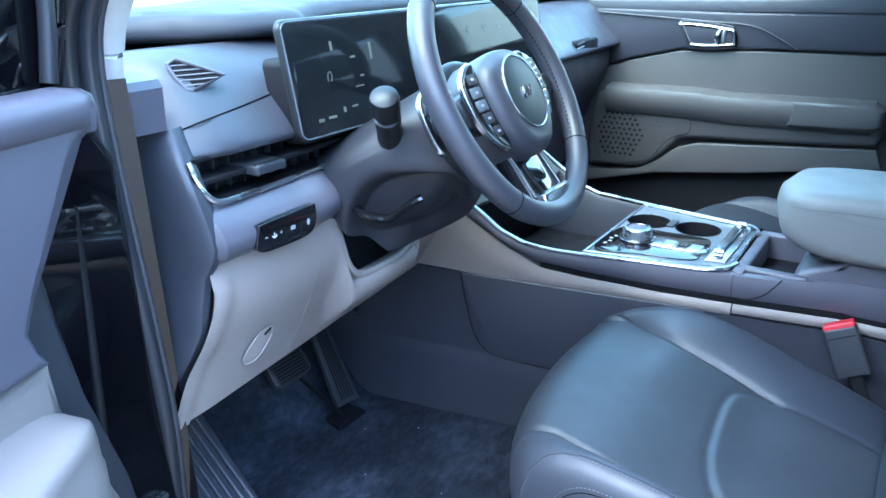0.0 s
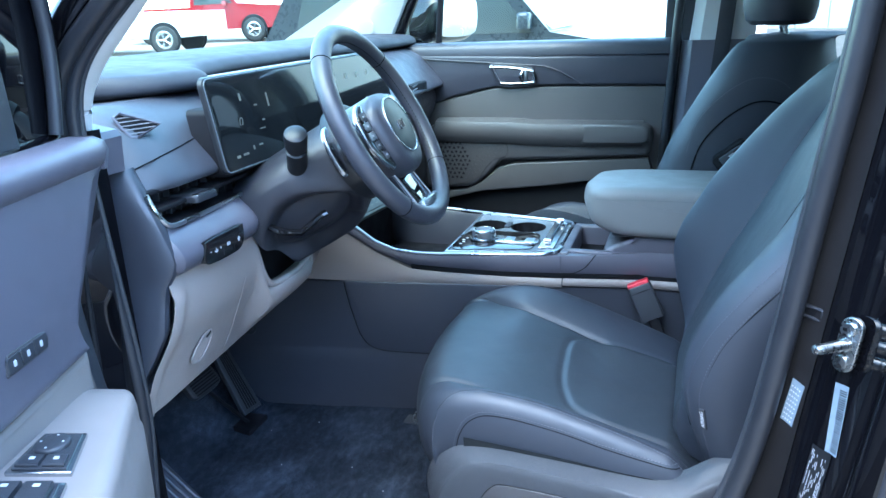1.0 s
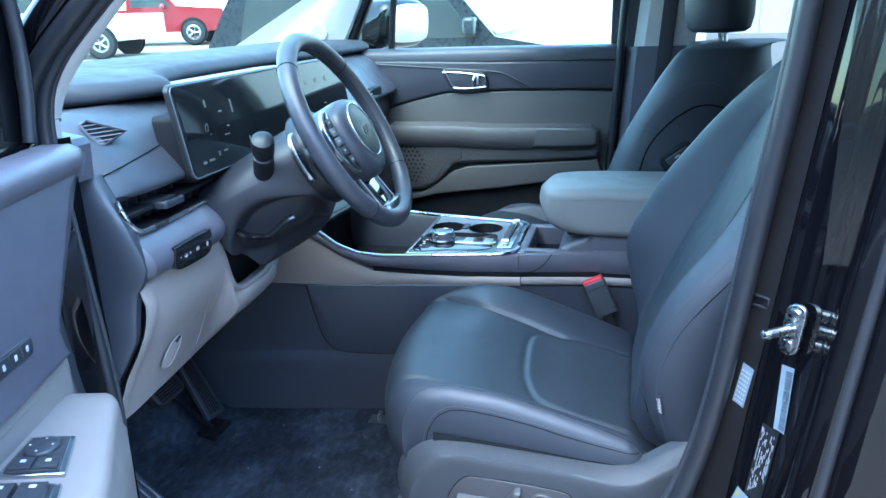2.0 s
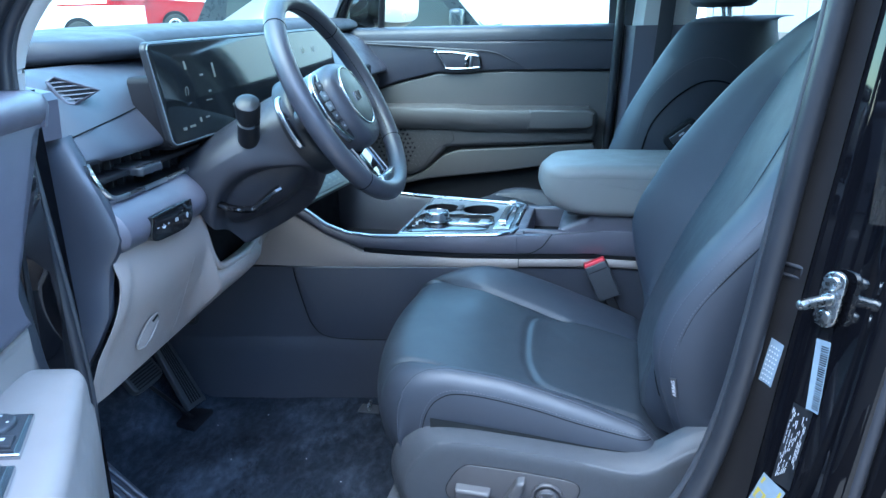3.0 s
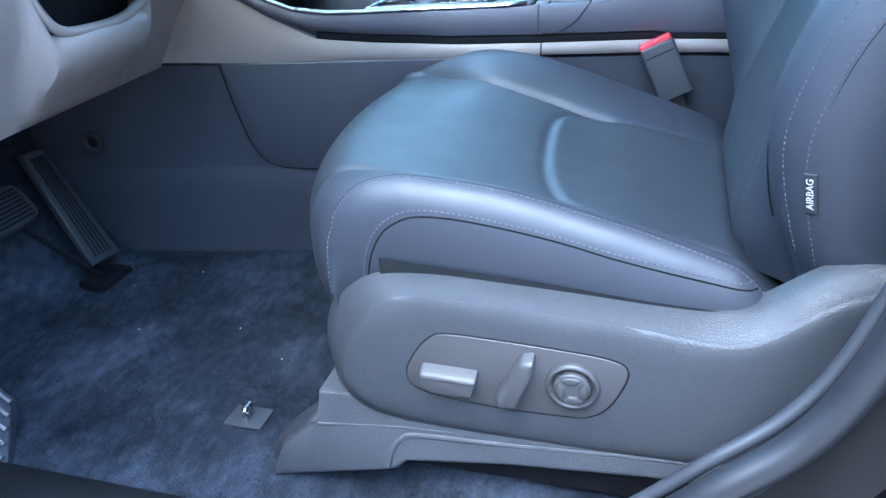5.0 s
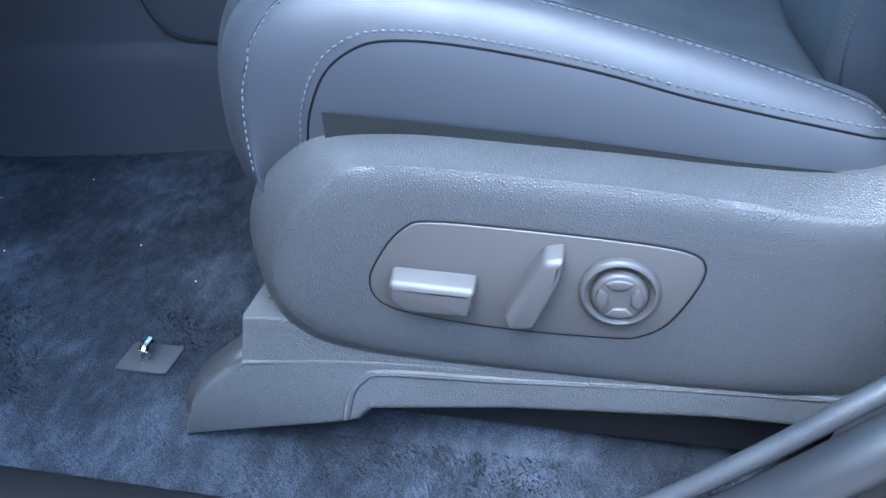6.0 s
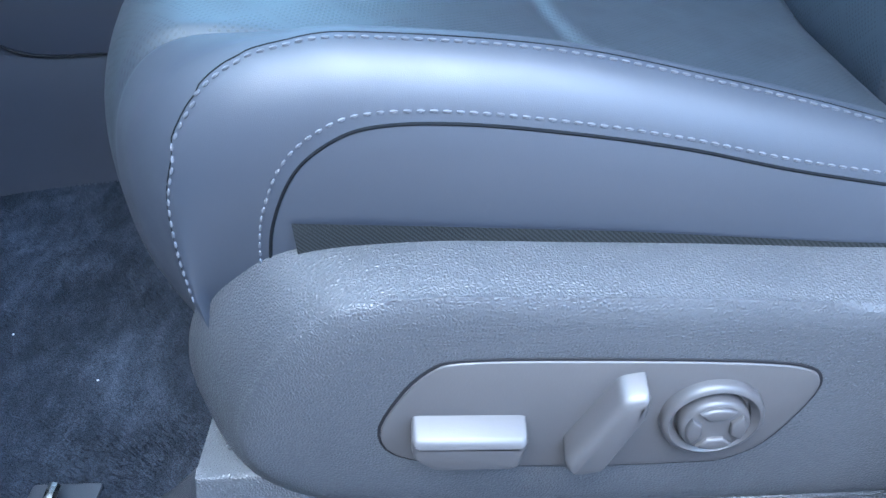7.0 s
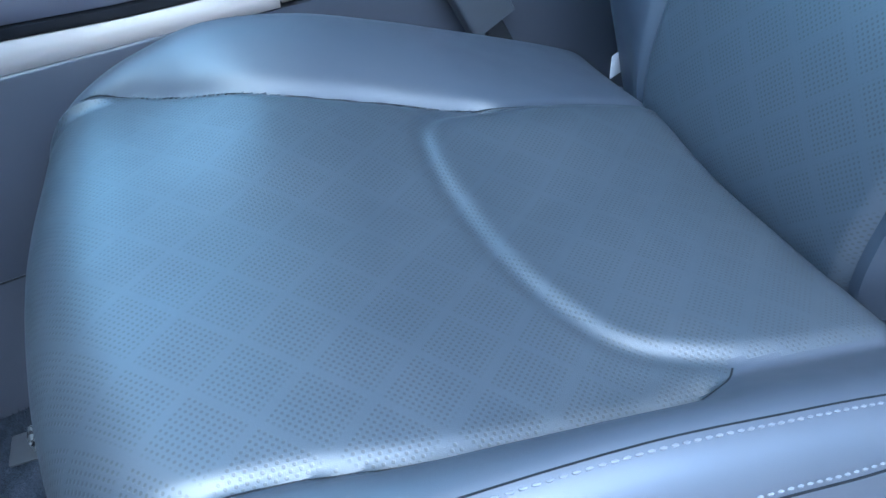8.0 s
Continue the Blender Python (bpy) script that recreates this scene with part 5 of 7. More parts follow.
part("groove", box(-0.022, -0.0148, 0.012, 0.022, -0.0135, 0.014, 0.0003, BM), BLACK, bk)
thing("belt_tag", slab(rounded(-0.016, -0.02, 0.016, 0.02, 0.002), lambda a, b, h: V3(0.048 + a, 1.285 + 0.5 * a - 0.4 * h, 0.598 + b * 0.6 + h), 0.0015, 0.0005), WHITE, "white fabric tag between cushion and backrest", "tag")

# ---- pedals and floor fittings ----
acc = empty("accelerator_pedal", "ribbed black accelerator pedal hinged on the floor", "pedal", (-1.02, 1.14, 0.33))
A0, A1 = V3(-1.012, 1.148, 0.365), V3(-1.125, 1.171, 0.551)
AU = (A1 - A0).normalized()
AN = V3(0.90, -0.08, 0.43).normalized()
AT = AU.cross(AN).normalized() * -1
aout = [(-0.032, 0.0), (0.032, 0.0), (0.027, 0.14), (0.022, 0.225), (-0.022, 0.225), (-0.027, 0.14)]
part("blade", slab(aout, lambda a, b, h: A0 + AT * a + AU * b + AN * h, 0.014, 0.004), PEDAL, acc)
for k in range(5):
    part("rib", tube([A0 + AT * (-0.016 + 0.008 * k) + AU * 0.012 + AN * 0.014, A0 + AT * (-0.011 + 0.0055 * k) + AU * 0.212 + AN * 0.014], 0.0022, 6), BLACK, acc)
part("foot", slab([(-0.045, -0.050), (0.040, -0.050), (0.034, 0.01), (-0.034, 0.01)], lambda a, b, h: V3(-1.030 - b * 0.9, 1.140 + a, FLOOR + 0.004) + V3(0, 0, h * (1.0 + 2 * max(0, b + 0.02))), 0.014, 0.005), BLACK, acc)
brk = empty("brake_pedal", "ribbed black brake pedal on a steel arm", "pedal", (-1.06, 1.0, 0.45))
BC = V3(-1.040, 1.005, 0.519)
BNn = V3(0.80, -0.05, 0.60).normalized()
BT = V3(0, 1, 0)
BU = BNn.cross(BT).normalized()
part("pad", slab([(p.x, p.y) for p in smooth([(-0.046, -0.028, 0), (0.0, -0.034, 0), (0.046, -0.028, 0), (0.051, 0.0, 0), (0.045, 0.030, 0), (0.0, 0.034, 0), (-0.045, 0.030, 0), (-0.051, 0, 0)], 3, True)], lambda a, b, h: BC + BT * a + BU * b + BNn * h, 0.016, 0.005), PEDAL, brk)
for k in range(8):
    part("rib", tube([BC + BT * -0.040 + BU * (-0.024 + 0.0068 * k) + BNn * 0.0165, BC + BT * 0.040 + BU * (-0.024 + 0.0068 * k) + BNn * 0.0165], 0.0018, 6), BLACK, brk)
part("arm", tube(smooth([BC - BNn * 0.006, BC + V3(-0.06, 0.02, 0.06), BC + V3(-0.12, 0.03, 0.25)], 5), 0.010, 10), BLACK, brk)
part("floor_rod", tube([BC + V3(-0.02, 0.05, -0.05), V3(-1.01, 1.13, 0.345)], 0.005, 8), BLACK, brk)
rest = empty("foot_rest", "dark ribbed foot rest beside the sill", "foot rest", (-0.95, 0.75, 0.36))
FR = lambda a, b, h: V3(-0.86 - 0.25 * b * 0.95 + 0.0, 0.665 + a + 0.02 * b, 0.350 + 0.17 * b + h)
part("base", slab([(0.0, -0.35), (0.115, 0.0), (0.125, 0.95), (0.0, 0.95)], lambda a, b, h: FR(a, b, h), 0.022, 0.006), DASH, rest)
for k in range(7):
    a = 0.010 + 0.016 * k
    part("rib", tube([FR(a, -0.30 + 0.30 * a / 0.115, 0.023), FR(a, 0.93, 0.023)], 0.0052, 8), DASH, rest)
for nm, p in (("floor_clip", (-0.557, 0.853)), ("floor_clip", (-0.607, 1.274))):
    fc = empty(nm, "small metal mat hook on a dark plate in the carpet", "mat hook", (*p, FLOOR), group="mat hooks")
    part("plate", slab(rounded(-0.027, -0.020, 0.027, 0.020, 0.003), lambda a, b, h: V3(p[0] + a, p[1] + b, FLOOR + 0.003 + h), 0.002, 0.0008), DARK, fc)
    part("hook", tube(smooth([V3(p[0], p[1] - 0.006, FLOOR + 0.004), V3(p[0], p[1] - 0.006, FLOOR + 0.018), V3(p[0], p[1] + 0.008, FLOOR + 0.020)], 4), 0.0045, 8), STEEL, fc)
random.seed(3)
for k in range(5):
    thing("crumb", box(-0.0007, -0.001, 0, 0.0007, 0.001, 0.001, 0.0003, Matrix.Translation((random.uniform(-0.95, -0.5), random.uniform(0.78, 1.2), FLOOR + 0.004)) @ pose(0, 0, 0, 0, 0, random.uniform(0, 180))), WHITE, "tiny pale crumb lying on the carpet", "crumb", "crumbs on the carpet")
# ---- seats ----
NEAR = [(-0.45, 0.668), (-0.38, 0.680), (-0.327, 0.687), (-0.299, 0.689), (-0.206, 0.679), (-0.131, 0.661), (-0.058, 0.640), (0.014, 0.617), (0.06, 0.600), (0.16, 0.57)]
FAR = [(-0.50, 0.676), (-0.428, 0.696), (-0.36, 0.707), (-0.317, 0.706), (-0.253, 0.697), (-0.18, 0.675), (-0.118, 0.653), (-0.016, 0.615), (0.06, 0.582), (0.16, 0.55)]
MID = [(-0.50, 0.668), (-0.43, 0.676), (-0.37, 0.672), (-0.30, 0.661), (-0.22, 0.638), (-0.16, 0.622), (-0.09, 0.612), (0.0, 0.592), (0.06, 0.572), (0.16, 0.55)]
FRONT = [(0.80, -0.386), (0.83, -0.400), (0.858, -0.424), (0.918, -0.458), (0.975, -0.475), (1.042, -0.486), (1.13, -0.493), (1.22, -0.490), (1.29, -0.484), (1.33, -0.466), (1.36, -0.430)]
PAD = [(0.06, 0.905), (-0.02, 0.905), (-0.088, 0.909), (-0.127, 0.921), (-0.155, 0.938), (-0.171, 0.962), (-0.185, 1.000), (-0.192, 1.035), (-0.197, 1.085), (-0.199, 1.135), (-0.193, 1.170), (-0.175, 1.187), (-0.15, 1.192), (-0.10, 1.194), (-0.06, 1.192), (0.0, 1.188), (0.06, 1.18), (0.16, 1.18), (0.16, 0.905)]


def inside(px, py, poly):
    c = False
    n = len(poly)
    for i in range(n):
        x0, y0 = poly[i]
        x1, y1 = poly[(i + 1) % n]
        if (y0 > py) != (y1 > py) and px < (x1 - x0) * (py - y0) / (y1 - y0) + x0:
            c = not c
    return c


def edge_distance(px, py, poly):
    best = 9.0
    for i in range(len(poly)):
        x0, y0 = poly[i]
        x1, y1 = poly[(i + 1) % len(poly)]
        dx, dy = x1 - x0, y1 - y0
        t = max(0.0, min(1.0, ((px - x0) * dx + (py - y0) * dy) / (dx * dx + dy * dy + 1e-12)))
        best = min(best, math.hypot(px - x0 - t * dx, py - y0 - t * dy))
    return best


PADC = [(p.x, p.y) for p in smooth([(a, b, 0) for a, b in PAD[:-2]], 4)] + PAD[-2:]
SEAM_N = [(-0.46, 0.893), (-0.40, 0.893), (-0.353, 0.892), (-0.30, 0.886), (-0.245, 0.886), (-0.189, 0.887), (-0.145, 0.889), (-0.118, 0.894), (-0.104, 0.905)]
SEAM_F = [(-0.48, 1.295), (-0.44, 1.300), (-0.411, 1.288), (-0.35, 1.252), (-0.296, 1.230), (-0.215, 1.220), (-0.154, 1.206), (-0.125, 1.200), (-0.10, 1.192)]


def seam_y(tab, x):
    return curve(tab, x)


def cushion_top(x, y):
    zn, zf, zm = curve(NEAR, x), curve(FAR, x), curve(MID, x)
    sn, sf = seam_y(SEAM_N, x), seam_y(SEAM_F, x)
    k = ease((x + 0.15) / 0.05)
    sn, sf = sn + (0.900 - sn) * k, sf + (1.19 - sf) * k
    z = zm + 0.004 * math.cos((y - 1.06) / 0.15) + 0.016 * ease((y - 1.06) / 0.14) * ease((x + 0.40) / 0.1)
    fade = ease((x + 0.47) / 0.05)
    if y < sn:
        t = min(1.0, (sn - y) / (sn - 0.848))
        z += (zn - z) * math.sin(math.pi / 2 * t) ** (0.9 + 0.5 * ease((x + 0.16) / 0.08))
    if y > sf:
        t = min(1.0, (y - sf) / (1.310 - sf))
        z += (zf - z) * (0.12 + 0.88 * ease((x + 0.49) / 0.19)) * math.sin(math.pi / 2 * t) ** (0.9 + 0.5 * ease((x + 0.16) / 0.08))
    # the creases sewn along the bolsters
    for sy in (sn, sf):
        z -= 0.0045 * math.exp(-((y - sy) / 0.007) ** 2) * fade * ease((-0.108 - x) / 0.03)
    # the raised rear pad
    if x > -0.23:
        d = edge_distance(x, y, PADC)
        d = d if inside(x, y, PADC) else -d
        z += 0.0030 * ease((d + 0.003) / 0.014) - 0.0026 * ease(d / 0.09) - 0.0020 * math.exp(-((d + 0.004) / 0.007) ** 2)
    return z - 0.030 * ease((x - 0.010) / 0.06)


SIDE_N = [(0.831, 0.160), (0.828, 0.135), (0.824, 0.115), (0.821, 0.095), (0.8190, 0.075), (0.8182, 0.060), (0.8185, 0.046), (0.8200, 0.034), (0.8225, 0.023), (0.8265, 0.014), (0.832, 0.007), (0.838, 0.003), (0.8435, 0.001)]
SIDE_F = [(1.322, 0.001), (1.330, 0.004), (1.338, 0.010), (1.345, 0.020), (1.350, 0.034), (1.354, 0.055), (1.355, 0.085), (1.353, 0.12), (1.349, 0.16)]


def cushion_rows():
    ys = [(y, d) for y, d in SIDE_N] + [(0.848 + (1.315 - 0.848) * k / 170, 0.0) for k in range(171)] + [(y, d) for y, d in SIDE_F]
    rows = []
    arc = [radians(-80 + 170 * k / 34) for k in range(35)]
    run = [k / 170 for k in range(1, 171)]
    cols = []
    for y, d in ys:
        yc = min(max(y, 0.848), 1.315)
        xf = curve(FRONT, y) + (0.10 * d if d else 0)
        a, h = 0.085, 0.105
        zt = cushion_top(xf + a, yc)
        slope = (cushion_top(xf + a + 0.006, yc) - zt) / 0.006
        col = []
        for t in arc:
            x = xf + a - a * math.cos(t) ** 0.8 if math.cos(t) > 0 else xf + a
            z = zt - h + h * (math.sin(t) if math.sin(t) < 0 else math.sin(t) ** 0.85)
            z = z - d * (0.35 + 0.65 * max(0, math.sin(t))) + slope * (x - xf - a) * max(0.0, math.sin(t)) ** 3
            col.append(Vector((x, y, z)))
        for k in run:
            x = xf + a + (0.155 - xf - a) * k
            z = cushion_top(x, yc) - d
            col.append(Vector((x, y, z)))
        cols.append(col)
    return cols


B_FRONT = [(0.56, 0.085), (0.60, 0.070), (0.66, 0.046), (0.72, 0.030), (0.76, 0.028), (0.80, 0.036), (0.84, 0.050), (0.90, 0.083), (0.98, 0.142), (1.05, 0.185), (1.12, 0.225), (1.19, 0.268), (1.25, 0.310), (1.29, 0.350)]
B_MID = [(0.53, 0.050), (0.56, 0.030), (0.60, 0.018), (0.64, 0.020), (0.70, 0.036), (0.78, 0.066), (0.86, 0.100), (0.95, 0.146), (1.05, 0.193), (1.15, 0.242), (1.23, 0.287), (1.27, 0.315), (1.29, 0.345)]
B_HALF = [(0.56, 0.235), (0.62, 0.246), (0.72, 0.254), (0.82, 0.260), (0.92, 0.262), (1.02, 0.252), (1.10, 0.228), (1.17, 0.192), (1.22, 0.160), (1.26, 0.130), (1.29, 0.090)]
B_FAR = [(0.56, 0.050), (0.62, 0.040), (0.70, 0.022), (0.76, 0.006), (0.80, -0.001), (0.835, -0.004), (0.88, 0.008), (0.93, 0.034), (0.985, 0.064), (1.066, 0.121), (1.15, 0.185), (1.225, 0.255), (1.29, 0.335)]


def back_rows(yc, extra=0.0):
    rows = []
    n = 56
    for i in range(75):
        z = 0.56 + 0.73 * i / 74
        hw = curve(B_HALF, z)
        row = []
        fb, fm, ff = curve(B_FRONT, z), curve(B_MID, z), curve(B_FAR, z)
        thick = 0.125 - 0.05 * ease((z - 0.85) / 0.45) + extra * (1 - 0.35 * ease((z - 1.08) / 0.20))
        for k in range(-n, n + 1):
            s = k / n
            w = ease((abs(s) - 0.48) / 0.30)
            edge = fb if s < 0 else ff
            front = fm + (edge - fm) * w
            front -= 0.0
            front += 0.007 * math.exp(-((abs(s) - 0.52) / 0.022) ** 2) * ease((1.18 - z) / 0.08)
            q = max(0.0, (abs(s) - 0.80) / 0.20)
            x = front + (1 - math.sqrt(max(0.0, 1 - q * q))) * 0.075
            row.append(Vector((x, yc + hw * s, z)))
        m = len(row)
        last, first = row[-1], row[0]
        back = fm + thick
        for k in range(1, 14):
            t = k / 14
            row.append(Vector((last.x + (back - last.x) * math.sin(math.pi * t) ** 0.5 if t < 0.5 else first.x + (back - first.x) * math.sin(math.pi * t) ** 0.5, last.y + (first.y - last.y) * (0.5 - 0.5 * math.cos(math.pi * t)), z)))
        rows.append(row)
    return rows


UPST = [(-0.383, 0.832, 0.557), (-0.384, 0.832, 0.607), (-0.380, 0.834, 0.627), (-0.367, 0.838, 0.653), (-0.350, 0.841, 0.671), (-0.327, 0.842, 0.680), (-0.299, 0.842, 0.687), (-0.206, 0.842, 0.677), (-0.131, 0.842, 0.659), (-0.058, 0.842, 0.638), (0.014, 0.838, 0.615), (0.060, 0.834, 0.598)]


def on_surface(tree, pts, way, lift=0.0006, near=False):
    res = []
    way = Vector(way)
    for p in pts:
        if near:
            hit = tree.find_nearest(Vector(p))
            if hit[0] is not None:
                n = hit[1] if hit[1].dot(way) < 0 else -hit[1]
                res.append(hit[0] + n * lift)
            continue
        hit = tree.ray_cast(Vector(p) - way * 0.4, way)
        if hit[0] is not None:
            res.append(hit[0] - way * lift)
    return res


def seat(name, label, passenger=False):
    """A powered front seat. The passenger's is its mirror image across the car."""
    M = Matrix.Diagonal((1, -1, 1, 1)) if passenger else Matrix.Identity(4)
    if passenger:
        M = Matrix.Translation((-0.05, 3.0, 0)) @ M
    root = empty(name, label, "car seat", M @ Vector((-0.1, 1.05, 0.325)))

    def add(n, bm, material, parent=root, text="", angle=38):
        bm.transform(M)
        if passenger:
            for v in bm.verts:
                if n in ("headrest", "headrest_post"):
                    v.co.z -= 0.03
                    v.co.x += 0.024
                if n == "headrest":
                    v.co.x += 0.40 * (v.co.x - 0.36)
                if n in ("backrest", "backrest_insert", "stitching", "seam"):
                    v.co.z = min(v.co.z, 1.225) + 0.25 * max(0.0, v.co.z - 1.225)
                    v.co.y = 1.922 + (v.co.y - 1.922) * (1 + 0.3 * ease((v.co.z - 1.0) / 0.25))
                v.co.x -= 0.17 * max(0.0, v.co.z - 0.70)
                v.co.z -= 0.035 * ease((v.co.z - 1.2) / 0.1)
        return part(n, bm, material, parent, text, angle)

    cush = grid(cushion_rows())
    tree = BVHTree.FromBMesh(cush)
    # the perforated insert is the middle, the bolsters the rest
    mid = bmesh.new()
    vm = {}
    kill = []
    for f in cush.faces:
        c = f.calc_center_median()
        if c.x > -0.105:
            isin = inside(c.x, c.y, PADC)
        else:
            isin = seam_y(SEAM_N, c.x) < c.y < seam_y(SEAM_F, c.x)
        if isin and c.z > 0.49:
            kill.append(f)
            for v in f.verts:
                if v not in vm:
                    vm[v] = mid.verts.new(v.co)
            mid.faces.new([vm[v] for v in f.verts])
    bmesh.ops.delete(cush, geom=kill, context="FACES")
    bol = add("cushion_bolster", cush, LEATHER_SIDE)
    add("perforated_insert", mid, PERF, root, "perforated navy-grey leather insert with a raised rear pad")
    # sewing
    l1 = on_surface(tree, [p for p in smooth(UPST, 8) if p.z < 0.640 and p.x < -0.3], Vector((0.45, 0.89, 0)).normalized()) + on_surface(tree, [p for p in smooth(UPST, 8) if p.z >= 0.640 or p.x >= -0.3], (0.2, 0.9, -0.5), 0.0006, True)
    low = smooth([(-0.352, 0.8, 0.578), (-0.345, 0.8, 0.609), (-0.330, 0.8, 0.639), (-0.310, 0.8, 0.655), (-0.288, 0.8, 0.661), (-0.250, 0.8, 0.660), (-0.200, 0.8, 0.653), (-0.150, 0.8, 0.643), (-0.100, 0.8, 0.630), (-0.050, 0.8, 0.619), (0.012, 0.8, 0.606), (0.05, 0.8, 0.598)], 8)
    l2 = on_surface(tree, low, (0, 1, 0))
    l2b = on_surface(tree, [p + Vector((0.004, 0, -0.006)) for p in low], (0, 1, 0), 0.0)
    for ln in (l1, l2):
        if len(ln) > 3:
            add("stitching", dashes(ln, 0.0058, 0.0044, 0.0009), THREAD, bol, "pale contrast stitching")
    if len(l2b) > 3:
        add("piping", tube(l2b, 0.0009, 6), DARKTHREAD, bol)
    if len(l1) > 3:
        l1b = on_surface(tree, [p + Vector((0.0008, 0.0035, 0.0025)) for p in l1], (0.2, 0.9, -0.5), -0.0002, True)
        add("seam", tube(l1b, 0.0006, 5), DARKTHREAD, bol)
    for tab in (SEAM_N[1:], SEAM_F[1:]):
        ln = on_surface(tree, smooth([(x, y, 0.75) for x, y in tab], 6), (0, 0, -1), -0.0007)
        add("seam", tube(ln, 0.0010, 6), DARKTHREAD, bol)
    # woven strip between cushion and side shield
    fab = [[Vector((x, 0.8215 + 0.001 * k, lerp([(-0.339, 0.607), (-0.278, 0.603), (-0.168, 0.595), (-0.063, 0.584), (0.05, 0.577)], x) - 0.022 * k)) for k in range(3)] for x in [-0.331 + 0.01 * i for i in range(38)]]
    add("woven_strip", grid([[p + Vector((0, -0.004, 0)) for p in r] for r in fab]), FABRIC)
    # side shield
    # each row: the outer edge (x, z, y), then where the flat face begins (x, z)
    shield = [(-0.388, 0.554, 0.832, -0.346, 0.544), (-0.366, 0.574, 0.830, -0.333, 0.560), (-0.345, 0.585, 0.826, -0.319, 0.573), (-0.315, 0.591, 0.822, -0.303, 0.583), (-0.262, 0.593, 0.819, -0.262, 0.587), (-0.203, 0.590, 0.819, -0.201, 0.584), (-0.131, 0.586, 0.819, -0.131, 0.580), (-0.062, 0.581, 0.819, -0.064, 0.574), (-0.005, 0.580, 0.819, -0.004, 0.566),
              (0.035, 0.588, 0.812, 0.035, 0.571), (0.078, 0.618, 0.804, 0.080, 0.598), (0.121, 0.633, 0.802, 0.122, 0.615), (0.20, 0.638, 0.802, 0.19, 0.620), (0.30, 0.625, 0.82, 0.27, 0.595), (0.335, 0.57, 0.82, 0.305, 0.555), (0.33, 0.49, 0.82, 0.305, 0.49), (0.29, 0.430, 0.815, 0.27, 0.450), (0.20, 0.406, 0.808, 0.19, 0.432), (0.10, 0.399, 0.804, 0.10, 0.428),
              (-0.034, 0.398, 0.803, -0.034, 0.426), (-0.115, 0.398, 0.803, -0.115, 0.425), (-0.245, 0.402, 0.803, -0.242, 0.427), (-0.337, 0.410, 0.804, -0.325, 0.434), (-0.374, 0.429, 0.806, -0.356, 0.449), (-0.393, 0.451, 0.813, -0.370, 0.466), (-0.405, 0.474, 0.824, -0.373, 0.486), (-0.409, 0.502, 0.831, -0.368, 0.507), (-0.402, 0.530, 0.833, -0.358, 0.527)]
    outer = smooth([(r[0], r[2], r[1]) for r in shield], 4, True)
    inner = smooth([(r[3], 0.7845, r[4]) for r in shield], 4, True)
    rings = []
    for f, y in ((-1, 0.020), (0, 0), (0.10, 0), (0.25, 0), (0.5, 0), (0.75, 0), (0.88, 0), (0.96, -0.0004), (1.0, -0.0014), (0.004, 0.7816), (0.009, 0.7803), (0.016, 0.7795), (0.03, 0.7790), (9.0, 0.7788)):
        ring = []
        for p, q in zip(outer, inner):
            if y < 0.1:
                g = max(0.0, f)
                c = p + (q - p) * g + Vector((0, y if f >= 0 else 0.025, 0))
                c.y -= 0.004 * math.sin(math.pi * g)
            else:
                m = Vector((min(max(q.x, -0.295), 0.24), q.y, 0.497))
                dv = m - q
                c = q + dv.normalized() * min(f, dv.length)
                c.y = y
            c.y += 0.050 * ease((c.x + 0.02) / 0.28)
            ring.append(c)
        rings.append(ring)
    bm = grid(rings, False, True)
    bmesh.ops.remove_doubles(bm, verts=bm.verts, dist=0.0002)
    shieldpart = add("side_shield", bm, GRAIN, root, "grained slate plastic side shield", 60)
    # rail cover and runner
    def rail_y(z):
        return 0.764 + 0.028 * ease((z - 0.345) / 0.10)

    rail = [(-0.412, 0.441), (-0.416, 0.404), (-0.430, 0.396), (-0.459, 0.372), (-0.475, 0.328), (-0.432, 0.339), (-0.333, 0.362), (-0.315, 0.367), (-0.305, 0.377), (-0.195, 0.389), (-0.05, 0.398), (0.24, 0.40), (0.24, 0.47), (-0.05, 0.455)]
    add("rail_cover", slab(rail, lambda a, b, h: Vector((a, rail_y(b) + 0.06 - h, b)), 0.060, 0.0055, 4), GRAIN, root, "grained slate plastic seat rail cover", 50)
    rib = smooth([(-0.326, 0.369, 0), (-0.321, 0.390, 0), (-0.311, 0.402, 0), (-0.293, 0.408, 0), (-0.197, 0.412, 0), (-0.05, 0.420, 0), (0.2, 0.426, 0)], 4)
    add("rail_ridge", tube([Vector((p.x, rail_y(p.y) - 0.0005, p.y)) for p in rib], 0.0032, 8), GRAIN)
    add("rail_crease", tube(smooth([Vector((-0.413, rail_y(0.404), 0.404)), Vector((-0.35, rail_y(0.411), 0.411)), Vector((-0.286, rail_y(0.415), 0.415)), Vector((-0.15, rail_y(0.419), 0.420))], 5), 0.0022, 8), GRAIN)
    add("seat_rail", box(-0.40, 0.81, 0.34, 0.30, 0.84, 0.375, 0.003), BLACK)
    add("rail_nose", slab(rounded(-0.488, 0.782, -0.41, 0.838, 0.02), lambda a, b, h: Vector((a, b, 0.316 + h + 0.85 * (a + 0.475))), 0.046, 0.016, 4), DARK)
    add("bracket", box(-0.392, 0.806, 0.452, -0.37, 0.818, 0.457, 0.001), STEEL)
    add("bracket", box(-0.390, 0.806, 0.460, -0.375, 0.818, 0.463, 0.001), STEEL)
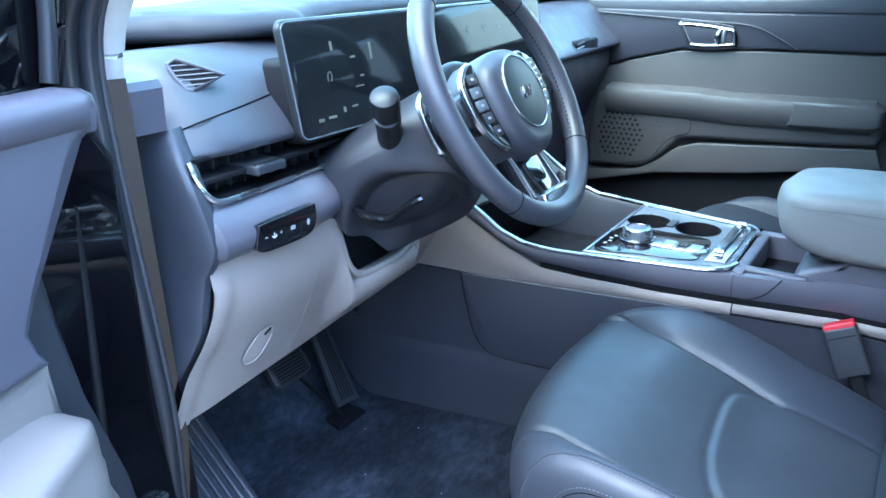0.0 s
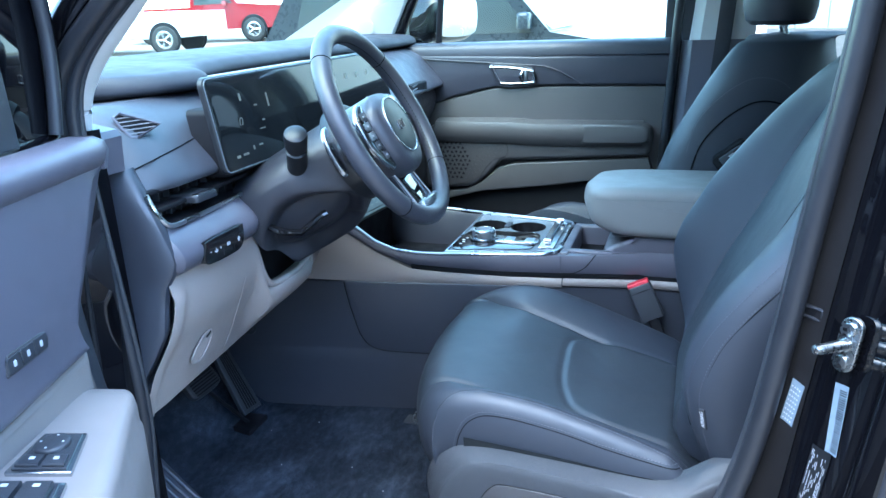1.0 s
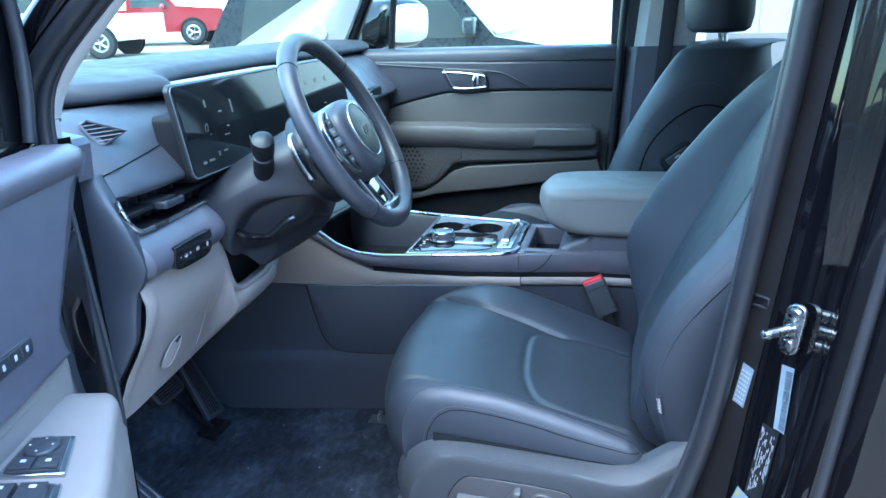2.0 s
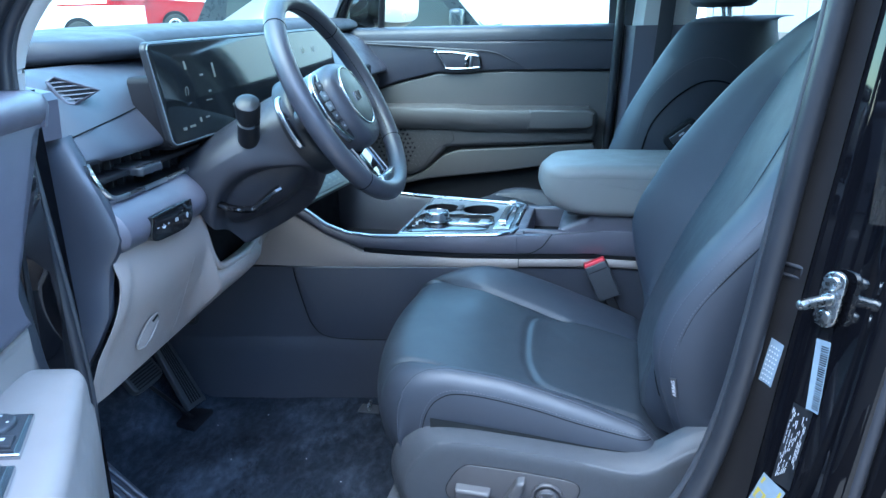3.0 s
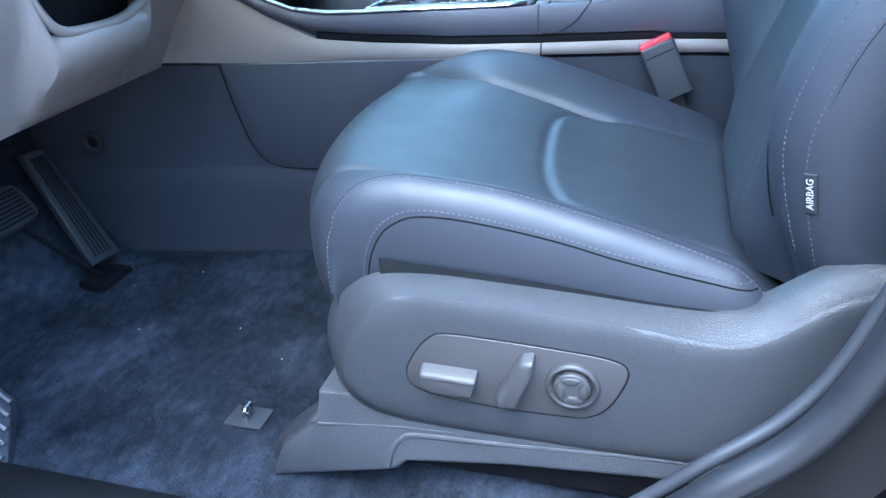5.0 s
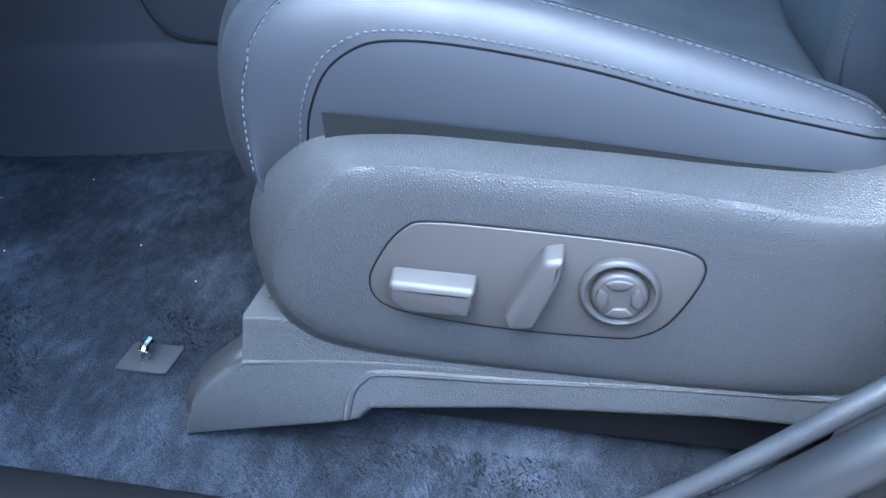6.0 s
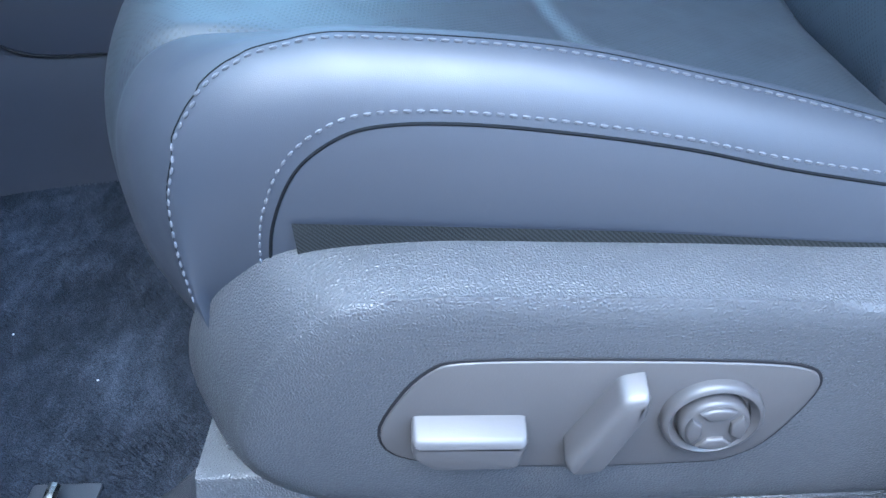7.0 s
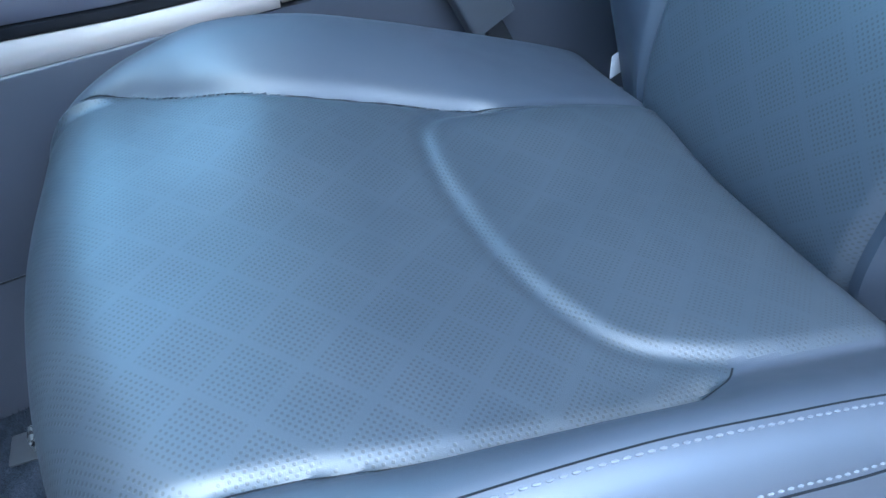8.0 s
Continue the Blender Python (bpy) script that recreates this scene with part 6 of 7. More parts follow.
    add("seat_frame", box(-0.36, 0.845, 0.40, 0.25, 1.32, 0.545, 0.02), BLACK)
    # backrest
    back = grid(back_rows(1.078, 0.17 if passenger else 0.0), False, True, True)
    btree = BVHTree.FromBMesh(back)
    ins = bmesh.new()
    vm, kill = {}, []
    for f in back.faces:
        c = f.calc_center_median()
        if len(f.verts) == 4 and 0.58 < c.z < 1.20 and abs(c.y - 1.078) < 0.52 * curve(B_HALF, c.z) and c.x < curve(B_MID, c.z) + 0.03:
            kill.append(f)
            for v in f.verts:
                if v not in vm:
                    vm[v] = ins.verts.new(v.co)
            ins.faces.new([vm[v] for v in f.verts])
    bmesh.ops.delete(back, geom=kill, context="FACES")
    bk = add("backrest", back, LEATHER_SIDE)
    add("backrest_insert", ins, PERF_UP, root, "perforated navy-grey leather backrest insert")
    line = smooth([(0.080, 0.8, 0.615), (0.060, 0.8, 0.690), (0.056, 0.8, 0.748), (0.076, 0.8, 0.818), (0.112, 0.8, 0.878), (0.157, 0.8, 0.935), (0.215, 0.8, 1.005), (0.27, 0.8, 1.07)], 8)
    l3 = on_surface(btree, line, (0, 1, 0))
    if len(l3) > 3:
        add("stitching", dashes(l3, 0.0060, 0.0042, 0.0007), THREAD, bk, "pale contrast stitching")
        add("seam", tube([p + Vector((0.004, -0.0002, 0.0)) for p in l3], 0.0010, 5), DARKTHREAD, bk)
        l3b = on_surface(btree, [p + Vector((-0.019, 0.012, 0.006)) for p in l3], (0.3, 0.95, 0), 0.0006, True)
        add("stitching", dashes(l3b, 0.0056, 0.0040, 0.0007), THREAD, bk, "pale contrast stitching")
    line2 = smooth([(0, 0.905, 0.64), (0, 0.905, 0.75), (0, 0.91, 0.87), (0, 0.925, 1.0), (0, 0.945, 1.1), (0, 0.97, 1.17)], 6)
    l4 = on_surface(btree, line2, (1, 0, 0), 0.0)
    if len(l4) > 3:
        add("seam", tube(l4, 0.0013, 6), DARKTHREAD, bk)
    # headrest and its posts
    head = [[Vector((0.352 + (0.060 + 0.012 * math.sin(2 * math.pi * k / 28)) * math.cos(2 * math.pi * k / 28) * s + 0.10 * (z - 1.33), 1.065 + 0.138 * s * (abs(math.sin(2 * math.pi * k / 28)) ** 0.7) * (1 if math.sin(2 * math.pi * k / 28) > 0 else -1), z)) for k in range(28)] for z, s in ((1.315, 0.55), (1.318, 0.8), (1.33, 0.95), (1.36, 1.03), (1.41, 1.05), (1.46, 1.0), (1.49, 0.85), (1.50, 0.5))]
    add("headrest", grid(head, False, True, True), LEATHER_SIDE)
    for y in (0.99, 1.11):
        add("headrest_post", tube([(0.345, y, 1.24), (0.352, y, 1.33)], 0.0065, 10), CHROME, root, "chrome headrest post")
    return root, M, add, tree, btree, shieldpart, bk


driver, _, dadd, ctree, dbtree, shield_d, back_d = seat("driver_seat", "navy-grey perforated leather driver's seat with pale contrast stitching")
# switch panel on the side shield
pan = [(-0.296, 0.496), (-0.284, 0.524), (-0.268, 0.543), (-0.251, 0.549), (-0.199, 0.548), (-0.128, 0.544), (-0.088, 0.539), (-0.076, 0.529), (-0.079, 0.511), (-0.093, 0.483), (-0.110, 0.470), (-0.129, 0.467), (-0.207, 0.467), (-0.280, 0.476)]
pan = [(p.x, p.y) for p in smooth([(a, b, 0) for a, b in pan], 4, True)]
PY = 0.7785
dadd("panel_gap", slab(offset(pan, -0.0016), lambda a, b, h: Vector((a, PY + 0.006 - h, b)), 0.0062, 0.0004), BLACK, shield_d)
dadd("switch_panel", slab(pan, lambda a, b, h: Vector((a, PY + 0.005 - h, b)), 0.0062, 0.0010), PANELGREY, shield_d, "smooth slate plastic seat switch panel")
b1 = [(-0.279, 0.511), (-0.219, 0.509), (-0.224, 0.487), (-0.268, 0.487), (-0.279, 0.497)]


def key(name, out, h, label):
    n = len(out)
    cx, cy = sum(a for a, _ in out) / n, sum(b for _, b in out) / n
    sm = []
    for i in range(n):
        a, b, c = Vector(out[i - 1]), Vector(out[i]), Vector(out[(i + 1) % n])
        ra, rc = min(0.004, (a - b).length * 0.4), min(0.004, (c - b).length * 0.4)
        p0, p2 = b + (a - b).normalized() * ra, b + (c - b).normalized() * rc
        for t in (0, 0.35, 0.65, 1):
            q = p0 * (1 - t) ** 2 + b * 2 * t * (1 - t) + p2 * t * t
            sm.append((q.x, q.y))
    return dadd(name, slab(sm, lambda a, b, hh: Vector((a, PY - hh, b - 0.35 * hh + 0.002)), h, 0.0045), PANELGREY, driver, label, 30)


key("seat_slide_switch", b1, 0.016, "grey seat slide switch")
key("backrest_switch", [(-0.176, 0.536), (-0.162, 0.539), (-0.1625, 0.524), (-0.180, 0.482), (-0.197, 0.479), (-0.201, 0.489)], 0.016, "grey slanted backrest switch")
c0 = Vector((-0.126, PY, 0.507))
dadd("lumbar_bezel", disc(c0, (0, -1, 0), 0.0262, 0.0075, 0.0035, 48, 0.0196), PANELGREY, driver)
lum = dadd("lumbar_switch", disc(c0, (0, -1, 0), 0.0178, 0.010, 0.0025, 40), PANELGREY, driver, "round four-way lumbar switch")
for k in range(4):
    a = radians(90 * k + 4)
    d0, d1 = Vector((math.cos(a), 0, math.sin(a))), Vector((-math.sin(a), 0, math.cos(a)))
    petal = [(0.0152 * math.cos(q), 0.0152 * math.sin(q)) for q in [radians(-36 + 9 * j) for j in range(9)]] + [(0.0070, 0.0042), (0.0070, -0.0042)]
    dadd("petal", slab(petal, lambda u, w, h: c0 + d0 * u + d1 * w + Vector((0, -0.0094 - h, 0)), 0.0030, 0.0016, 3), PANELGREY, lum)
# airbag tag on the backrest seam
hit = dbtree.find_nearest(Vector((0.078, 0.865, 0.699)))
tn = hit[1] if hit[1].dot(Vector((-0.7, -0.7, 0))) > 0 else -hit[1]
tu = (Vector((-0.10, 0.02, 1.0)) - tn * tn.dot(Vector((-0.10, 0.02, 1.0)))).normalized()
TAG = Matrix.Translation(hit[0] + tn * 0.0015) @ Matrix((tu.cross(tn), tu, tn)).transposed().to_4x4()
tg = dadd("airbag_tag", box(-0.0055, -0.019, -0.0008, 0.0055, 0.019, 0.0008, 0.0006, TAG), DARK, driver, "small dark woven tag with white letters")
text_mesh("AIRBAG", 0.0086, TAG @ Matrix.Translation((0, 0, 0.0011)) @ pose(0, 0, 0, 0, 0, 90), WHITE, tg)

pseat, PM, padd, _, pbt, _, _ = seat("passenger_seat", "navy-grey leather front passenger seat behind the console", True)
# inboard switches on the passenger's backrest
pback = [c for c in pseat.children if c.name.startswith("backrest") and not c.name.startswith("backrest_insert")][0]
ptr = BVHTree.FromPolygons([v.co for v in pback.data.vertices], [p.vertices for p in pback.data.polygons])
for dz, kind in ((0.0, "seam"), (0.055, "stitching")):
    hits = [ptr.ray_cast(Vector((p.x - 0.2 * dz, 1.3, p.z + dz)), Vector((0, 1, 0))) for p in smooth([(0.015, 0, 0.90), (0.037, 0, 0.976), (0.082, 0, 1.035), (0.134, 0, 1.074), (0.174, 0, 1.085), (0.214, 0, 1.078), (0.24, 0, 1.06)], 6)]
    arc = [h[0] + Vector((0, -0.0008, 0)) for h in hits if h[0] is not None and h[0].y < 1.80]
    if len(arc) > 3:
        part(kind, tube(arc, 0.0022, 6) if kind == "seam" else dashes(arc, 0.0060, 0.0042, 0.0008), DARKTHREAD if kind == "seam" else THREAD, pback)
PC, PA = Vector((0.118, 0.950)), radians(38)
pod = [(PC.x + a * math.cos(PA) - b * math.sin(PA), PC.y + a * math.sin(PA) + b * math.cos(PA)) for a, b in rounded(-0.046, -0.031, 0.046, 0.031, 0.014)]
part("switch_bezel", slab(pod, lambda a, b, h: Vector((a, 1.700 - h, b)), 0.060, 0.004), BLACK, pseat, "dark inboard seat switch bezel")
for x, z in ((0.126, 0.939), (0.110, 0.961)):
    part("switch", box(-0.030, -0.004, -0.009, 0.030, 0.004, 0.009, 0.003, Matrix.Translation((x, 1.639, z)) @ pose(0, 0, 0, 0, -38, 0)), DARK, pseat, "gloss black seat switch with white symbol")
    part("symbol", box(-0.007, -0.0005, -0.002, 0.007, 0.0005, 0.002, 0.0004, Matrix.Translation((x, 1.6345, z)) @ pose(0, 0, 0, 0, -38, 0)), WHITE, pseat)
# second-row seat far back in the cabin
row2 = empty("rear_seat", "grey leather second-row seat far back in the cabin", "car seat", (1.15, 1.85, 0.325))
part("cushion", box(0.75, 1.58, 0.45, 1.25, 2.10, 0.68, 0.06), LEATHER_SIDE, row2)
part("backrest", box(1.20, 1.58, 0.60, 1.36, 2.10, 1.22, 0.07), LEATHER_SIDE, row2)
part("headrest", box(1.22, 1.72, 1.25, 1.34, 1.98, 1.46, 0.05), LEATHER_SIDE, row2)
for hy in (1.79, 1.91):
    part("headrest_post", tube([(1.28, hy, 1.18), (1.28, hy, 1.30)], 0.007, 8), CHROME, row2)

# ---- far front door ----
fdoor = empty("passenger_door", "two-tone slate and warm grey front passenger door trim", "car door", (-0.55, 2.35, 0.6))


def fplate(name, pts, y, depth, bevel, material, label="", parent=fdoor, n=4, sharp=False):
    o = pts if sharp else [(p.x, p.y) for p in smooth([(a, b, 0) for a, b in pts], n, True)]
    return part(name, slab(o, lambda a, b, h: V3(a, y - h, b), depth, bevel), material, parent, label)


fplate("core", [(-1.10, 0.45), (-0.055, 0.45), (-0.055, 1.19), (-1.10, 1.195)], 2.40, 0.085, 0.004, DOORSLATE, sharp=True)
rows = [[V3(x, y, z - 0.012 * ease((-0.95 - x) / 0.2)) for y, z in ((2.40, 1.206), (2.36, 1.208), (2.315, 1.205), (2.300, 1.198), (2.292, 1.185), (2.292, 1.16))] for x in span(-1.12, -0.055, 30)]
part("window_ledge", grid(rows), DOORSLATE, fdoor, "dark slate window ledge")
fplate("upper_panel", [(-1.09, 1.17), (-0.8, 1.165), (-0.50, 1.158), (-0.058, 1.158), (-0.058, 1.060), (-0.30, 1.062), (-0.42, 1.062), (-0.66, 1.056), (-0.80, 1.025), (-0.90, 0.992), (-1.09, 0.97)], 2.32, 0.032, 0.008, DOORSLATE, sharp=True)
part("crease", tube(smooth([(-1.05, 2.287, 1.166), (-0.85, 2.285, 1.152), (-0.60, 2.283, 1.135), (-0.47, 2.283, 1.124), (-0.40, 2.283, 1.095), (-0.345, 2.284, 1.064)], 5), 0.0022, 6), DOORSLATE, fdoor)
fplate("mid_panel", [(-1.09, 0.985), (-0.90, 0.990), (-0.80, 1.020), (-0.66, 1.052), (-0.42, 1.058), (-0.058, 1.056), (-0.058, 0.76), (-0.30, 0.74), (-1.09, 0.68)], 2.32, 0.026, 0.006, DOORSOFT, "warm grey leatherette mid panel", sharp=True)
hb = [(-0.668, 1.130), (-0.655, 1.138), (-0.60, 1.136), (-0.525, 1.124), (-0.512, 1.112), (-0.508, 1.075), (-0.518, 1.062), (-0.58, 1.056), (-0.625, 1.058), (-0.640, 1.068)]
hd = fplate("handle_bezel", hb, 2.290, 0.010, 0.003, DARK, "dark handle bezel with a bright ring")
ho = [(p.x, p.y) for p in smooth([(a, b, 0) for a, b in hb], 4, True)]
ho = [(a + 0.10 * (a + 0.58) + 0.004, b) for a, b in offset(ho, 0.013)]
part("bright_ring", tube([V3(a, 2.279, b) for a, b in ho], 0.0045, 8, True), CHROME, hd, "satin chrome ring of the handle")
fplate("handle_well", offset(ho, 0.003), 2.282, 0.004, 0.001, DOORSLATE, parent=hd, sharp=True)
part("door_handle", tube(smooth([(-0.548, 2.277, 1.114), (-0.556, 2.268, 1.095), (-0.552, 2.277, 1.076)], 5), 0.007, 12, flat=0.8), CHROME, hd, "bright inner door handle")
part("lock_lever", slab(rounded(-0.545, 1.076, -0.532, 1.116, 0.003), lambda a, b, h: V3(a, 2.282 - h, b), 0.012, 0.004), SATIN, hd)
ar = [(-0.90, 0.895), (-0.875, 0.925), (-0.80, 0.938), (-0.66, 0.944), (-0.545, 0.948), (-0.525, 0.937), (-0.30, 0.936), (-0.17, 0.940), (-0.125, 0.932), (-0.112, 0.915), (-0.110, 0.865), (-0.120, 0.838), (-0.145, 0.828), (-0.35, 0.815), (-0.60, 0.803), (-0.640, 0.786), (-0.68, 0.745), (-0.72, 0.712), (-0.76, 0.700), (-0.87, 0.695), (-0.92, 0.71)]
fplate("armrest_shell", ar, 2.312, 0.055, 0.016, DOORSOFT, "grey armrest and pocket of the far door", n=3)
top = [[V3(x, y, z + 0.006 * ease((-0.5 - x) / 0.1)) for y, z in ((2.30, 0.944), (2.262, 0.943), (2.235, 0.935), (2.228, 0.920), (2.230, 0.885), (2.25, 0.86))] for x in span(-0.86, -0.14, 26)]
part("armrest_top", grid(top), DOORSOFT, fdoor, "grey padded armrest top")
part("armrest_end", slab([(-0.34, 0.870), (-0.14, 0.872), (-0.118, 0.885), (-0.118, 0.925), (-0.14, 0.940), (-0.335, 0.940)], lambda a, b, h: V3(a, 2.262 - h, b), 0.034, 0.012), DOORSOFT, fdoor)
gr = [(-0.885, 0.712), (-0.73, 0.722), (-0.69, 0.760), (-0.655, 0.800), (-0.60, 0.825), (-0.62, 0.880), (-0.72, 0.895), (-0.86, 0.890), (-0.895, 0.86)]
sg = fplate("speaker_field", gr, 2.262, 0.007, 0.003, SPEAKER, "grey perforated speaker field", n=3)
random.seed(11)
for i in range(17):
    for j in range(11):
        x, z = -0.882 + 0.0165 * i + (0.008 if j % 2 else 0), 0.722 + 0.0155 * j
        if inside(x, z, gr) and edge_distance(x, z, gr) > 0.008:
            s = 0.0062 * (1.0 if x < -0.76 else max(0.35, 1 - (x + 0.76) / 0.2))
            o = [(x - s, z - s * 0.7), (x + s, z - s * 0.7), (x, z + s * 0.9)] if (i + j) % 2 else [(x - s, z + s * 0.7), (x + s, z + s * 0.7), (x, z - s * 0.9)]
            near_cone = ((x + 0.815) / 0.075) ** 2 + ((z - 0.80) / 0.088) ** 2 < 1
            part("grille_cell", slab(o, lambda a, b, h: V3(a, 2.2555 - h, b), 0.0022, 0.0006, 1), BLACK if near_cone else SPEAKER, sg)
fplate("lower_panel", [(-1.05, 0.66), (-0.76, 0.690), (-0.70, 0.722), (-0.64, 0.772), (-0.58, 0.792), (-0.12, 0.822), (-0.10, 0.77), (-0.45, 0.715), (-0.70, 0.685), (-1.05, 0.60)], 2.31, 0.045, 0.006, DOORSOFT, "warm grey lower door panel", sharp=True)
fplate("dark_base", [(-1.05, 0.45), (-0.06, 0.45), (-0.06, 0.765), (-0.45, 0.712), (-0.70, 0.682), (-1.05, 0.60)], 2.33, 0.03, 0.006, BLACK, sharp=True)
# quarter window bar, mirror
thing("quarter_bar", tube(smooth([(-0.880, 2.36, 1.19), (-0.866, 2.35, 1.30), (-0.845, 2.34, 1.45)], 5), 0.012, 8), BLACK, "black quarter window bar", "window bar", kind="structure")
pw = thing("side_window", grid([[V3(x, 2.37 - 0.10 * (z - 1.2), z) for z in (1.19, 1.3, 1.42, 1.56)] for x in (-1.06, -0.5, -0.05)]), GLASS, "clear far side window", "window", kind="structure")
pw.visible_shadow = False
mir = empty("side_mirror", "gloss black far side mirror with bright glass", "mirror", (-1.08, 2.60, 1.20))
mo = [(p.x, p.y) for p in smooth([(-0.15, -0.075, 0), (-0.165, 0.0, 0), (-0.13, 0.085, 0), (0.0, 0.10, 0), (0.10, 0.08, 0), (0.115, 0.0, 0), (0.09, -0.07, 0), (0.0, -0.088, 0)], 4, True)]
MC, MN = V3(-0.985, 2.66, 1.285), V3(0.93, -0.36, 0).normalized()
MTt = V3(0, 0, 1).cross(MN).normalized()
part("housing", slab(mo, lambda a, b, h: MC + MTt * a + V3(0, 0, b) + MN * h, 0.13, 0.05, 5), PAINT, mir)
part("mirror_glass", slab(offset(mo, 0.022), lambda a, b, h: MC + MTt * a + V3(0, 0, b) + MN * (h + 0.128), 0.004, 0.001), CHROME, mir, "mirror glass")
part("foot", tube([MC + V3(0.02, -0.08, -0.06), V3(-0.98, 2.42, 1.19)], 0.03, 12), PAINT, mir)

# ---- open driver's door ----
ddoor = empty("driver_door", "open driver's door with slate upper trim and pale grey lower trim", "car door", (-0.62, 0.2, 0.4))
DO = V3(-0.696, 0.494, 0.0)
DD = V3(0.274, -0.962, 0).normalized()
DN = V3(0.962, 0.274, 0).normalized()


def on_door(a, z, h):
    """a metres from the hinge end, z up, h out of the trim."""
    return DO + DD * a + V3(0, 0, z) + DN * h


up = [(0.004, 1.150), (0.016, 1.170), (0.20, 1.172), (0.60, 1.172), (1.02, 1.17), (1.02, 0.925), (0.60, 0.932), (0.25, 0.940), (0.112, 0.945), (0.122, 0.962), (0.128, 0.985), (0.112, 1.015), (0.035, 1.135)]
part("upper_trim", slab(up, lambda a, b, h: on_door(a, b, h - 0.06), 0.060, 0.010, 4), SLATE, ddoor, "slate upper door trim")
rows = [[on_door(a, z, h) for h, z in ((-0.10, 1.176), (-0.04, 1.192), (-0.008, 1.192), (0.006, 1.186), (0.010, 1.174), (0.006, 1.160), (-0.002, 1.152), (-0.01, 1.148))] for a in span(0.010, 1.02, 20)]
part("ledge", grid(rows), SLATE, ddoor, "rounded window ledge", 60)
part("ledge_end", slab([(-0.10, 1.15), (-0.10, 1.178), (-0.04, 1.192), (-0.008, 1.192), (0.006, 1.186), (0.010, 1.174), (0.004, 1.15)], lambda a, b, h: on_door(0.016 - h, b, a), 0.012, 0.006), SLATE, ddoor)
lowt = [(0.108, 0.943), (0.25, 0.938), (0.60, 0.930), (1.02, 0.923), (1.02, 0.35), (0.02, 0.35), (0.030, 0.60), (0.058, 0.743), (0.084, 0.817), (0.106, 0.882)]
part("end_trim", slab([(0.085, 1.05), (0.2, 1.05), (0.25, 0.35), (0.0, 0.35), (0.012, 0.60), (0.030, 0.75), (0.065, 0.88), (0.078, 0.97)], lambda a, b, h: on_door(a, b, h - 0.062), 0.040, 0.006), DARK, ddoor, "dark door end trim")
part("lower_trim", slab(lowt, lambda a, b, h: on_door(a, b, h - 0.06), 0.052, 0.012, 4), DOORGREY, ddoor, "pale grey lower door trim")
ARM_OUT = [(0.10, 0.052), (0.16, 0.064), (0.224, 0.085), (0.353, 0.126), (0.45, 0.137), (1.0, 0.137)]
rows = []
for a in [0.100, 0.102, 0.106, 0.112, 0.120, 0.130, 0.142] + span(0.157, 1.0, 36):
    e = math.sqrt(1 - (1 - min(1.0, (a - 0.10) / 0.06)) ** 2)
    out = -0.004 + (curve(ARM_OUT, a) + 0.004) * e
    zt = 0.868 + 0.032 * e + 0.012 * ease((a - 0.2) / 0.5)
    rows.append([on_door(a, zt + 0.003, -0.03), on_door(a, zt + 0.001, -0.005), on_door(a, zt, out * 0.80), on_door(a, zt - 0.002, out * 0.90), on_door(a, zt - 0.007, out * 0.97), on_door(a, zt - 0.016, out), on_door(a, zt - 0.04, out), on_door(a, zt - 0.045, out + 0.003), on_door(a, zt - 0.10, out + 0.002), on_door(a, zt - 0.20, out * 0.97), on_door(a, 0.55, out * 0.85 - 0.004), on_door(a, 0.40, out * 0.6 - 0.008)])
part("armrest", grid(rows), DOORGREY, ddoor, "pale grey door armrest", 60)


def on_arm(a, b, h):
    """On top of the armrest: b across it, wider away from the hinge."""
    return on_door(a, 0.9005 + 0.012 * ease((a - 0.2) / 0.5) + h, 0.003 + b * (0.047 + 0.30 * (a - 0.24)))


for a0, a1 in ((0.240, 0.314), (0.330, 0.420)):
    cl = part("switch_cluster", slab(rounded(a0, 0.0, a1, 1.0, 0.006), lambda a, b, h: on_arm(a, b, h), 0.005, 0.002), CHROME, ddoor, "bright-framed window and mirror switches")
    part("switch_face", slab([(a0 + 0.004, 0.08), (a1 - 0.004, 0.08), (a1 - 0.004, 0.92), (a0 + 0.004, 0.92)], lambda a, b, h: on_arm(a, b, h + 0.003), 0.004, 0.001), DARK, cl)
    if a0 < 0.3:
        kc = on_arm(0.268, 0.45, 0.006)
        part("mirror_knob", disc(kc, (0, 0, 1), 0.0185, 0.006, 0.003, 32), DARK, cl)
        for k in range(4):
            part("arrow", disc(kc + V3(0, 0, 0.0056) + DD * (0.012 * math.cos(k * math.pi / 2)) + DN * (0.012 * math.sin(k * math.pi / 2)), (0, 0, 1), 0.0014, 0.0008, 0.0002, 8), WHITE, cl)
    for k in range(2):
        x0 = a1 - 0.026 if a0 < 0.3 else a0 + 0.010
        x1 = a1 - 0.006 if a0 < 0.3 else a1 - 0.030
        part("window_switch", slab([(x0, 0.12 + 0.42 * k), (x1, 0.12 + 0.42 * k), (x1, 0.48 + 0.40 * k), (x0, 0.48 + 0.40 * k)], lambda a, b, h: on_arm(a, b, h + 0.0065), 0.004 if a0 < 0.3 else 0.008, 0.002), DARK, cl)
        part("symbol", slab([(x0 + 0.006, 0.27 + 0.40 * k), (x0 + 0.011, 0.27 + 0.40 * k), (x0 + 0.011, 0.36 + 0.40 * k), (x0 + 0.006, 0.36 + 0.40 * k)], lambda a, b, h: on_arm(a, b, h + (0.0104 if a0 < 0.3 else 0.0144)), 0.0004, 0.0001), WHITE, cl)
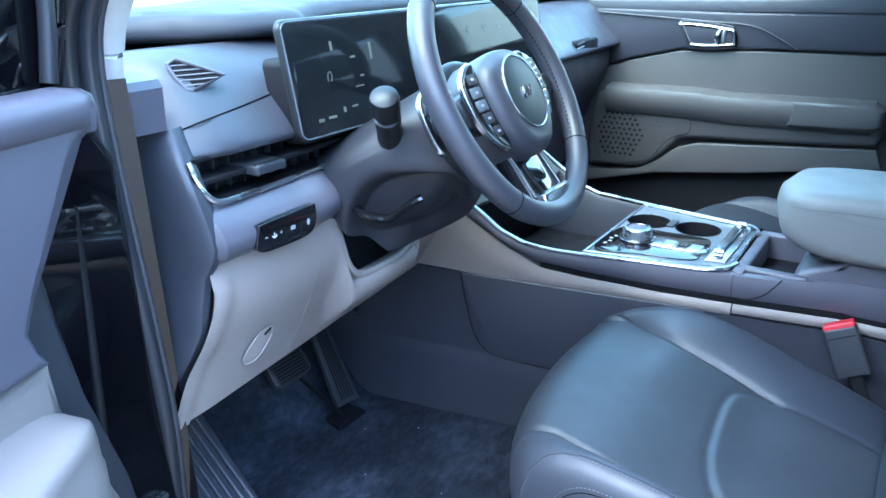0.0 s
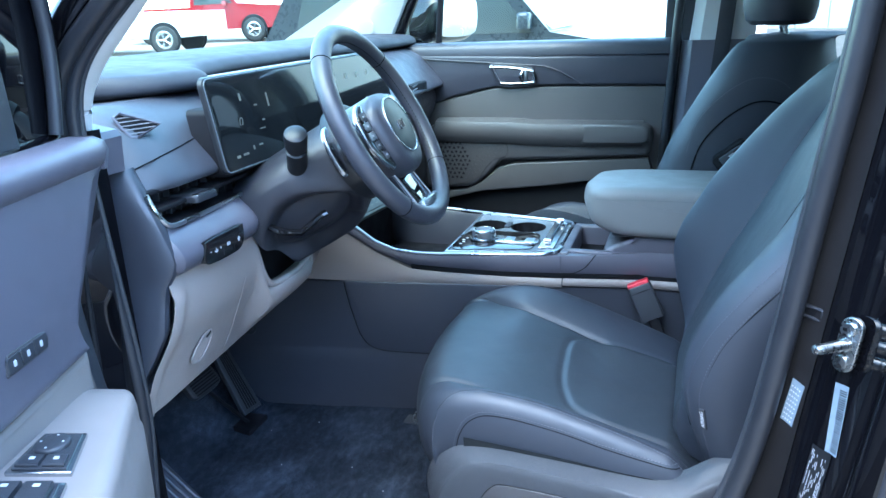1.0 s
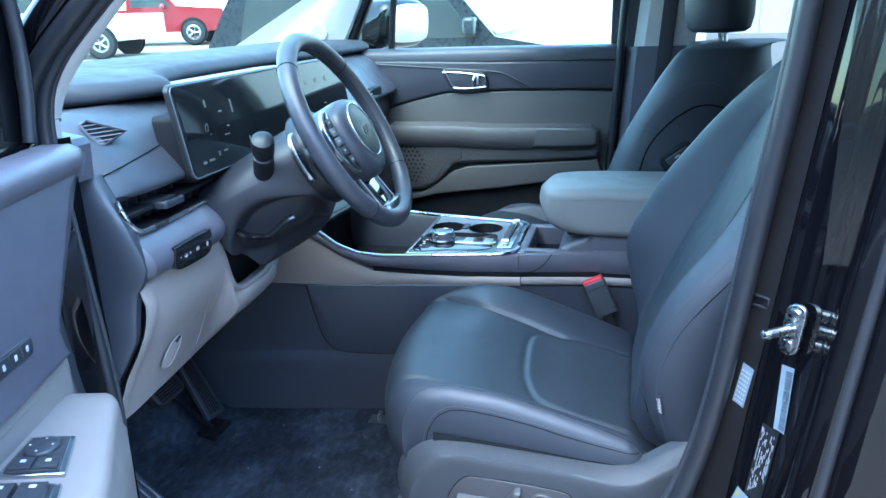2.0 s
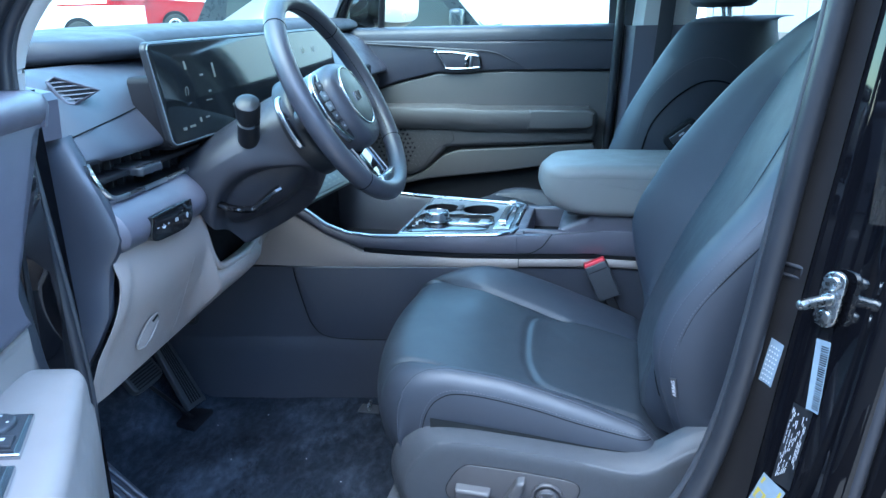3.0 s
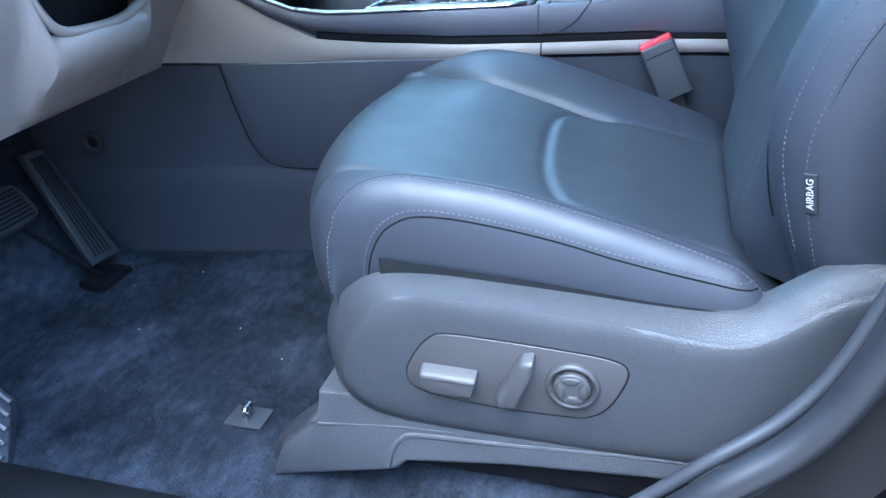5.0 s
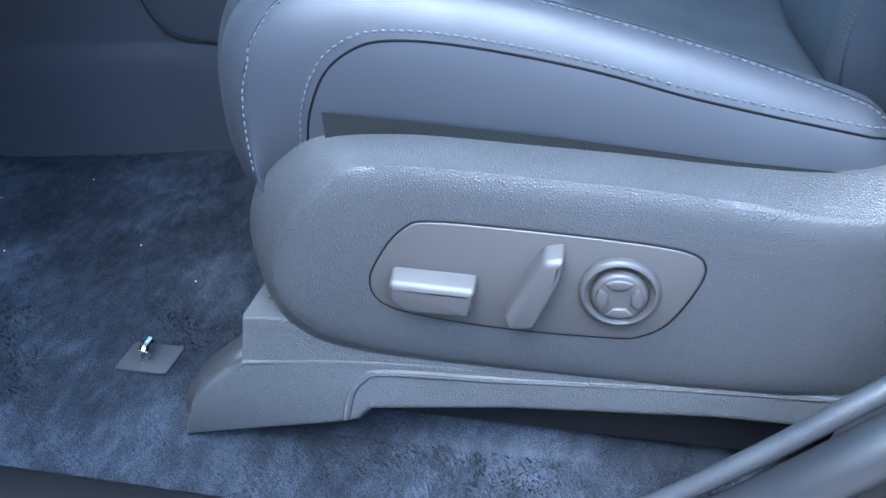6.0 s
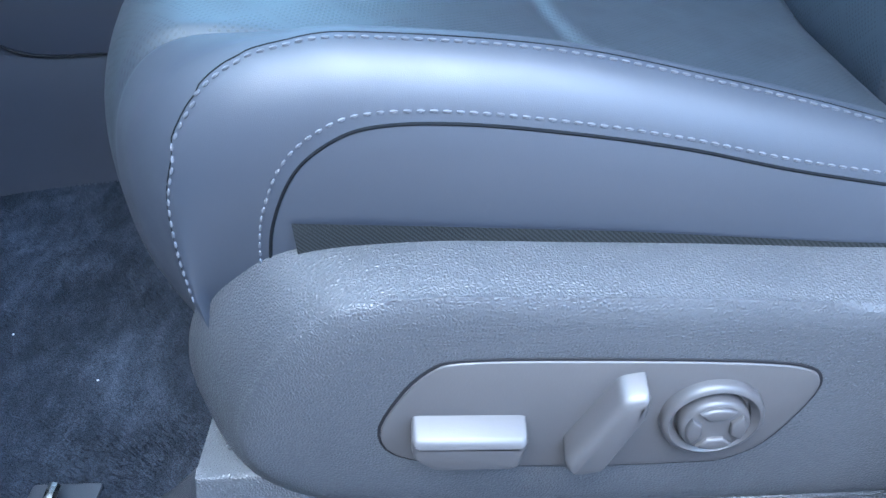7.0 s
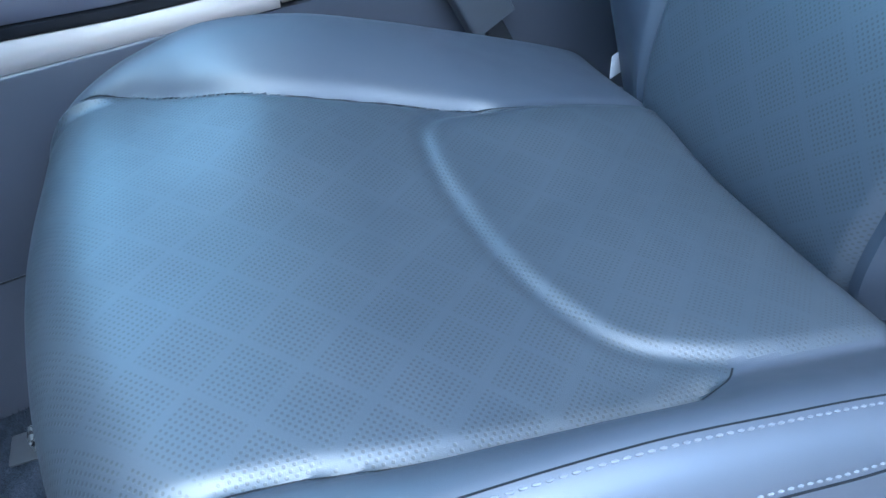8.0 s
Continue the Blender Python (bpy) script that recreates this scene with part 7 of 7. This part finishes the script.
mem = part("memory_switches", slab([(0.197, 1.000), (0.200, 1.008), (0.206, 1.010), (0.266, 1.012), (0.268, 1.009), (0.274, 0.992), (0.272, 0.989), (0.204, 0.989), (0.199, 0.992)], lambda a, b, h: on_door(a, b, h - 0.001), 0.003, 0.001), PANELGREY, ddoor, "dark seat memory switch strip")
for k in range(3):
    part("memory_key", slab(rounded(0.202 + 0.0235 * k, 0.991, 0.2245 + 0.0235 * k, 1.009, 0.002), lambda a, b, h: on_door(a, b, h + 0.0015), 0.002, 0.0008), DARK, mem)
    part("symbol", slab(rounded(0.211 + 0.0235 * k, 0.997, 0.216 + 0.0235 * k, 1.004, 0.0015), lambda a, b, h: on_door(a, b, h + 0.0034), 0.0004, 0.0001), WHITE, mem)
part("edge_seal", tube(smooth([on_door(-0.02, 1.15, -0.07), on_door(0.0, 0.95, -0.065), on_door(0.03, 0.72, -0.06), on_door(0.06, 0.50, -0.06), on_door(0.10, 0.36, -0.06)], 6), 0.006, 10), BLACK, ddoor)
part("door_shell", slab([(-0.05, 0.10), (1.08, 0.10), (1.08, 1.19), (0.9, 1.20), (-0.03, 1.19), (-0.09, 1.10), (-0.09, 0.30)], lambda a, b, h: on_door(a, b, h - 0.17), 0.108, 0.02, 4), PAINT, ddoor, "gloss black outer door shell")
part("window_frame", tube(smooth([on_door(-0.03, 1.185, -0.09), on_door(-0.055, 1.26, -0.09), on_door(-0.060, 1.33, -0.09), on_door(-0.045, 1.42, -0.09), on_door(0.05, 1.53, -0.085), on_door(0.3, 1.60, -0.085), on_door(0.8, 1.62, -0.08), on_door(1.04, 1.57, -0.08), on_door(1.06, 1.19, -0.09)], 6), 0.018, 10), PAINT, ddoor, "gloss black window frame")
part("sail_panel", slab([(-0.045, 1.18), (0.24, 1.18), (0.22, 1.30), (0.16, 1.42), (0.04, 1.50), (-0.045, 1.42), (-0.058, 1.32)], lambda a, b, h: on_door(a, b, h - 0.10), 0.02, 0.005), PAINT, ddoor, "gloss black sail panel behind the mirror")
part("sail_trim", slab([(0.06, 1.185), (0.23, 1.185), (0.20, 1.30), (0.10, 1.38), (0.065, 1.30)], lambda a, b, h: on_door(a, b, h - 0.082), 0.012, 0.005), DARK, ddoor)
part("frame_seal", tube(smooth([on_door(-0.02, 1.19, -0.072), on_door(-0.035, 1.27, -0.07), on_door(-0.038, 1.34, -0.07), on_door(-0.02, 1.42, -0.068), on_door(0.06, 1.51, -0.065)], 6), 0.009, 10), RUBBER, ddoor)
part("hinge_leaf", box(-0.86, 0.525, 0.585, -0.775, 0.535, 0.645, 0.004), PAINT, ddoor)
for z in (0.60, 0.63):
    part("hinge_bolt", disc((-0.80, 0.524, z), (0, -1, 0), 0.010, 0.008, 0.002, 6), STEEL, ddoor)
part("hinge_knuckle", tube([V3(-0.765, 0.52, 0.58), V3(-0.765, 0.52, 0.65)], 0.012, 12), STEEL, ddoor)
# ---- outside ----
GZ = -0.12
wallb = empty("white_building", "bright white metal-clad building beyond the car park", "building", (6, 26, GZ))
for k in range(47):
    part("cladding_panel", box(-15.3 + 0.9 * k, 25.0, GZ, -15.3 + 0.9 * k + 0.885, 25.25, 7.5, 0.02), WALLPAINT, wallb)
part("wall", box(-15.3, 25.2, GZ, 27.0, 26.5, 7.4, 0.02), WALLPAINT, wallb)

# unseen building added behind the viewer to hold back low sky light
shade = empty("unseen_shade_building", "unseen tan building added behind the viewer to block low sky light", "building", (0, -9, GZ))
part("wall", box(-26, -12.0, GZ, 26, -7.5, 6.2, 0.03), STUCCO, shade)
for k in range(13):
    for z in (0.9, 3.9):
        part("window", box(-25 + 4 * k, -7.56, z, -22.6 + 4 * k, -7.48, z + 1.7, 0.01), TINT, shade)


def vehicle(name, label, paint, at, turn, kind="suv", L=4.6, W=1.85, H=1.7):
    """A parked vehicle, its nose along +x before it is turned."""
    root = empty(name, label, "car", at)
    m = pose(*at, 0, 0, turn)

    def add(n, bm, material, text=""):
        bm.transform(m)
        return part(n, bm, material, root, text)

    if kind == "pickup":
        prof = [(-L / 2, 0.45), (-L / 2, 1.10), (-0.35, 1.12), (-0.28, 1.75), (-0.1, H), (0.75, H - 0.02), (1.25, 1.20), (L / 2 - 0.1, 1.08), (L / 2, 0.85), (L / 2, 0.42), (1.9, 0.40), (-2.0, 0.40)]
        glassp = [(-0.20, 1.18), (-0.16, 1.62), (0.70, 1.64), (1.10, 1.20)]
    else:
        prof = [(-L / 2, 0.45), (-L / 2, 1.05), (-L / 2 + 0.25, 1.45), (-L / 2 + 0.6, H), (0.35, H), (1.10, 1.08), (L / 2 - 0.15, 0.92), (L / 2, 0.70), (L / 2, 0.40), (1.5, 0.32), (-1.6, 0.32)]
        glassp = [(-L / 2 + 0.40, 1.08), (-L / 2 + 0.62, H - 0.12), (0.30, H - 0.12), (0.92, 1.08)]
    add("body", slab(prof, lambda a, b, h: V3(a, -W / 2 + h, b), W, 0.10, 4), paint)
    for s in (-1, 1):
        add("window", slab(glassp, lambda a, b, h: V3(a, s * (W / 2 - 0.004 + h), b), 0.008, 0.003), TINT)
        add("door_seam", box(0.0, -0.003, 0.5, 0.012, 0.003, 1.6, 0.001, Matrix.Translation((0.1, s * W / 2, 0))), BLACK)
        add("door_handle", box(-0.10, -0.02, 0.98, 0.08, 0.02, 1.01, 0.008, Matrix.Translation((-0.15, s * W / 2, 0))), CHROME)
        add("wing_mirror", box(-0.06, -0.10, 1.12, 0.08, 0.10, 1.28, 0.04, Matrix.Translation((0.85, s * (W / 2 + 0.08), 0))), paint)
        add("headlight", box(-0.05, -0.18, -0.08, 0.05, 0.18, 0.08, 0.03, Matrix.Translation((L / 2 - 0.04, s * (W / 2 - 0.25), 0.86))), CHROME)
        for x in (-L * 0.31, L * 0.31):
            add("arch", disc((x, s * (W / 2 - 0.02), 0.40), (0, s, 0), 0.44, 0.026, 0.01, 32), BLACK)
            add("tyre", disc((x, s * (W / 2 - 0.10), 0.37), (0, s, 0), 0.37, 0.14, 0.04, 32), TYRE)
            rim = add("rim", disc((x, s * (W / 2 + 0.03), 0.37), (0, s, 0), 0.24, 0.02, 0.01, 28, 0.17), CHROME)
            for k in range(5):
                a = 2 * math.pi * k / 5
                add("rim_spoke", tube([(x, s * (W / 2 + 0.04), 0.37), (x + 0.2 * math.cos(a), s * (W / 2 + 0.04), 0.37 + 0.2 * math.sin(a))], 0.03, 6), CHROME)
    add("windscreen", slab([(-W / 2 + 0.12, 0), (W / 2 - 0.12, 0), (W / 2 - 0.22, 0.62), (-W / 2 + 0.22, 0.62)], lambda a, b, h: V3(1.08 - 0.70 * b / 0.62 + 0.012, a, 1.12 + 0.9 * b - 0.02 + h), 0.012, 0.004), TINT)
    add("bumper", box(L / 2 - 0.15, -W / 2 + 0.1, 0.35, L / 2 + 0.06, W / 2 - 0.1, 0.60, 0.05), DARK if kind == "pickup" else paint)
    return root


def park(name, label, paint, x, y, turn, **k):
    return vehicle(name, label, paint, (x, y, ground_z(x, y)), turn, **k)


park("pickup_truck", "red pickup truck parked across the car park", REDPAINT, -15.85, 22.15, 15, kind="pickup", L=5.6, W=1.95, H=1.85)
park("pickup_truck", "white pickup truck parked beside the red one", WHITEPAINT, -15.65, 17.4, 195, kind="pickup", L=5.6, W=1.95, H=1.8)
park("parked_car", "blue-grey parked car with tinted glass", GREYPAINT, -2.5, 8.2, 0, L=4.3, H=1.95)
park("parked_car", "red parked car far behind", REDPAINT, -8.6, 21.5, 20, L=4.5, H=1.6)
